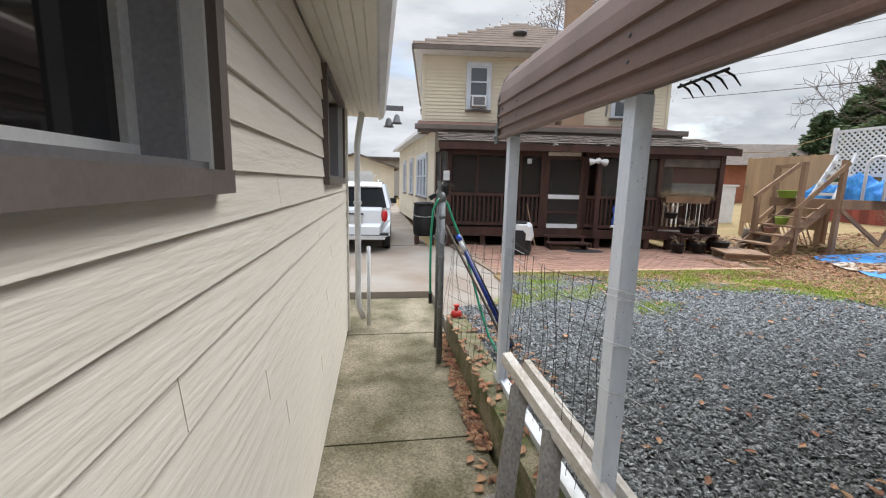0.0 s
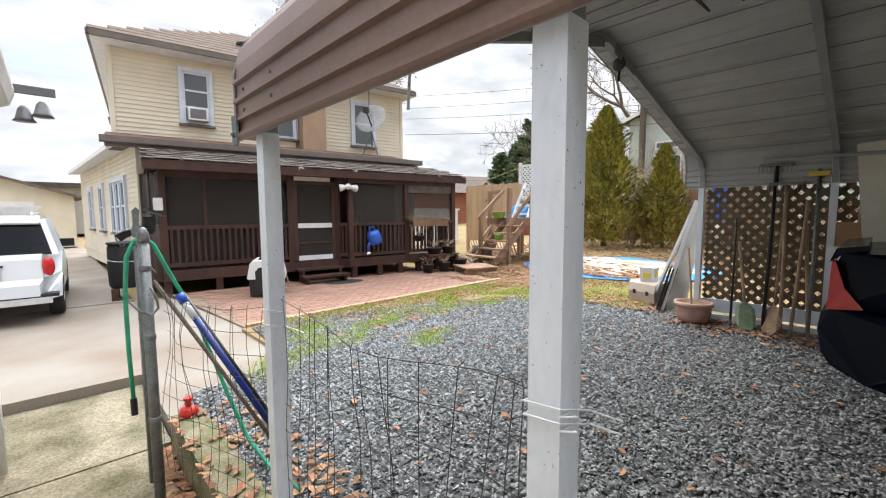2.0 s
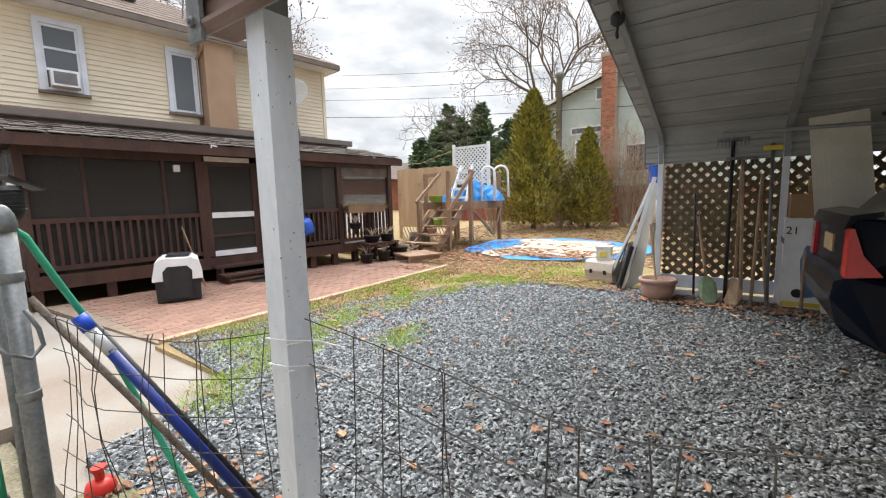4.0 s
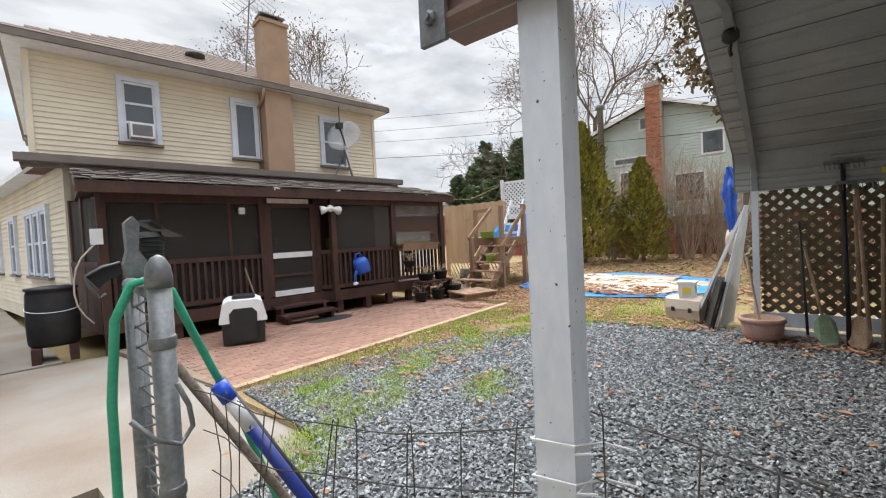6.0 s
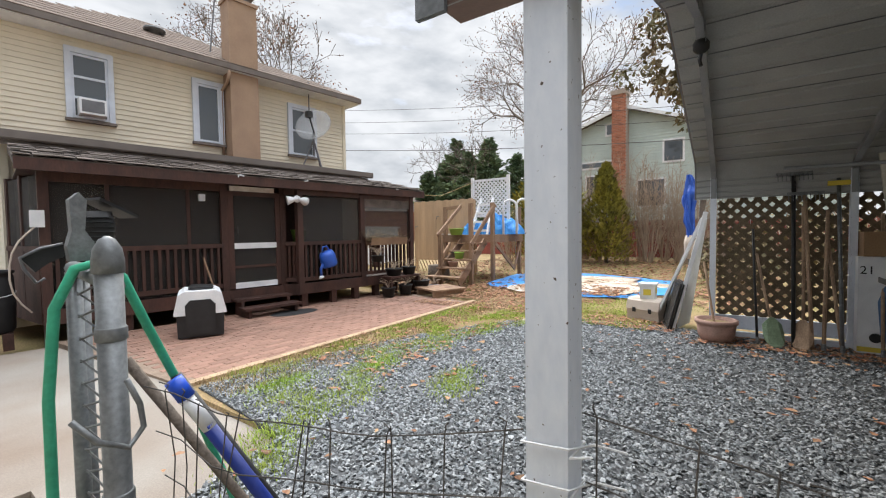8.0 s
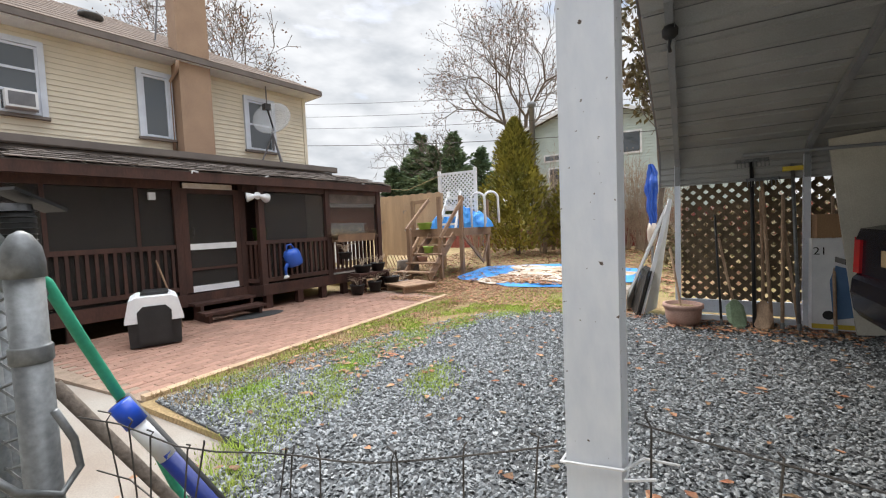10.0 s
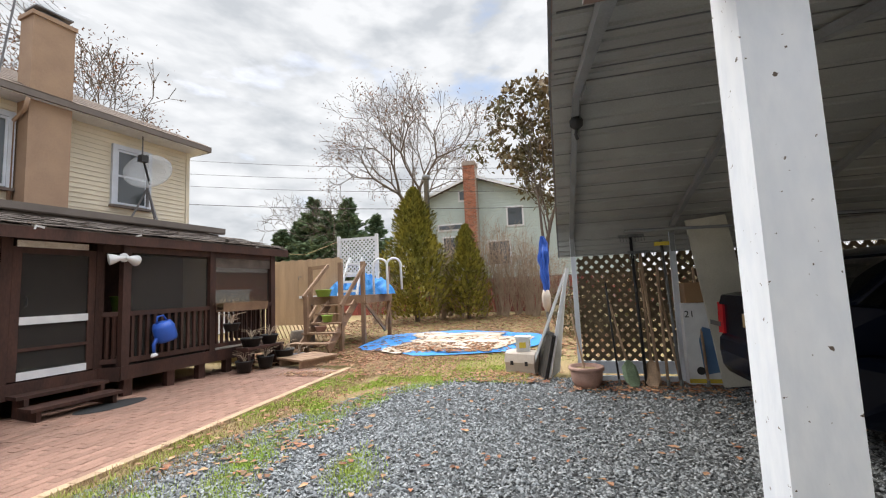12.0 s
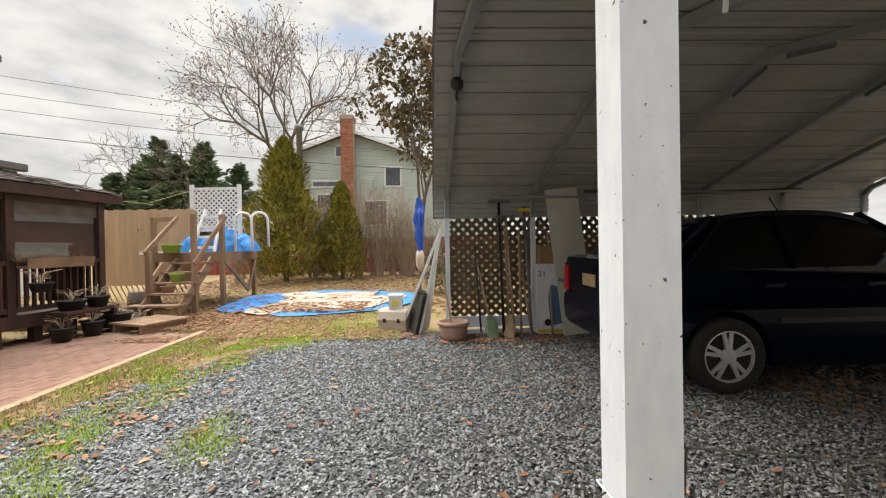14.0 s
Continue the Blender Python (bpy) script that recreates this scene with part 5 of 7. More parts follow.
# ---- far side of the carport: tools, door, carton ----
flower = thing("flower_pot", pose(6.22, 2.52, 0.0), "pinkish clay flower pot with a stick", "flower pot")
bm = BM()
lathe(bm, [(0.15, 0), (0.19, 0.08), (0.205, 0.2), (0.2, 0.22), (0.225, 0.225), (0.225, 0.27), (0.19, 0.27), (0.18, 0.22)], 28)
part("pot", bm, M["clay"], flower, smooth=True)
bm = BM()
lathe(bm, [(0.185, 0.225), (0.1, 0.235), (0.02, 0.23)], 20)
part("earth", bm, M["soil"], flower)
bm = BM()
tube(bm, [(0.0, 0.02, 0.22), (0.18, 0.14, 0.95)], 0.014, 7)
part("stick", bm, M["tool_wood"], flower)


def shovel(y, mat, label, x=6.28, lean=0.30, wide=0.13, height=1.35, tilt=0.0):
    ob = thing("shovel", pose(x, y, 0.0, 0, 0, tilt), label, "shovel", group="garden tools")
    bm = BM()
    top = (lean, 0.05, height)
    tube(bm, [(0.04, 0, 0.28), (lean * 0.5, 0.02, height * 0.55), top], 0.016, 8)
    part("shaft", bm, M["tool_wood"], ob, smooth=True)
    bm = BM()
    pr = []
    for k in range(9):
        a = math.pi * k / 8
        pr.append((wide * math.cos(a), 0.13 - 0.12 * math.sin(a)))
    pr = [(0.022, 0.33), (wide * 0.5, 0.30), (wide * 0.92, 0.25)] + pr + [(-wide * 0.92, 0.25), (-wide * 0.5, 0.30), (-0.022, 0.33)]
    prism(bm, pr, -0.004, 0.004, "x")
    for v in bm.verts:
        v.co.x += 0.18 * (v.co.y / wide) ** 2 * 0.2 - 0.12 + v.co.z * 0.45
    part("blade", bm, mat, ob)
    return ob


shovel(1.98, M["green_metal"], "green painted shovel leaning on the lattice", wide=0.105, height=1.05, tilt=20)
shovel(1.72, M["tool_wood"], "rusty brown shovel leaning on the lattice", wide=0.095, height=1.6, tilt=-12)
for k, (y, h, dy, r, mt, lab) in enumerate(((2.12, 1.35, 0.05, 0.012, "black", "thin black metal rod"), (1.80, 1.98, 0.0, 0.018, "black", "long dark handled rake"), (1.64, 1.75, 0.06, 0.016, "tool_wood", "long wooden handled hoe"), (1.55, 1.55, -0.05, 0.016, "tool_wood", "worn wooden tool handle"), (1.40, 1.25, 0.1, 0.014, "tool_wood", "short wooden tool handle"), (1.40, 1.9, 0.02, 0.016, "steel", "grey metal pole"), (1.10, 1.5, -0.03, 0.014, "tool_wood", "thin wooden stake"))):
    ob = thing("garden_tool", pose(6.24, y, 0.0), lab + " leaning on the lattice", "garden tool", group="garden tools")
    bm = BM()
    tube(bm, [(0.0, 0, 0.02), (0.16, dy * 0.5, h * 0.5), (0.30, dy, h)], r * 1.15, 8)
    part("handle", bm, M[mt], ob, smooth=True)
    if k in (1, 2):
        bm = BM()
        box(bm, 0.24, 0.32, dy - 0.16, dy + 0.16, h - 0.02, h + 0.015)
        part("head", bm, M["steel"], ob)
        for j in range(9):
            bm = BM()
            tube(bm, [(0.24, dy - 0.15 + 0.0375 * j, h), (0.18, dy - 0.15 + 0.0375 * j, h - 0.03), (0.16, dy - 0.15 + 0.0375 * j, h - 0.09)], 0.004, 4)
            part("tine", bm, M["steel"], ob)
    else:
        bm = BM()
        tube(bm, [(0.0, 0, 0.0), (0.0, 0, 0.10)], r * 1.35, 8)
        part("ferrule", bm, M["steel"], ob)
    if k == 5:
        bm = BM()
        box(bm, 0.25, 0.33, dy - 0.09, dy + 0.09, h - 0.08, h - 0.03)
        part("broom_head", bm, M["yellow"], ob, "yellow broom head")
leaf_door = thing("door_leaf", pose(6.25, 0.70, 0.04, -5.5, 5.0, 0), "pale cream panelled door leaf leaning on the carport", "door")
bm = BM()
box(bm, -0.018, 0.018, -0.235, 0.235, 0, 2.12)
part("slab", bm, M["door_cream"], leaf_door, bevel=0.005)
for z0, z1 in ((0.15, 0.95), (1.1, 1.98)):
    for w0, d in ((0.14, 0.024), (0.10, 0.030)):
        bm = BM()
        box(bm, -d, -0.015, -w0, w0, z0 + (0.15 - w0), z1 - (0.15 - w0))
        part("panel", bm, M["door_cream"], leaf_door, bevel=0.006)
carton = thing("carton", pose(6.46, 1.075, 0.02, 0, 1.5, 0), "tall white carton with a blue picture panel", "carton")
bm = BM()
box(bm, -0.10, 0.10, -0.20, 0.20, 0, 1.02)
part("box", bm, M["white_trim"], carton, bevel=0.006)
bm = BM()
prism(bm, [(-0.17, 0.16), (0.02, 0.12), (0.05, 0.55), (0.0, 0.72), (-0.17, 0.66)], -0.106, -0.1005, "x")
part("picture_panel", bm, M["carton_blue"], carton, "blue picture panel")
bm = BM()
lathe(bm, [(0.05, 0), (0.05, 0.004), (0.03, 0.005)], 16)
dot = part("picture_wheel", bm, M["black"], carton)
dot.matrix_basis = pose(-0.104, 0.06, 0.17, 0, -90, 0)
bm = BM()
box(bm, -0.105, -0.1005, -0.2, 0.2, 0.02, 0.07)
part("yellow_band", bm, M["yellow"], carton, "yellow band")
txt = bpy.data.curves.new("carton_number", "FONT")
txt.body, txt.size, txt.extrude = "21", 0.12, 0.0008
txt.materials.append(M["black"])
num = new("carton_number", txt)
num.parent = carton
num.matrix_basis = Matrix(((0, 0, -1, -0.1022), (-1, 0, 0, 0.19), (0, 1, 0, 0.84), (0, 0, 0, 1)))
brown = thing("cardboard_box", pose(6.47, 1.085, 1.045, 0, 1.5, 3), "small brown cardboard box on the carton", "box")
bm = BM()
box(bm, -0.10, 0.10, -0.19, 0.16, 0, 0.26)
part("box", bm, M["cardboard"], brown, bevel=0.004)
for k, (z, x0, ya, yb) in enumerate(((2.02, 6.35, -1.6, 1.9), (2.07, 6.30, -2.6, 0.6), (2.05, 6.22, -3.0, -0.4))):
    ob = thing("stored_pole", pose(x0, 0, z), "long pale pole stored along the eave", "pole", group="poles stored under the roof")
    bm = BM()
    tube(bm, [(0, ya, 0), (0.02, (ya + yb) / 2, -0.02), (0, yb, 0.01)], 0.02, 8)
    part("shaft", bm, M["rafter_paint" if k != 1 else "black"], ob, smooth=True)

# leaning boards, frames, crate and bucket by the corner leg
for k, (xa, ya, xb, yb, h, w, lab) in enumerate(((6.58, 3.02, 6.66, 2.66, 1.58, 0.05, "white painted board leaning on the corner post"), (6.95, 3.30, 6.72, 2.70, 1.50, 0.035, "long white lath leaning on the corner post"))):
    ob = thing("leaning_board", pose(0, 0, 0), lab, "board")
    bm = BM()
    beam(bm, (xa, ya, 0.01), (xb, yb, h), 0.02 + 0.02 * k, w, (0, 0, 1))
    part("board", bm, M["white_trim"], ob, bevel=0.003)
lp = thing("pierced_sheet", pose(0, 0, 0), "white pierced panel leaning behind the corner post", "panel")
bm = BM()
v = [bm.verts.new(p) for p in ((6.62, 2.98, 0.02), (7.1, 2.86, 0.02), (7.05, 2.66, 1.5), (6.66, 2.7, 1.52))]
bm.faces.new(v)
bmesh.ops.solidify(bm, geom=bm.faces[:], thickness=0.012)
part("sheet", bm, M["dish_grey"], lp)
for k in range(3):
    ob = thing("window_screen", pose(6.78 + 0.05 * k, 3.14 - 0.03 * k, 0.02, 14, 0, 15), "black wire frame leaning in a stack", "frame", group="stack of leaning frames")
    bm = BM()
    for a, b in (((-0.28, 0), (0.28, 0)), ((0.28, 0), (0.28, 0.62)), ((0.28, 0.62), (-0.28, 0.62)), ((-0.28, 0.62), (-0.28, 0))):
        beam(bm, (a[0], 0, a[1]), (b[0], 0, b[1]), 0.02, 0.02)
    part("frame", bm, M["black"], ob)
    bm = BM()
    box(bm, -0.27, 0.27, -0.004, 0.004, 0.01, 0.61)
    part("mesh", bm, M["screen"], ob)
tan = thing("pet_carrier", pose(7.12, 3.40, 0.01, 0, 0, -20) @ Matrix.Scale(0.8, 4), "tan plastic pet carrier on the grass", "pet carrier")
bm = BM()
prism(bm, [(-0.2, 0), (0.2, 0), (0.23, 0.2), (-0.23, 0.2)], -0.3, 0.3, "y")
part("base", bm, M["tan_plastic"], tan, bevel=0.02)
bm = BM()
prism(bm, [(-0.24, 0.2), (0.24, 0.2), (0.2, 0.36), (0.14, 0.40), (-0.14, 0.40), (-0.2, 0.36)], -0.31, 0.31, "y")
part("lid", bm, M["tan_plastic"], tan, bevel=0.02)
for s in (-1, 1):
    bm = BM()
    box(bm, -0.245, -0.228, s * 0.15 - 0.03, s * 0.15 + 0.03, 0.15, 0.23)
    part("latch", bm, M["black"], tan)
jug = thing("bucket", pose(7.1, 3.40, 0.33) @ Matrix.Scale(0.85, 4), "white plastic tub with a yellow label", "tub")
bm = BM()
prism(bm, [(-0.10, 0), (0.10, 0), (0.13, 0.24), (-0.13, 0.24)], -0.12, 0.12, "y")
part("tub", bm, M["white_trim"], jug, bevel=0.015)
bm = BM()
box(bm, -0.14, 0.14, -0.14, 0.14, 0.24, 0.27)
part("lid", bm, M["white_trim"], jug, bevel=0.01)
bm = BM()
prism(bm, [(-0.06, 0.09), (0.06, 0.09), (0.06, 0.19), (-0.06, 0.19)], -0.1325, -0.127, "y")
part("label_patch", bm, M["yellow"], jug)
bm = BM()
box(bm, -0.132, -0.118, -0.06, 0.06, 0.07, 0.17)
part("side_label", bm, M["yellow"], jug)
cloth = thing("furled_umbrella", pose(9.5, 3.06, -0.15) @ Matrix.Scale(1.24, 4), "blue furled cloth tied to a pole", "umbrella")
bm = BM()
tube(bm, [(0, 0, 0), (0, 0, 2.0)], 0.018, 8)
part("pole", bm, M["steel"], cloth)
bm = BM()
lathe(bm, [(0.02 + 0.075 * (0.75 + 0.5 * noise.noise(Vector((1.3, 0.4, 5.5 * t)))) * (1 - t) ** 0.3 * min(1, 6 * t + 0.3), 2.05 - 1.0 * t) for t in [k / 26 for k in range(26)]], 26)
for v in bm.verts:
    a = math.atan2(v.co.y, v.co.x)
    k = 1 + 0.45 * math.sin(5 * a + 3 * v.co.z) * math.sin(2 * a + 5 * v.co.z) + 0.5 * noise.noise(Vector((math.cos(a) * 2, math.sin(a) * 2, v.co.z * 6)))
    v.co.x = v.co.x * k + 0.03 * noise.noise(Vector((0, 3, v.co.z * 4)))
    v.co.y = v.co.y * k + 0.05 * noise.noise(Vector((7, 0, v.co.z * 4)))
part("cloth", bm, M["blue_plastic"], cloth)
bm = BM()
lathe(bm, [(0.05, 1.12), (0.08, 1.0), (0.07, 0.85), (0.03, 0.75)], 14)
part("bag", bm, M["tan_plastic"], cloth, smooth=True)

# ---- pool deck, stairs, gate ----
deck = thing("pool_deck", pose(0, 0, 0.06), "tan weathered timber pool deck with stairs", "deck")
for k in range(12):
    bm = BM()
    box(bm, 9.72 + 0.14 * k, 9.855 + 0.14 * k, 7.42, 8.98, 1.18, 1.22)
    part("deck_board", bm, M["deck_wood"], deck)
for x0, x1, y0, y1 in ((9.68, 9.72, 7.4, 9.0), (9.72, 11.4, 7.38, 7.42), (9.72, 11.4, 8.98, 9.02)):
    bm = BM()
    box(bm, x0, x1, y0, y1, 1.02, 1.22)
    part("rim_joist", bm, M["deck_wood"], deck, bevel=0.004)
for x, y, t in ((9.74, 7.46, 2.05), (9.74, 8.94, 2.0), (11.35, 7.46, 2.0), (11.35, 8.94, 1.2), (8.68, 8.36, 1.25), (9.0, 7.66, 2.0)):
    bm = BM()
    box(bm, x - 0.045, x + 0.045, y - 0.045, y + 0.045, -0.1, t)
    part("post", bm, M["deck_wood"], deck, bevel=0.005)
for a, b in (((8.62, 8.40, 1.22), (9.74, 8.42, 2.0)), ((8.9, 7.6, 1.0), (9.78, 7.4, 2.0)), ((9.74, 8.94, 1.95), (9.74, 8.42, 1.98)), ((8.66, 8.40, 0.55), (9.2, 8.42, 1.0))):
    bm = BM()
    beam(bm, a, b, 0.04, 0.09)
    part("hand_rail", bm, M["deck_wood"], deck, bevel=0.004)
for k in range(5):
    bm = BM()
    x = 8.32 + 0.275 * k
    box(bm, x, x + 0.29, 7.60, 8.44 + (0.0 if k else 0.14), 0.2 + 0.195 * k, 0.235 + 0.195 * k)
    part("tread", bm, M["deck_wood"], deck, bevel=0.005)
for y in (7.66, 8.38):
    bm = BM()
    beam(bm, (8.40, y, 0.08), (9.70, y, 1.05), 0.04, 0.2)
    part("stringer", bm, M["deck_wood"], deck)
for a, b in (((9.76, 7.40, 1.0), (10.9, 7.40, 0.25)), ((11.33, 7.40, 1.05), (10.9, 7.40, 0.3))):
    bm = BM()
    beam(bm, a, b, 0.04, 0.08)
    part("brace", bm, M["deck_wood"], deck)
plat = thing("low_platform", pose(7.75, 7.72, 0.0, 0, 0, -22), "low tan timber step platform", "platform")
for k in range(5):
    bm = BM()
    box(bm, -0.42 + 0.17 * k, -0.26 + 0.17 * k, -0.42, 0.42, 0.10, 0.135)
    part("board", bm, M["deck_wood"], plat, bevel=0.004)
for y in (-0.36, 0.3):
    bm = BM()
    box(bm, -0.4, 0.4, y, y + 0.06, -0.05, 0.10)
    part("bearer", bm, M["deck_wood"], plat)
for x, y, z, rr, h, mt, lab in ((9.05, 8.05, 0.69, 0.13, 0.15, "pale_green", "lime green bucket on the deck stairs"), (9.55, 8.45, 1.28, 0.2, 0.16, "pale_green", "lime green basin on the deck"), (8.85, 8.1, 0.49, 0.13, 0.12, "clay", "pinkish tub on the deck stairs")):
    ob = thing("bucket", pose(x, y, z), lab, "bucket")
    bm = BM()
    lathe(bm, [(rr * 0.75, 0), (rr, h), (rr * 1.06, h), (rr * 1.06, h + 0.015), (rr * 0.92, h + 0.012), (rr * 0.7, 0.02)], 16)
    part("shell", bm, M[mt], ob, smooth=True)
ladder = thing("pool_ladder", pose(10.3, 8.0, 1.28), "white plastic A-frame pool ladder on the deck", "ladder")
for y in (-0.26, 0.26):
    bm = BM()
    beam(bm, (-0.35, y, 0.0), (0.15, y * 0.7, 1.0), 0.05, 0.07)
    part("stile", bm, M["white_trim"], ladder, bevel=0.006)
for k in range(4):
    bm = BM()
    t = 0.08 + 0.24 * k
    box(bm, -0.40 + 0.5 * t, -0.22 + 0.5 * t, -0.24 + 0.02 * k, 0.24 - 0.02 * k, t, t + 0.06)
    part("tread", bm, M["white_trim"], ladder, bevel=0.006)
for y0 in (-0.62, -1.0):
    bm = BM()
    tube(bm, [(-0.1, y0, 0.0), (-0.1, y0, 0.75)] + [(-0.1 + 0.02 * k, y0 - 0.16 + 0.16 * math.cos(a), 0.75 + 0.16 * math.sin(a)) for k, a in enumerate([math.pi * j / 8 for j in range(1, 9)])] + [(0.08, y0 - 0.32, 0.1)], 0.03, 8)
    part("hoop_rail", bm, M["white_trim"], ladder, smooth=True)
cover = thing("folded_pool_cover", pose(10.75, 8.05, 1.28), "crumpled blue pool cover heaped on the deck", "tarpaulin")
bm = BM()
gridv = [[bm.verts.new((0.5 * (i / 19 - 0.5), 1.9 * (j / 54 - 0.5), 0.0)) for j in range(55)] for i in range(20)]
for i in range(20):
    for j in range(55):
        p = gridv[i][j].co
        e1 = max(0, math.sin(math.pi * i / 19)) ** 0.5 * max(0, math.sin(math.pi * j / 54)) ** 0.35
        fold = abs(noise.noise(Vector((p.x * 7 + p.y * 2, p.y * 6, 1.7))))
        p.z = e1 * (0.44 + 0.28 * noise.noise(Vector((p.x * 4, p.y * 2.6, 1.7))) + 0.22 * fold)
        p.x += 0.06 * noise.noise(Vector((p.y * 6, p.z * 6, 4)))
for i in range(19):
    for j in range(54):
        bm.faces.new((gridv[i][j], gridv[i + 1][j], gridv[i + 1][j + 1], gridv[i][j + 1]))
part("cloth", bm, M["blue_tarp"], cover)
wl_ob = thing("white_lattice_panel", pose(11.2, 0, 1.28), "white lattice privacy panel behind the pool deck", "lattice")
for y in (7.72, 8.92):
    bm = BM()
    box(bm, -0.04, 0.04, y - 0.04, y + 0.04, 0, 1.72)
    part("post", bm, M["white_trim"], wl_ob)
LY0, LY1, LZ0, LZ1 = 7.76, 8.88, 0.55, 1.62
for sgn, off in ((1, 0.0), (-1, 0.012)):
    for k in range(-120, 120):
        c, pts = k * 0.125, []
        for y in (LY0, LY1):
            if LZ0 <= sgn * y + c <= LZ1:
                pts.append((y, sgn * y + c))
        for z in (LZ0, LZ1):
            if LY0 < (z - c) * sgn < LY1:
                pts.append(((z - c) * sgn, z))
        if len(pts) >= 2 and abs(pts[0][0] - pts[1][0]) > 0.03:
            bm = BM()
            beam(bm, (off, pts[0][0], pts[0][1]), (off, pts[1][0], pts[1][1]), 0.008, 0.04, (0, -sgn * 0.707, 0.707))
            part("slat", bm, M["white_trim"], wl_ob)
for z in (LZ0, LZ1):
    bm = BM()
    box(bm, -0.012, 0.028, LY0 - 0.03, LY1 + 0.03, z - 0.03, z + 0.03)
    part("rail", bm, M["white_trim"], wl_ob)
gate = thing("tan_gate_fence", pose(10.85, 0, 0.06), "tan painted board fence with a gate", "fence")
for k in range(15):
    bm = BM()
    box(bm, -0.012, 0.012, 8.72 + 0.148 * k, 8.864 + 0.148 * k, 0.42, 2.30 - 0.02 * (k % 2))
    part("board", bm, M["fence_tan"], gate, bevel=0.003)
for z in (0.75, 1.85):
    bm = BM()
    box(bm, 0.013, 0.05, 8.7, 10.95, z, z + 0.09)
    part("rail", bm, M["fence_tan"], gate)
bm = BM()
box(bm, -0.06, -0.013, 8.95, 10.0, 1.18, 1.25)
part("bar_latch", bm, M["white_trim"], gate)
for y in (8.7, 9.78, 10.9):
    bm = BM()
    box(bm, -0.02, 0.07, y - 0.045, y + 0.045, -0.2, 2.26)
    part("post", bm, M["fence_tan"], gate)
for k in range(16):
    bm = BM()
    beam(bm, (0.0, 8.72 + 0.13 * k, -0.05), (0.0, 8.95 + 0.13 * k, 0.42), 0.01, 0.035)
    part("skirt_slat", bm, M["fence_tan"], gate)
for y, z in ((10.8, 1.5), (9.95, 1.8)):
    bm = BM()
    tube(bm, [(-0.015, y, z), (-0.05, y, z), (-0.05, y + 0.09, z), (-0.015, y + 0.09, z - 0.08)], 0.01, 6)
    part("hasp", bm, M["steel"], gate)
log = thing("log_stump", pose(9.4, 8.95, 0.05), "grey sawn log stump by the gate", "stump")
bm = BM()
lathe(bm, [(0.30, 0), (0.29, 0.2), (0.28, 0.42), (0.1, 0.43)], 18)
for v in bm.verts:
    v.co.xy *= 1 + 0.12 * noise.noise(v.co * 6)
part("trunk", bm, M["bark"], log, smooth=True)
wf = thing("vinyl_fence", pose(0, 0, 0), "white vinyl panel fence behind the porch", "fence")
for k in range(10):
    bm = BM()
    box(bm, 9.3 + 0.42 * k, 9.71 + 0.42 * k, 14.0, 14.03, 0.0, 1.55)
    part("panel", bm, M["white_trim"], wf, bevel=0.004)
bm = BM()
box(bm, 9.2, 13.6, 13.98, 14.05, 1.55, 1.62)
part("cap_rail", bm, M["white_trim"], wf)

# blue tarpaulin with pale sheet and leaves
def rumpled(name, label, cx, cy, rx, ry, lift, mat, seed, rough):
    ob = thing(name, pose(cx, cy, 0.03 * (cx - 7), 0, -1.7, 0), label, "tarpaulin")
    bm = BM()
    rings = []
    for i in range(9):
        ring = []
        for j in range(36):
            a, r = 2 * math.pi * j / 36, (i + 0.3) / 8.3
            edge = 1 + (0.25 if rx > 1.5 else 0.75) * noise.noise(Vector((math.cos(a) * 1.6, math.sin(a) * 1.6, seed)))
            x, y = rx * r * edge * math.cos(a), ry * r * edge * math.sin(a)
            z = lift + rough * (0.5 + noise.noise(Vector((x * 1.8, y * 1.8, seed + 5)))) + (0.03 * noise.noise(Vector((x * 7, y * 7, seed))) if i > 5 else 0)
            ring.append(bm.verts.new((x, y, max(0.006, z))))
        rings.append(ring)
    for a, b in zip(rings, rings[1:]):
        for j in range(36):
            bm.faces.new((a[j], a[(j + 1) % 36], b[(j + 1) % 36], b[j]))
    bm.faces.new(rings[0])
    part("sheet", bm, mat, ob, smooth=True)
    return ob


rumpled("blue_tarpaulin", "blue tarpaulin spread on the ground", 10.1, 5.3, 1.7, 2.2, 0.012, M["blue_tarp"], 1.0, 0.02)
rumpled("pale_sheet", "pale dusty sheet lying on the tarpaulin", 10.05, 5.35, 1.25, 1.65, 0.034, M["pale_sheet"], 7.0, 0.02)

# ---- gate post, hose and poles by the walk ----
gp = thing("gate_post", pose(0.572, 3.405, -0.13), "grey galvanised gate post with domed cap", "post")
bm = BM()
tube(bm, [(0.0, 0.0, 0), (0, 0, 1.44)], 0.025, 16)
part("pole", bm, M["steel"], gp, smooth=True)
bm = BM()
lathe(bm, [(0.0285, 1.42), (0.0285, 1.445), (0.025, 1.47), (0.014, 1.49), (0.003, 1.497)], 16)
part("cap", bm, M["steel"], gp, smooth=True)
for z in (0.5, 0.93, 1.28):
    bm = BM()
    lathe(bm, [(0.0265, z), (0.0285, z + 0.003), (0.0285, z + 0.026), (0.0265, z + 0.029)], 16)
    part("band", bm, M["steel"], gp, smooth=True)
bm = BM()
tube(bm, [(0.012, -0.035, 1.20), (0.035, -0.03, 1.14), (0.04, -0.03, 1.09), (0.01, -0.04, 1.06), (-0.04, -0.035, 1.09), (-0.075, -0.02, 1.14)], 0.006, 8)
part("fork_latch", bm, M["steel"], gp, smooth=True)
gf = thing("chain_link_gate", pose(0.577, 3.67, -0.14, 0, 0, 4), "grey chain-link gate swung open", "gate")
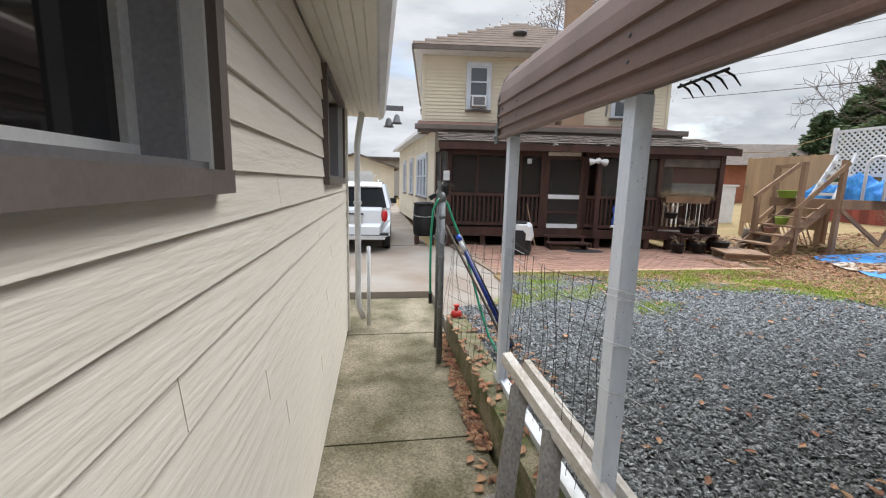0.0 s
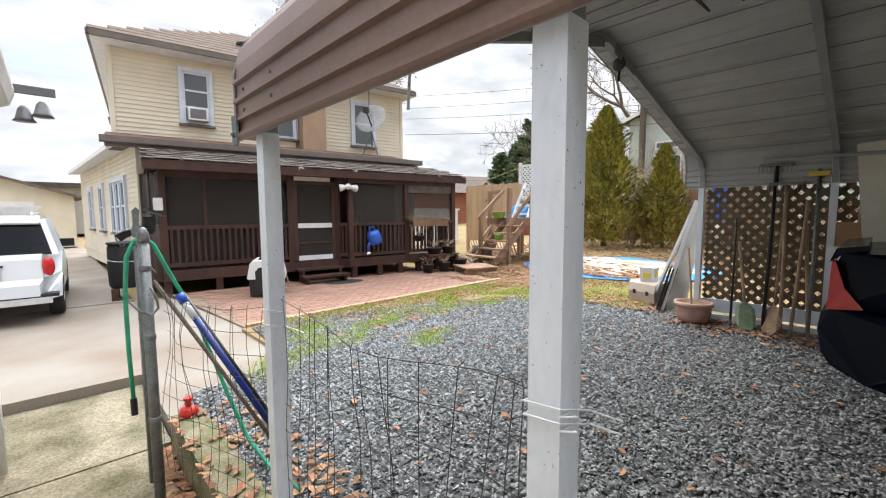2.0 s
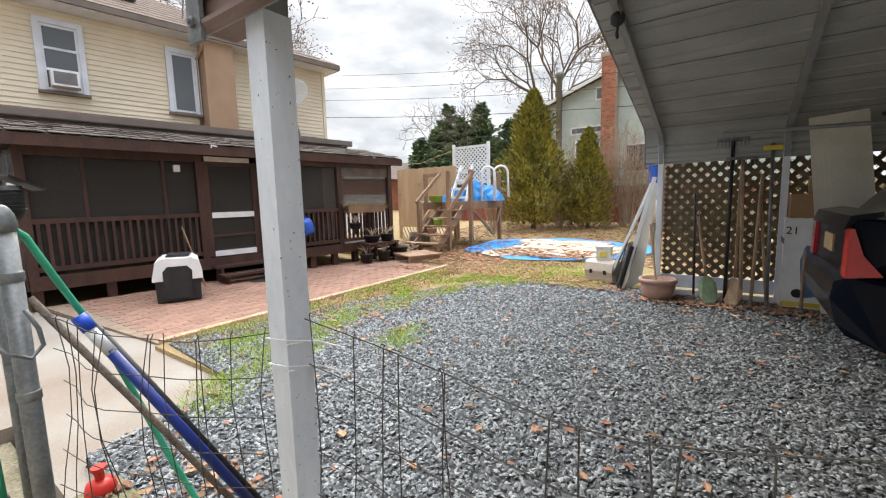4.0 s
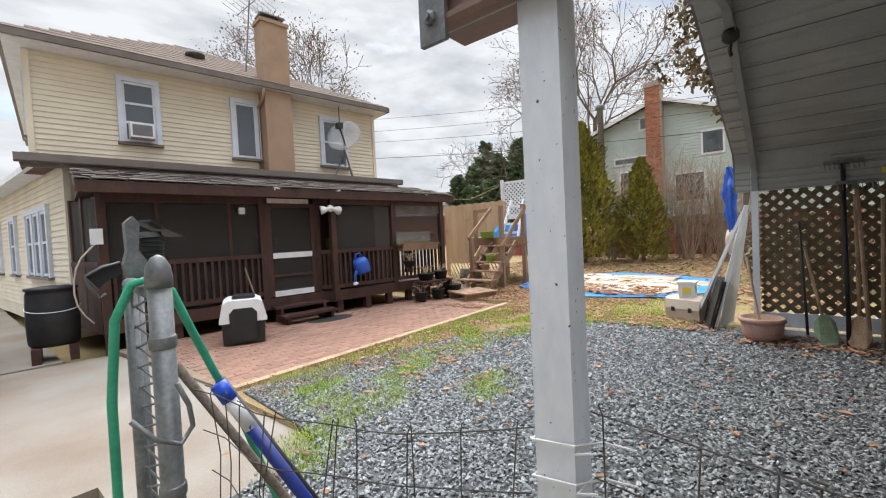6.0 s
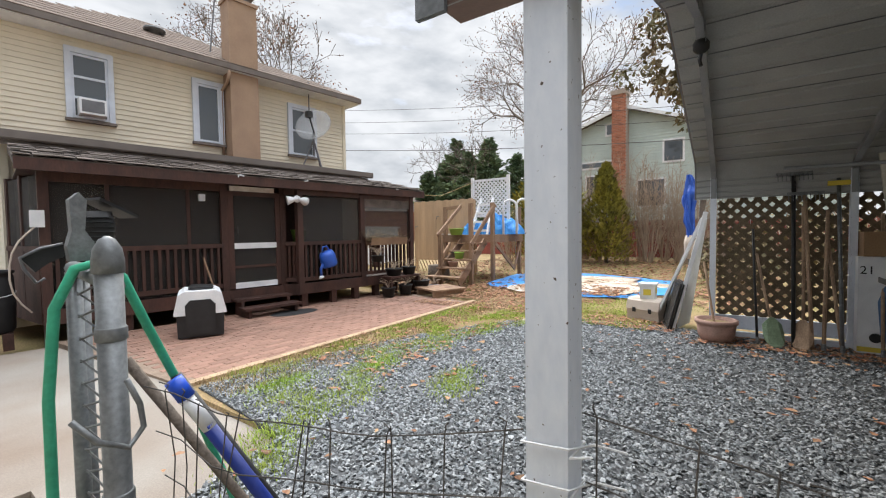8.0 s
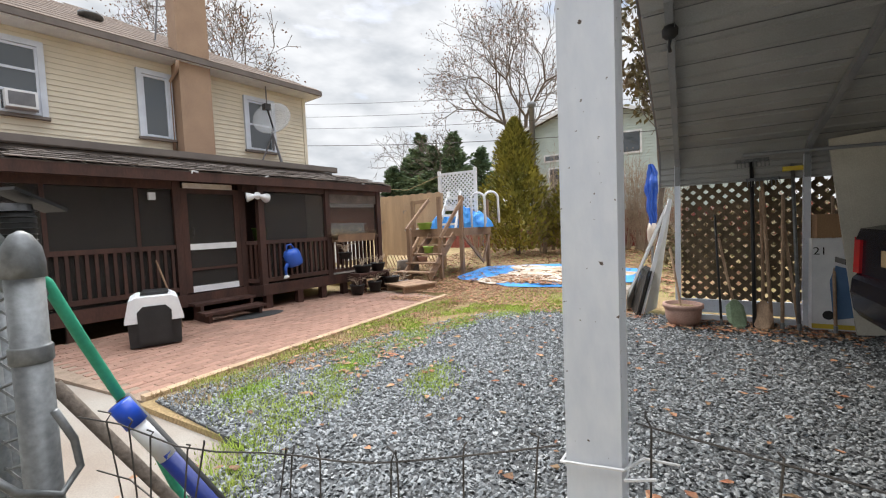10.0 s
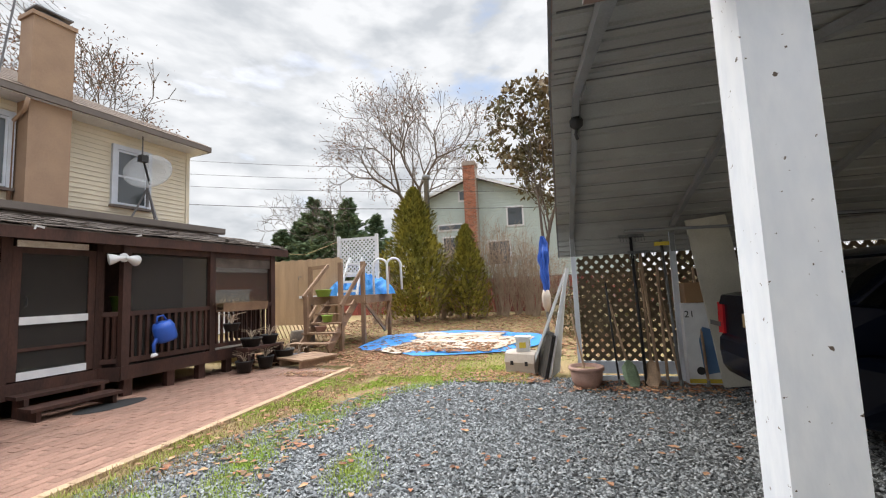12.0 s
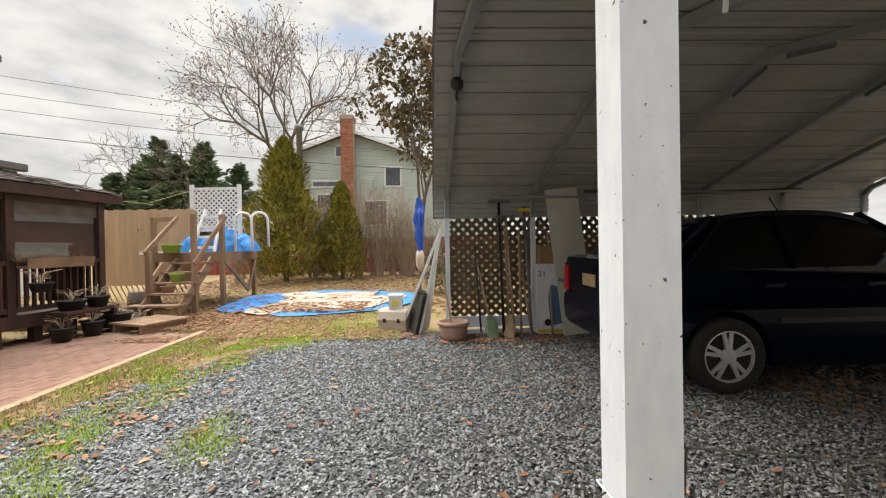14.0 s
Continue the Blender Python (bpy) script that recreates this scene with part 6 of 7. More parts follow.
for x in (0.0, 0.05):
    bm = BM()
    tube(bm, [(x, x * 2.2, 0.05), (x, x * 2.2, 1.42)], 0.017, 12)
    part("stile", bm, M["steel"], gf, smooth=True)
bm = BM()
tube(bm, [(-0.01, -0.26, 1.40), (0.0, 0.0, 1.43), (0.05, 0.11, 1.42)], 0.017, 10)
part("top_rail", bm, M["steel"], gf, smooth=True)
for k in range(24):
    for s in (-1, 1):
        bm = BM()
        z = 0.1 + 0.055 * k
        tube(bm, [(0.0, -0.20 if s > 0 else -0.02, z), (0.012, -0.11, z + 0.03), (0.0, -0.02 if s > 0 else -0.20, z + 0.06)], 0.003, 4)
        part("link_wire", bm, M["steel"], gf)
bracket = thing("gate_latch_plate", pose(0.572, 3.59, 1.31) @ Matrix.Scale(0.7, 4), "flat grey latch bracket on top of the gate", "latch")
bm = BM()
prism(bm, [(-0.03, 0.0), (0.03, 0.0), (0.035, 0.06), (0.012, 0.1), (0.02, 0.2), (0.0, 0.225), (-0.025, 0.2), (-0.022, 0.1), (-0.035, 0.05)], -0.02, 0.02, "y")
part("plate", bm, M["steel"], bracket, bevel=0.006)
lamp = thing("solar_lamp", pose(0.645, 3.72, 1.37, 0, 0, 20) @ Matrix.Scale(0.62, 4), "black solar spot lamp clipped on the gate", "lamp")
bm = BM()
lathe(bm, [(0.03, -0.08), (0.05, -0.04), (0.055, 0.04), (0.045, 0.10)], 16)
part("housing", bm, M["black"], lamp, smooth=True)
for k in range(6):
    bm = BM()
    lathe(bm, [(0.052, 0), (0.058, 0.003), (0.052, 0.006)], 16, (0, 0, -0.03 + 0.02 * k))
    part("fin", bm, M["black"], lamp)
bm = BM()
beam(bm, (-0.03, 0, 0.15), (0.13, 0, 0.08), 0.11, 0.012)
part("solar_panel", bm, M["black"], lamp, bevel=0.003)
glove = thing("hanging_strap", pose(0.535, 3.68, 1.31) @ Matrix.Scale(0.5, 4), "black and grey strap hung on the gate", "strap")
bm = BM()
prism(bm, [(-0.10, 0.02), (-0.02, 0.07), (0.05, 0.08), (0.06, 0.02), (0.0, -0.01), (-0.05, -0.05), (-0.07, -0.02)], -0.02, 0.02, "y")
part("pouch", bm, M["black"], glove, bevel=0.01)
bm = BM()
tube(bm, [(0.05, -0.02, 0.08), (-0.03, -0.025, 0.06), (-0.10, -0.03, 0.02), (-0.09, -0.03, -0.03), (-0.05, -0.03, -0.1), (-0.02, -0.03, -0.08)], 0.007, 6)
part("webbing", bm, M["grey_trim"], glove, smooth=True)
hose = thing("garden_hose", pose(0, 0.05, 0.01), "green garden hose draped over the gate", "hose")
bm = BM()
tube(bm, [(0.505, 3.52, 0.45), (0.50, 3.52, 0.7), (0.50, 3.51, 1.0), (0.515, 3.50, 1.2), (0.55, 3.49, 1.285), (0.59, 3.46, 1.30), (0.63, 3.47, 1.26), (0.69, 3.50, 1.12), (0.745, 3.53, 1.0), (0.81, 3.55, 0.86), (0.88, 3.5, 0.6), (0.94, 3.42, 0.35), (1.0, 3.3, 0.12), (1.04, 3.1, 0.03), (1.08, 2.8, 0.025)], 0.0108, 10)
part("tube", bm, M["hose_green"], hose, smooth=True)
bm = BM()
tube(bm, [(0.506, 3.52, 0.36), (0.505, 3.52, 0.45)], 0.016, 10)
part("end_fitting", bm, M["black"], hose, "black hose end")
poleA = thing("leaning_pole", pose(0, 0.045, 0), "weathered brown timber pole leaning across the wire", "pole")
bm = BM()
tube(bm, [(0.61, 3.41, 1.09), (0.86, 3.28, 0.6), (1.14, 3.12, 0.03)], 0.0115, 8)
part("shaft", bm, M["bark"], poleA, smooth=True)
poleB = thing("cleaning_pole", pose(0, 0.045, 0), "blue and white telescopic pole leaning on the wire", "pole")
bm = BM()
tube(bm, [(0.79, 3.44, 0.865), (1.18, 3.22, 0.05)], 0.018, 12)
part("blue_tube", bm, M["deep_blue"], poleB, smooth=True)
bm = BM()
tube(bm, [(0.745, 3.467, 0.955), (0.795, 3.438, 0.855)], 0.0188, 12)
part("white_sleeve", bm, M["white_trim"], poleB, smooth=True)
bm = BM()
tube(bm, [(0.728, 3.477, 0.995), (0.752, 3.463, 0.945)], 0.0225, 12)
part("collar", bm, M["collar_blue"], poleB, smooth=True)
poleC = thing("rake_pole", pose(0, 0.045, 0), "black pole lying beside the blue pole", "pole")
bm = BM()
tube(bm, [(0.755, 3.53, 0.99), (1.22, 3.27, 0.04)], 0.015, 8)
part("shaft", bm, M["black"], poleC, smooth=True)
tap = thing("sprinkler", pose(0.83, 3.98, 0.105), "red plastic sprinkler on the kerb end", "sprinkler")
bm = BM()
lathe(bm, [(0.06, 0), (0.06, 0.02), (0.05, 0.05), (0.02, 0.06)], 14)
part("base", bm, M["red_plastic"], tap, smooth=True)
bm = BM()
lathe(bm, [(0.018, 0.05), (0.018, 0.10), (0.03, 0.105), (0.03, 0.12)], 10)
part("head", bm, M["red_plastic"], tap)

# bent wire fencing between the posts
def wire_mesh(name, a, b, z0, ztop, nv, nh, seed, label):
    ob = thing(name, pose(0, 0, 0), label, "wire fence")
    rng = random.Random(seed)
    a, b = Vector(a), Vector(b)
    def at(t, h):
        p = a.lerp(b, t)
        w = 0.06 * noise.noise(Vector((t * 3, h * 2, seed))) * (0.4 + h)
        sag = -0.05 * math.sin(math.pi * t) * h
        return Vector((p.x + w, p.y, z0 + (ztop - z0) * h + sag))
    for i in range(nv + 1):
        bm = BM()
        j = rng.uniform(-0.01, 0.01)
        up = [at(i / nv + j * k, k / 6) for k in range(7)]
        tip = rng.uniform(0.004, 0.014)
        up += [up[-1] + Vector((0.004, rng.uniform(-0.012, 0.012), tip)), up[-1] + Vector((rng.uniform(-0.008, 0.008), rng.uniform(-0.014, 0.014), tip + 0.005))]
        tube(bm, up, 0.0014, 5)
        part("upright_wire", bm, M["wire"], ob)
    for k in range(nh + 1):
        bm = BM()
        tube(bm, [at(t / 12, k / nh) for t in range(13)], 0.0014, 5)
        part("line_wire", bm, M["wire"], ob)


wire_mesh("wire_fence", (0.61, 3.36, 0), (0.875, 2.62, 0), 0.12, 1.05, 12, 9, 2, "bent dark wire mesh fence beside the walk")
wire_mesh("wire_fence", (0.895, 2.53, 0), (0.90, 1.33, 0), 0.12, 1.09, 14, 9, 5, "sagging dark wire mesh between carport posts")
for y, zs in ((1.29, (1.09, 1.065, 0.90, 0.72)), (2.574, (1.04, 0.98))):
    for z in zs:
        ob = thing("tie_wire", pose(0.885, y, z), "pale tie wire wrapped round a carport post", "wire", group="tie wires")
        bm = BM()
        tube(bm, [(-0.045, -0.07, 0.015), (-0.037, -0.037, 0.0), (0.037, -0.037, -0.008), (0.038, 0.037, -0.004), (-0.037, 0.038, 0.004), (-0.037, -0.035, 0.012), (0.04, -0.05, -0.01), (0.08, -0.09, -0.03)], 0.0020, 5)
        part("loop", bm, M["white_trim"], ob)

horse = thing("sawhorse", pose(0, 0, 0), "worn grey and white timber trestle fallen against the kerb", "trestle")
for a, b, w, m in (((0.73, 2.04, 0.52), (0.93, 0.75, 0.22), 0.05, "white_worn"), ((0.85, 2.05, 0.47), (1.07, 0.78, 0.15), 0.035, "white_worn")):
    bm = BM()
    beam(bm, a, b, w, 0.06)
    part("rail", bm, M[m], horse, bevel=0.005)
for a, b in (((0.75, 1.86, 0.44), (0.55, 1.50, -0.14)), ((0.80, 1.56, 0.38), (0.60, 1.18, -0.14))):
    bm = BM()
    beam(bm, a, b, 0.035, 0.085, (1, 0, 0))
    part("leg", bm, M["grey_wood"], horse, bevel=0.004)
for a, b in (((0.50, 1.75, -0.12), (0.62, 1.3, -0.12)), ((0.50, 1.75, -0.12), (0.64, 1.72, -0.05)), ((0.55, 1.62, -0.12), (0.68, 1.6, -0.05))):
    bm = BM()
    beam(bm, a, b, 0.03, 0.03)
    part("slat", bm, M["grey_wood"], horse)
fork = thing("hay_rake", pose(0.90, 1.04, 1.735) @ Matrix.Scale(0.7, 4), "dark pronged rake head hooked under the roof edge", "rake")
bm = BM()
tube(bm, [(0.0, 0.13, 0.0), (0.0, -0.12, 0.01)], 0.006, 8)
part("bar", bm, M["black"], fork)
for k in range(5):
    bm = BM()
    y = 0.12 - 0.055 * k
    tube(bm, [(0.0, y, 0.01), (0.015, y - 0.03, -0.015), (0.02, y - 0.06, -0.055)], [0.005, 0.0045, 0.002], 6)
    part("prong", bm, M["black"], fork, smooth=True)
string = thing("rope", pose(1.274, 2.181, 2.27), "pale cord hanging from the carport roof", "cord")
bm = BM()
tube(bm, [(-0.02, 0.02, 0), (-0.01, -0.02, -0.16), (0.0, -0.03, -0.22), (0.0, -0.01, -0.34), (0.0, 0.0, -0.446)], 0.006, 6)
part("cord", bm, M["white_trim"], string, smooth=True)
# ---- trees, neighbours, wires ----
def bare_tree(name, base, height, spread, seed, label, levels=6, lean=(0, 0), leaf=None, n_leaf=0, thick=0.022, thin=0.016):
    ob = thing(name, pose(*base), label, "tree")
    rng = random.Random(seed)
    segs, tips = [], []

    def grow(p, d, length, r, lev):
        pts, rs = [p], [r]
        for k in range(3):
            d = (d + Vector((rng.uniform(-1, 1), rng.uniform(-1, 1), rng.uniform(-0.4, 0.8))) * 0.14).normalized()
            p = p + d * length / 3
            pts.append(p)
            rs.append(r * (1 - 0.13 * (k + 1)))
        segs.append((pts, rs, lev))
        if lev >= levels:
            tips.append(p)
            return
        n = 3 if lev < 4 else rng.choice((2, 3, 3))
        for k in range(n):
            a = 2 * math.pi * (k + rng.random() * 0.7) / n
            side = d.cross(Vector((math.cos(a), math.sin(a), 0.3))).normalized()
            tilt = rng.uniform(0.35, 0.75) * spread
            nd = (d * math.cos(tilt) + side * math.sin(tilt)).normalized()
            q = pts[-1] if k < 2 else pts[-2]
            grow(q, nd, length * rng.uniform(0.62, 0.84), r * 0.6, lev + 1)

    grow(Vector((0, 0, -0.2)), Vector((lean[0], lean[1], 1)).normalized(), height * 0.24, height * thick, 0)
    top = max(p.z for pts, _, _ in segs for p in pts)
    k = height / top
    trunk, limbs = BM(), BM()
    for pts, rs, lev in segs:
        tube(trunk if lev < 2 else limbs, [q * k for q in pts], [max(x, thin) for x in rs], 7 if lev < 2 else (4 if lev < 4 else 3), caps=False)
    part("trunk", trunk, M["bark"], ob, smooth=True)
    part("crown", limbs, M["bark"], ob, smooth=True)
    if n_leaf:
        bm = BM()
        for j in range(n_leaf):
            c = rng.choice(tips) * k + Vector((rng.gauss(0, 1), rng.gauss(0, 1), rng.gauss(0, 1))) * height * 0.022
            u, w = Vector((rng.gauss(0, 1), rng.gauss(0, 1), rng.gauss(0, 1))).normalized(), Vector((rng.gauss(0, 1), rng.gauss(0, 1), rng.gauss(0, 1))).normalized()
            s = rng.uniform(0.5, 1.0) * leaf[1]
            bm.faces.new([bm.verts.new(c + q) for q in (u * s, w * s * 0.6, -u * s, -w * s * 0.6)])
        part("leaves", bm, leaf[0], ob)
    return ob


bare_tree("bare_tree", (36, 14.3, 0.8), 18.4, 1.0, 11, "tall bare autumn tree with a wide crown behind the neighbour's house", levels=7, leaf=(M["rust_leaf"], 0.11), n_leaf=4000, thick=0.02)
bare_tree("bare_tree", (14.5, 27.5, 0), 16.0, 1.0, 5, "bare autumn tree behind the house", levels=7, leaf=(M["rust_leaf"], 0.09), n_leaf=6000, thick=0.016)
bare_tree("bare_tree", (31, 21, 0.6), 9.5, 1.1, 8, "small bare tree beside the wires", levels=6, thick=0.012)
bare_tree("bare_tree", (-9, 34, 0), 11, 1.0, 15, "bare tree beyond the driveway", levels=6, leaf=(M["rust_leaf"], 0.07), n_leaf=800, thick=0.015)
bare_tree("leafy_tree", (15.2, 3.15, 0.25), 7.8, 0.75, 21, "slim tree with brown-green leaves still on it", levels=5, leaf=(M["olive_leaf"], 0.15), n_leaf=5200, thick=0.012, thin=0.006)


def conifer(name, base, height, radius, seed, mat, label, count, droop=-0.25, column=False):
    """A tapered trunk with tiers of boughs and many small flat sprays."""
    ob = thing(name, pose(*base), label, "tree")
    rng = random.Random(seed)
    bm = BM()
    tube(bm, [(0, 0, -0.2), (0.03, 0.02, height * 0.5), (0, 0, height * 0.97)], [height * 0.02, height * 0.012, 0.01], 8)
    part("trunk", bm, M["bark"], ob, smooth=True)
    bm = BM()
    boughs = []
    for k in range(0 if column else 130):
        t = rng.random() ** 0.85
        boughs.append((t, rng.uniform(0, 6.283), radius * (1 - t) ** 0.8 * rng.uniform(0.65, 1.2) + 0.15, rng.uniform(-0.35, 0.1)))
    for k in range(0 if column else count):
        t, a, ln, dip = boughs[k % len(boughs)]
        q = rng.random() ** 0.7
        wide = 0.22 * ln * (1.05 - q) + 0.06
        d, side = Vector((math.cos(a), math.sin(a), dip + 0.25 * q)), Vector((-math.sin(a), math.cos(a), 0))
        c = Vector((0, 0, height * (0.05 + 0.95 * t))) + d * ln * q + side * rng.gauss(0, wide) + Vector((0, 0, rng.gauss(0, 0.09)))
        u = (d + side * rng.uniform(-0.8, 0.8) + Vector((0, 0, rng.uniform(-0.3, 0.5)))).normalized()
        w = u.cross(Vector((rng.gauss(0, 1), rng.gauss(0, 1), rng.gauss(0, 1)))).normalized()
        e = rng.uniform(0.10, 0.24)
        bm.faces.new([bm.verts.new(c + x) for x in (u * e * 1.5, w * e * 0.4, -u * e * 0.6, -w * e * 0.4)])
    for k in range(count if column else 0):
        t = rng.random() ** (0.8 if column else 0.75)
        z = height * (0.04 + 0.96 * t)
        if column:
            prof = min(1.0, 0.6 + 1.9 * t) * (1 - t) ** 0.72 * 1.3
        else:
            prof = (1 - t) ** 0.75 * (0.92 + 0.08 * math.sin(t * 60))
        a = rng.uniform(0, 6.283)
        lump = 1 + (0.6 if column else 0.6) * noise.noise(Vector((math.cos(a) * 2.3, math.sin(a) * 2.3, z * 1.5 + seed))) + 0.25 * noise.noise(Vector((math.cos(a) * 5, math.sin(a) * 5, z * 4 + seed)))
        r = radius * prof * lump * (rng.random() ** 0.35)
        c = Vector((math.cos(a) * r, math.sin(a) * r, z + (droop * r * 0.3 if not column else 0)))
        out = Vector((math.cos(a), math.sin(a), rng.uniform(0.4, 1.6) if column else rng.uniform(-0.5, 0.35))).normalized()
        tang = Vector((-math.sin(a), math.cos(a), rng.uniform(-0.5, 0.5))).normalized()
        s = rng.uniform(0.4, 1.5) * (0.075 if column else 0.27) * (height / (5 if column else 9)) ** 0.5
        bm.faces.new([bm.verts.new(c + q) for q in (out * s * 1.6, tang * s * 0.55, -out * s * 0.5, -tang * s * 0.55)])
    part("foliage", bm, mat, ob)
    return ob


conifer("arborvitae", (14.6, 7.75, 0.2), 4.85, 1.35, 1, M["arbor_green"], "tall yellow-green conical arborvitae shrub", 15000, column=True)
conifer("arborvitae", (15.1, 5.95, 0.22), 3.4, 0.88, 2, M["arbor_green"], "small yellow-green conical arborvitae", 7500, column=True)
for k, (x, y, h, r) in enumerate(((30, 21.8, 8.4, 2.1), (30.5, 18.9, 8.2, 2.2), (31, 23.9, 6.8, 2.0), (29.5, 20.3, 7.0, 2.0), (31.5, 26.0, 5.4, 1.8), (32, 17.2, 6.9, 1.9), (30.8, 22.8, 7.4, 1.9), (31.4, 19.8, 7.7, 2.0), (30.2, 25.0, 6.0, 1.9))):
    conifer("spruce_tree", (x, y, 0.7), h, r * 1.3, 30 + k, M["spruce_green"], "dark green spruce in a distant row", 6500)


def shrub(base, height, n, seed, mat, label, spread=0.5):
    ob = thing("shrub", pose(*base), label, "shrub", group="bare shrubs along the fence")
    rng = random.Random(seed)
    bm = BM()
    for k in range(n):
        a, s = rng.uniform(0, 6.28), rng.uniform(0.1, spread)
        h = height * rng.uniform(0.6, 1.0)
        p0 = Vector((math.cos(a) * 0.1, math.sin(a) * 0.1, 0))
        p1 = Vector((math.cos(a) * s * 0.6, math.sin(a) * s * 0.6, h * 0.55))
        p2 = Vector((math.cos(a) * s, math.sin(a) * s, h))
        p1 += Vector((rng.uniform(-0.2, 0.2), rng.uniform(-0.2, 0.2), 0))
        tube(bm, [p0, p1, p2], [0.013, 0.009, 0.003], 4, caps=False)
        for j in range(13):
            q = p0.lerp(p1, 0.4 + 0.6 * rng.random()) if j % 3 == 0 else p1.lerp(p2, rng.random())
            b, w = rng.uniform(0, 6.28), rng.uniform(0.15, 0.5)
            e = q + Vector((math.cos(b) * w, math.sin(b) * w, rng.uniform(0.05, 0.45)))
            tube(bm, [q, e], [0.005, 0.002], 3, caps=False)
            tube(bm, [q.lerp(e, 0.5), e + Vector((rng.uniform(-0.2, 0.2), rng.uniform(-0.2, 0.2), rng.uniform(0, 0.25)))], [0.003, 0.0015], 3, caps=False)
    tagged(part("twiggy_crown", bm, mat, ob), kind="stuff")


for k, (x, y, h, n) in enumerate(((16.3, 7.0, 3.8, 26), (16.0, 5.0, 3.4, 22), (16.2, 4.3, 3.0, 24), (15.4, 3.6, 2.4, 26), (16.5, 3.0, 2.2, 24), (16.0, 9.2, 2.0, 18), (15.8, 6.4, 2.6, 18), (13.6, 8.9, 1.7, 20), (15.6, 4.7, 3.6, 22), (15.9, 5.5, 3.9, 20), (16.1, 3.9, 3.3, 24), (14.9, 6.9, 2.2, 22))):
    shrub((x, y, 0.25), h, n, 60 + k, M["shrub_twig"], "bare brown multi-stemmed shrub", 0.75)

def hedge(base, r, h, seed):
    ob = thing("bush", pose(*base), "untidy olive bush behind the carport", "bush", group="bushes behind the carport")
    rng = random.Random(seed)
    bm = BM()
    for k in range(12):
        a = rng.uniform(0, 6.28)
        tube(bm, [(0, 0, -0.1), (math.cos(a) * r * 0.4, math.sin(a) * r * 0.4, h * 0.5), (math.cos(a) * r * 0.8, math.sin(a) * r * 0.8, h * 0.9)], [0.02, 0.014, 0.005], 4, caps=False)
    tagged(part("twiggy_crown", bm, M["shrub_twig"], ob), kind="stuff")
    bm = BM()
    for k in range(1500):
        a, q = rng.uniform(0, 6.28), rng.random() ** 0.5
        z = h * rng.random() ** 0.8
        c = Vector((math.cos(a) * r * q, math.sin(a) * r * q, z * (1 - 0.35 * q) + 0.1))
        u, w = Vector((rng.gauss(0, 1), rng.gauss(0, 1), rng.gauss(0, 1))).normalized(), Vector((rng.gauss(0, 1), rng.gauss(0, 1), rng.gauss(0, 1))).normalized()
        e = rng.uniform(0.03, 0.075)
        bm.faces.new([bm.verts.new(c + d) for d in (u * e, w * e * 0.6, -u * e, -w * e * 0.6)])
    part("foliage", bm, M["olive_leaf"], ob)


for k, (x, y, r, h) in enumerate(((10.2, 1.4, 0.9, 1.7), (10.8, 0.2, 1.0, 2.0), (10.4, -1.3, 1.0, 1.9), (10.9, -2.8, 1.1, 2.2), (11.5, -4.4, 1.2, 2.3), (12.5, -6.5, 1.4, 2.6), (11.2, 2.3, 0.7, 1.3))):
    hedge((x, y, 0.1), r, h, 90 + k)
redf = thing("red_fence", pose(17.6, 0, 0.25), "faded red-brown board fence at the back of the yard", "fence")
for k in range(110):
    bm = BM()
    y = -14 + 0.27 * k
    box(bm, -0.012, 0.012, y, y + 0.26, 0, 1.45)
    part("board", bm, M["red_wood"], redf)
link = thing("chain_link_fence", pose(16.9, 0, 0.2), "grey chain-link fence at the back of the yard", "fence")
for k in range(8):
    bm = BM()
    tube(bm, [(0, -8 + 2.6 * k, -0.1), (0, -8 + 2.6 * k, 1.5)], 0.03, 8)
    part("post", bm, M["steel"], link)
bm = BM()
tube(bm, [(0, -8, 1.48), (0, 10.2, 1.48)], 0.022, 6)
part("top_rail", bm, M["steel"], link)
bm = BM()
for k in range(-16, 150):
    for s in (-1, 1):
        ya = -8 + 0.125 * k
        pa, pb = (ya, 0.0), (ya + 1.45, 1.45)
        if s < 0:
            pa, pb = (ya + 1.45, 0.0), (ya, 1.45)
        if min(pa[0], pb[0]) > -8 and max(pa[0], pb[0]) < 10.2:
            beam(bm, (0, pa[0], pa[1]), (0, pb[0], pb[1]), 0.006, 0.006)
tagged(part("link_wire", bm, M["steel"], link), kind="stuff")

nb = thing("neighbour_house", pose(24.0, 0, 0.5), "pale green sided house with a gable and brick chimney", "house")
bm = BM()
prism(bm, [(-1.5, 0), (10.9, 0), (10.9, 5.9), (7.2, 7.25), (-1.5, 4.1)], 0.02, 9, "x")
nb_wall = part("wall", bm, M["green_siding"], nb)
z = 1.0
while z < 7.2:
    ya = -1.5 if z < 4.1 else -1.5 + (z - 4.1) * 8.7 / 3.15
    yb = 10.9 if z < 5.9 else 10.9 - (z - 5.9) * 3.7 / 1.35
    if yb - ya > 0.2:
        bm = BM()
        box(bm, -0.02, 0.018, ya + 0.02, yb - 0.02, z, z + 0.125)
        part("siding_board", bm, M["green_siding"], nb_wall)
    z += 0.15
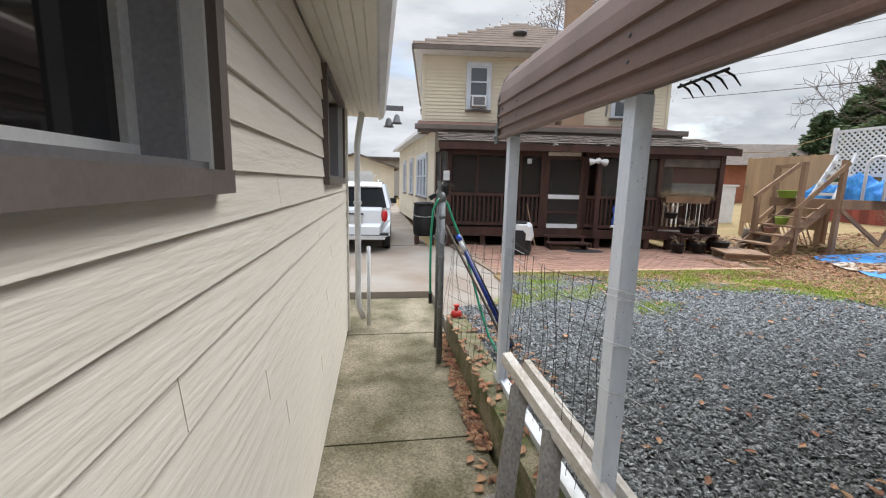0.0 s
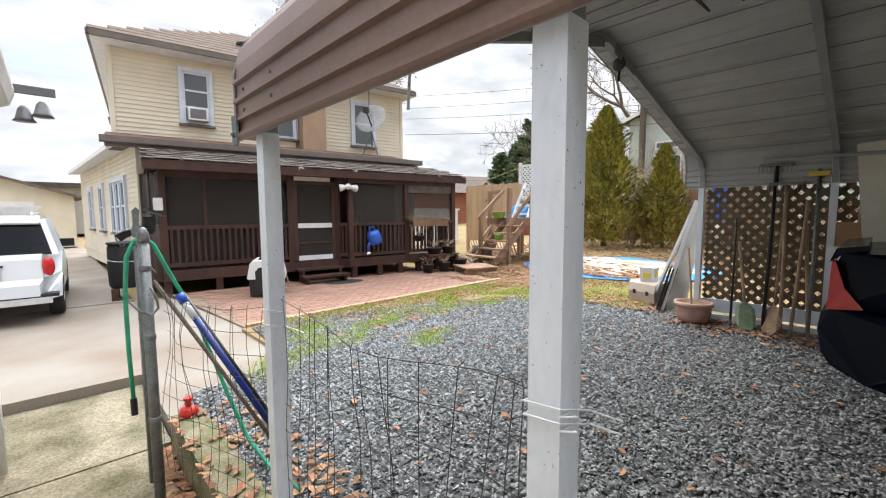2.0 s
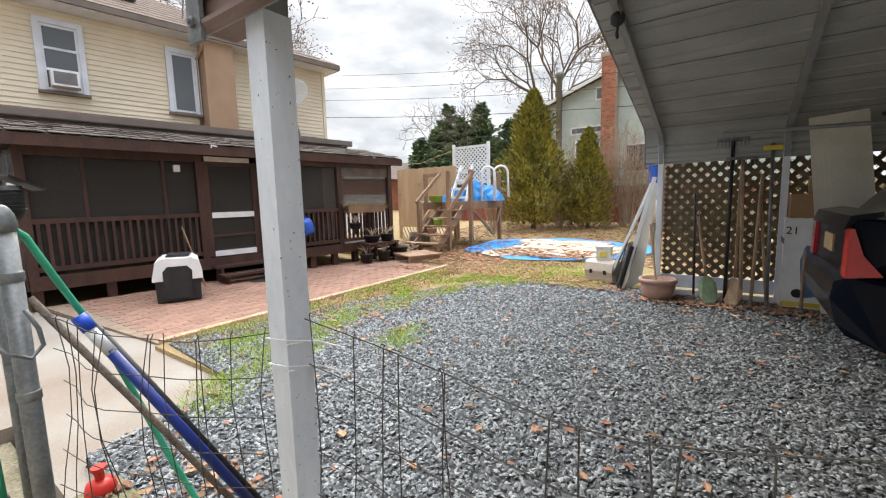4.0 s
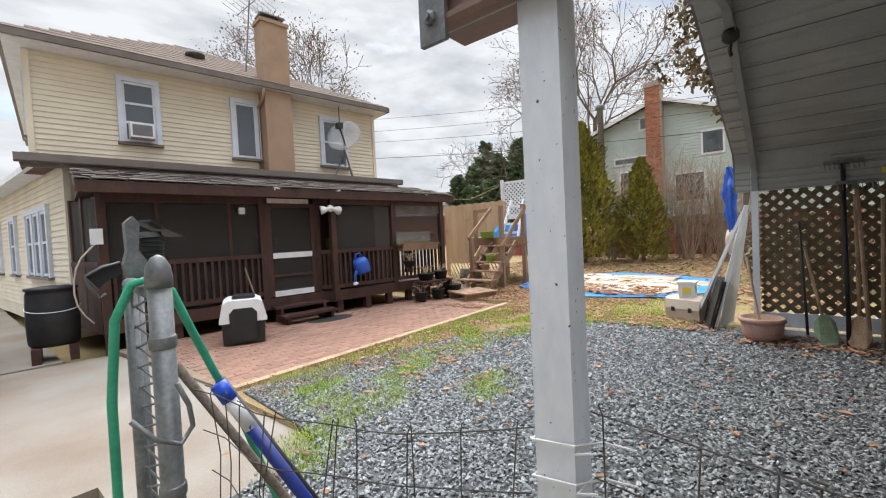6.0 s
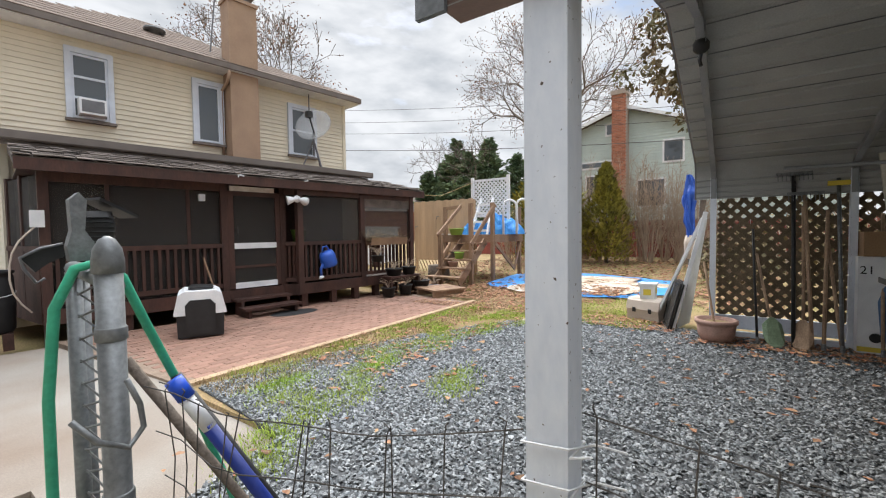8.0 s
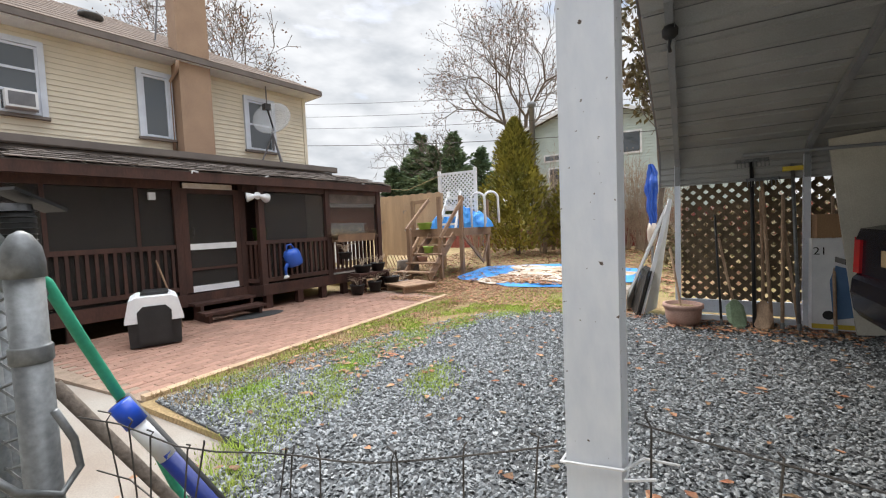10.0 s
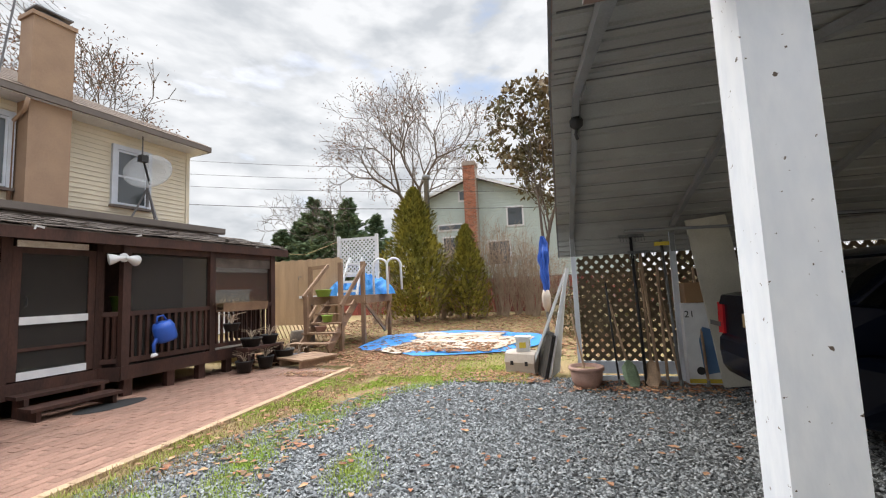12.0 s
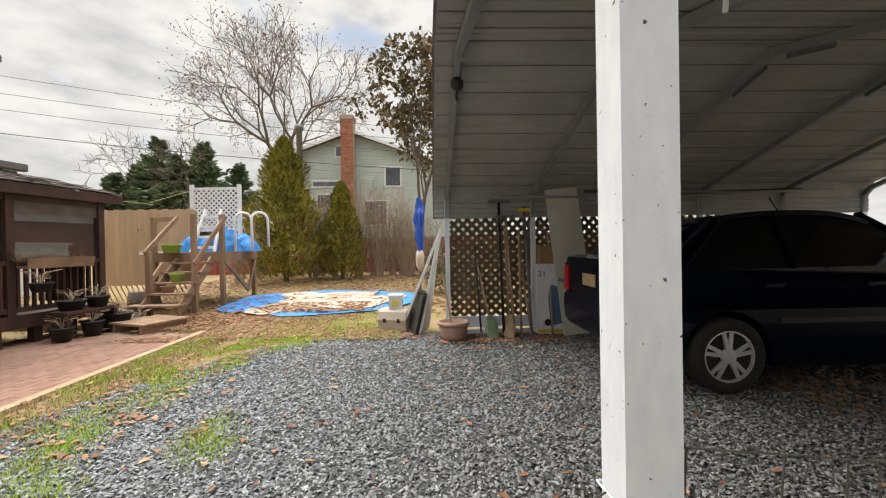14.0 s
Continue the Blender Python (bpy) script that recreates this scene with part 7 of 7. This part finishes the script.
for a, b in (((-1.9, 4.0), (7.25, 7.36)), ((7.15, 7.36), (11.3, 5.85))):
    bm = BM()
    beam(bm, (4.4, a[0], a[1]), (4.4, b[0], b[1]), 9.6, 0.12, (0, 0, 1))
    part("roof", bm, M["grey_shingle"], nb)
    bm = BM()
    beam(bm, (-0.42, a[0], a[1] - 0.02), (-0.42, b[0], b[1] - 0.02), 0.05, 0.16, (0, 0, 1))
    part("barge_board", bm, M["white_trim"], nb)
for y, zz, w, h in ((4.9, 4.3, 0.8, 1.0), (5.9, 2.1, 1.2, 1.3), (8.7, 2.6, 0.9, 1.2), (7.9, 6.0, 0.35, 0.5), (8.6, 4.3, 1.6, 0.25)):
    win = new("window")
    win.parent, win.matrix_basis, win.empty_display_size = nb, pose(0, y, zz), 0.1
    bm = BM()
    box(bm, -0.06, 0.0, -w / 2 - 0.09, w / 2 + 0.09, -0.09, h + 0.09)
    part("frame", bm, M["white_trim"], win)
    bm = BM()
    box(bm, -0.075, -0.061, -w / 2, w / 2, 0, h)
    part("pane", bm, M["window_glass"], win)
bm = BM()
box(bm, -0.75, -0.02, 6.97, 7.67, 0, 8.1)
box(bm, -0.80, 0.03, 6.92, 7.72, 7.85, 8.05)
bch = part("brick_chimney", bm, M["mortar"], nb, "red brick chimney")
bm = BM()
for r in range(100):
    for c in range(4):
        y = 6.97 + 0.19 * c + (0.09 if r % 2 else 0) - 0.05
        y1 = min(y + 0.18, 7.68)
        y = max(y, 6.965)
        if y1 - y > 0.03:
            box(bm, -0.762, -0.74, y, y1, 0.08 * r, 0.08 * r + 0.068)
tagged(part("bricks", bm, M["brick_face"], bch), kind="stuff")
flue = thing("metal_flue", pose(23.4, 9.95, 0.5), "tall grey metal flue pipe", "flue")
bm = BM()
lathe(bm, [(0.16, 0), (0.16, 7.3), (0.25, 7.35), (0.25, 7.55), (0.18, 7.6)], 14)
part("pipe", bm, M["steel"], flue, smooth=True)
nb2 = thing("neighbour_garage", pose(-3.2, 26, 0), "pale shed and white fence at the end of the driveway", "shed")
bm = BM()
prism(bm, [(-0.4, 0), (4.2, 0), (4.2, 2.3), (1.9, 3.0), (-0.4, 2.3)], 0, 5, "y")
part("wall", bm, M["house_siding"], nb2)
for a, b in (((-0.7, 2.2), (1.95, 3.05)), ((1.85, 3.05), (4.5, 2.2))):
    bm = BM()
    beam(bm, (a[0], 2.4, a[1]), (b[0], 2.4, b[1]), 5.4, 0.1, (0, 0, 1))
    part("roof", bm, M["grey_shingle"], nb2)
bm = BM()
box(bm, 0.4, 2.9, -0.04, 0.0, 0.0, 2.0)
part("garage_door", bm, M["white_trim"], nb2)
wf2 = thing("driveway_fence", pose(0, 21, -0.06), "white lattice-topped fence across the driveway", "fence")
for k in range(10):
    bm = BM()
    box(bm, -5.0 + 0.5 * k, -4.52 + 0.5 * k, 0, 0.03, 0.0, 1.35)
    part("panel", bm, M["white_trim"], wf2)
bm = BM()
for k in range(-14, 46):
    for s in (-1, 1):
        x = -5 + 0.12 * k
        xa, xb = (x, x + 0.35) if s > 0 else (x + 0.35, x)
        if min(xa, xb) > -5 and max(xa, xb) < 0:
            beam(bm, (xa, 0.01, 1.4), (xb, 0.01, 1.75), 0.01, 0.035)
box(bm, -5, 0, -0.01, 0.04, 1.75, 1.8)
tagged(part("lattice_top", bm, M["white_trim"], wf2), kind="stuff")
far = thing("far_building", pose(-2, 42, 0), "low flat-roofed building far down the driveway", "building")
bm = BM()
box(bm, -16, 14, 0, 10, 0, 3.4)
part("wall", bm, M["grey_siding"], far)
bm = BM()
box(bm, -16.4, 14.4, -0.4, 10.4, 3.4, 3.75)
part("roof", bm, M["grey_shingle"], far)
brk = thing("brick_house", pose(24, 26, 0.5, 0, 0, -20), "low brick house beyond the fences", "house")
bm = BM()
box(bm, -7, 7, 0, 8, 0, 2.7)
part("wall", bm, M["brick"], brk)
bm = BM()
prism(bm, [(-0.5, 2.6), (4, 4.4), (8.5, 2.6)], -7.5, 7.5, "x")
part("roof", bm, M["grey_shingle"], brk)
for k, (za, zb, r) in enumerate(((10.45, 6.9, 0.012), (9.55, 6.4, 0.012), (8.75, 5.8, 0.012), (7.55, 5.0, 0.018))):
    ob = thing("overhead_cable", pose(0, 0, 0), "dark overhead utility cable", "cable", group="overhead cables")
    bm = BM()
    tube(bm, [(20.8 + 0.4 * t, 27 - 26 * t, za + (zb - za) * t - 0.25 * math.sin(math.pi * t)) for t in [j / 14 for j in range(15)]], r, 5)
    part("wire", bm, M["wire"], ob)
line = thing("clothes_line", pose(0, 0, 0), "pale line strung from the porch eave to the deck post", "line")
bm = BM()
tube(bm, [(8.15, 9.1, 2.33), (9.6, 9.0, 2.36), (11.2, 8.92, 2.86)], 0.008, 5)
part("line", bm, M["straw"], line)

# ---- loose ground cover ----
nrng = np.random.default_rng(4)
BED = [(0.92, -7), (9.5, -7), (9.5, 0), (6.9, 0.5), (6.75, 3.0), (6.6, 4.3), (5.9, 5.2), (4.6, 5.8), (3.2, 6.15), (2.0, 6.3), (1.88, 4.85), (0.92, 4.6)]


def inside(poly, x, y):
    hit = np.zeros(len(x), bool)
    for (xa, ya), (xb, yb) in zip(poly, poly[1:] + poly[:1]):
        cross = ((ya > y) != (yb > y)) & (x < (xb - xa) * (y - ya) / (yb - ya + 1e-9) + xa)
        hit ^= cross
    return hit


def many(name, verts, faces, mat, label, category):
    me = bpy.data.meshes.new(name)
    me.from_pydata(verts.tolist(), [], faces.tolist())
    me.update()
    me.materials.append(mat)
    return tagged(new(name, me), label, category, kind="stuff")


def gravel(n, x0, x1, y0, y1, size, z, seed_poly):
    x, y = nrng.uniform(x0, x1, n), nrng.uniform(y0, y1, n)
    keep = inside(seed_poly, x, y)
    x, y = x[keep], y[keep]
    n = len(x)
    base = np.array([(1, 0, 0.1), (0.45, 0.8, -0.05), (-0.5, 0.75, 0.1), (-1, 0.05, -0.1), (-0.45, -0.8, 0.1), (0.5, -0.75, 0.0), (0.15, 0.1, 0.75), (0, 0, -0.6)])
    tri = np.array([(0, 1, 6), (1, 2, 6), (2, 3, 6), (3, 4, 6), (4, 5, 6), (5, 0, 6), (1, 0, 7), (2, 1, 7), (3, 2, 7), (4, 3, 7), (5, 4, 7), (0, 5, 7)])
    v = base[None] * (1 + nrng.uniform(-0.3, 0.3, (n, 8, 3)))
    s = size * nrng.uniform(0.5, 1.35, n)[:, None, None]
    v = v * s * np.stack([np.ones(n), nrng.uniform(0.55, 0.9, n), nrng.uniform(0.4, 0.8, n)], 1)[:, None, :]
    a = nrng.uniform(0, 6.283, n)
    tx, ty = nrng.uniform(-0.6, 0.6, n), nrng.uniform(-0.6, 0.6, n)
    v[:, :, 2] += v[:, :, 0] * tx[:, None] + v[:, :, 1] * ty[:, None]
    c, si = np.cos(a)[:, None], np.sin(a)[:, None]
    vx, vy = v[:, :, 0] * c - v[:, :, 1] * si, v[:, :, 0] * si + v[:, :, 1] * c
    v[:, :, 0], v[:, :, 1] = vx + x[:, None], vy + y[:, None]
    v[:, :, 2] += z + nrng.uniform(-0.004, 0.014, n)[:, None]
    f = tri[None] + 8 * np.arange(n)[:, None, None]
    return v.reshape(-1, 3), f.reshape(-1, 3)


va, fa = gravel(84000, 0.9, 4.6, -0.8, 6.3, 0.0140, 0.0, BED)
vb, fb = gravel(32000, 4.6, 7.2, -2.5, 5.5, 0.0155, 0.0, BED)
vc, fc = gravel(6000, 0.9, 4.6, -4, -0.8, 0.022, 0.0, BED)
many("gravel", np.concatenate([va, vb, vc]), np.concatenate([fa, fb + len(va), fc + len(va) + len(vb)]), M["gravel"], "loose blue-grey crushed stone gravel", "gravel")


def height_at(x, y):
    z = np.where(x < 0.73, -0.145, np.where(x < 0.93, 0.105, 0.016))
    z = np.where((y > 6.42) & (x > 1.9) & (x < 7.4), -0.022, z)
    return z + np.where(x > 7, 0.03 * (np.minimum(x, 40) - 7) - 0.03, 0)


def leaves(n, place, size):
    x, y = place
    n = len(x)
    a, s = nrng.uniform(0, 6.283, n), size * nrng.uniform(0.5, 1.2, n)
    shape = np.array([(1, 0, 0.18), (0.3, 0.55, 0.3), (-0.8, 0.35, 0.05), (-1, -0.1, 0.15), (-0.3, -0.6, 0.32), (0.5, -0.4, 0.0)])
    v = shape[None] * s[:, None, None] * (1 + nrng.uniform(-0.35, 0.35, (n, 6, 3)))
    c, si = np.cos(a)[:, None], np.sin(a)[:, None]
    vx, vy = v[:, :, 0] * c - v[:, :, 1] * si, v[:, :, 0] * si + v[:, :, 1] * c
    z = height_at(x, y)
    v = np.stack([vx + x[:, None], vy + y[:, None], v[:, :, 2] + z[:, None] + 0.006], 2)
    f = np.array([(0, 1, 2), (0, 2, 3), (0, 3, 4), (0, 4, 5)])[None] + 6 * np.arange(n)[:, None, None]
    return v.reshape(-1, 3), f.reshape(-1, 3)


def spread(*areas):
    xs, ys = [], []
    for n, x0, x1, y0, y1 in areas:
        xs.append(nrng.uniform(x0, x1, n))
        ys.append(nrng.uniform(y0, y1, n))
    return np.concatenate(xs), np.concatenate(ys)


v, f = leaves(0, spread((170, 1.0, 6.4, 0.5, 5.5), (260, 5.6, 6.6, -1.5, 2.9), (420, 5.95, 6.5, 0.9, 2.7), (200, 4.2, 6.5, -3, 0.5), (260, 3.3, 4.5, -1.1, -0.2), (420, 0.62, 0.74, 2.2, 4.1), (150, 0.93, 1.35, 2.4, 4.2), (60, 0.75, 0.92, 1.6, 4.0), (60, 0.55, 0.72, 0.8, 2.2), (600, 3.0, 7.0, 5.0, 6.5), (4200, 6.6, 9.4, 4.6, 7.6), (900, 6.3, 7.4, 3.0, 4.6), (2200, 8.0, 9.2, 4.2, 6.8), (140, 1.2, 6.3, -0.5, 5.4)), 0.034)
many("fallen_leaves", v, f, M["dead_leaf"], "scattered brown and orange fallen leaves", "leaves")
v, f = leaves(0, spread((6500, 8.5, 16.5, 1.5, 10.5), (500, 8.4, 11.5, 4.4, 6.8), (300, 7, 8.6, 8.2, 9.5), (900, 7.0, 16, -4, 3)), 0.06)
tx, ty = spread((500, 8.5, 11.3, 3.6, 7.2), (900, 8.6, 9.7, 4.2, 6.4))
tv, tf = leaves(0, (tx, ty), 0.055)
tv[:, 2] += 0.045
f = np.concatenate([f, tf + len(v)])
v = np.concatenate([v, tv])
many("lawn_leaves", v, f, M["dead_leaf"], "brown leaves strewn over the lawn", "leaves")


def grass(n, x, y, z, h, mat, name, label):
    n = len(x)
    a, l = nrng.uniform(0, 6.283, n), h * nrng.uniform(0.4, 1.2, n)
    w = 0.0035
    dx, dy = np.cos(a), np.sin(a)
    b0 = np.stack([x - dy * w, y + dx * w, z], 1)
    b1 = np.stack([x + dy * w, y - dx * w, z], 1)
    t = np.stack([x + dx * l * 0.6, y + dy * l * 0.6, z + l], 1)
    v = np.stack([b0, b1, t], 1).reshape(-1, 3)
    f = np.arange(3 * n).reshape(-1, 3)
    many(name, v, f, mat, label, "grass")


cx, cy = spread((22, 2.1, 6.6, 5.2, 6.4), (16, 2.1, 6.8, 5.95, 6.4))
cx = np.concatenate([cx, [2.2, 2.35, 2.6, 2.8, 3.0, 3.6, 4.2, 4.5, 5.5, 5.9, 6.2, 6.4, 3.35, 3.2, 3.5, 1.75, 1.85, 1.6, 6.9, 7.2, 6.7, 7.4, 6.6, 5.2, 2.3, 2.6]])
cy = np.concatenate([cy, [4.95, 5.15, 4.9, 5.1, 5.3, 5.4, 5.5, 5.3, 5.2, 4.9, 4.6, 4.9, 4.45, 4.3, 4.5, 4.75, 4.95, 4.6, 4.2, 4.4, 4.6, 3.9, 4.9, 5.1, 5.4, 5.7]])
idx = nrng.integers(0, len(cx), 34000)
gx, gy = cx[idx] + nrng.normal(0, 0.14, 34000), cy[idx] + nrng.normal(0, 0.09, 34000)
ok = gy < 6.40
grass(0, gx[ok], gy[ok], np.full(ok.sum(), 0.0), 0.04, M["grass_green"], "grass", "patches of green grass at the gravel edge")
sx, sy = spread((7000, 2.0, 7.0, 5.75, 6.42), (6000, 6.6, 10, 3.4, 7.6), (10000, 7, 16, 0.5, 10))
grass(0, sx, sy, height_at(sx, sy) - 0.016, 0.05, M["straw"], "dry_grass", "dry straw-coloured grass")
gx2, gy2 = spread((16000, 6.3, 9, 3.3, 5.6), (12000, 8, 16, 1, 9))
grass(0, gx2, gy2, height_at(gx2, gy2) - 0.016, 0.05, M["grass_green"], "lawn_grass", "short green lawn beside the gravel")

# ---- patio pavers ----
bm = BM()
prism(bm, [(1.98, 6.42), (7.1, 6.52), (7.5, 7.4), (7.6, 9.3), (1.75, 9.75)], -0.3, -0.034, "z")
patio = setting("patio_pavement", bm, M["joint"], "red-brown paver patio before the porch", "pavement")
bm = BM()
box(bm, 0, 0.194, 0, 0.094, -0.05, 0.0)
bmesh.ops.bevel(bm, geom=[e for e in bm.edges if all(v.co.z > -0.01 for v in e.verts)], offset=0.005, segments=1, affect="EDGES")
pav = bpy.data.meshes.new("paver")
bm.to_mesh(pav)
bm.free()
pav.materials.append(M["paver"])
prng = random.Random(9)
rest = BM()
made = 0
for r in range(33):
    y = 6.52 + 0.1 * r
    for c in range(30):
        x = 2.02 + 0.2 * c + (0.1 if r % 2 else 0) - 0.02 * max(0, r - 20) * 0.4
        if x > 7.0 + 0.2 * min(1, r / 10) or y > 9.66 - (x - 1.75) * 0.07:
            continue
        z = -0.028 + prng.uniform(-0.003, 0.003)
        if made < 300:
            ob = new("paver", pav)
            ob.location = (x, y, z)
            ob.parent = patio
            made += 1
        else:
            box(rest, x, x + 0.194, y, y + 0.094, z - 0.02, z)
tagged(part("paver_field", rest, M["paver_far"], patio), kind="stuff")
for k in range(27):
    bm = BM()
    x = 1.98 + 0.196 * k
    y = 6.405 + 0.019 * k * 0.196
    box(bm, x, x + 0.19, y, y + 0.095, -0.06, 0.012)
    part("edging_brick", bm, M["edging"], patio, bevel=0.005)
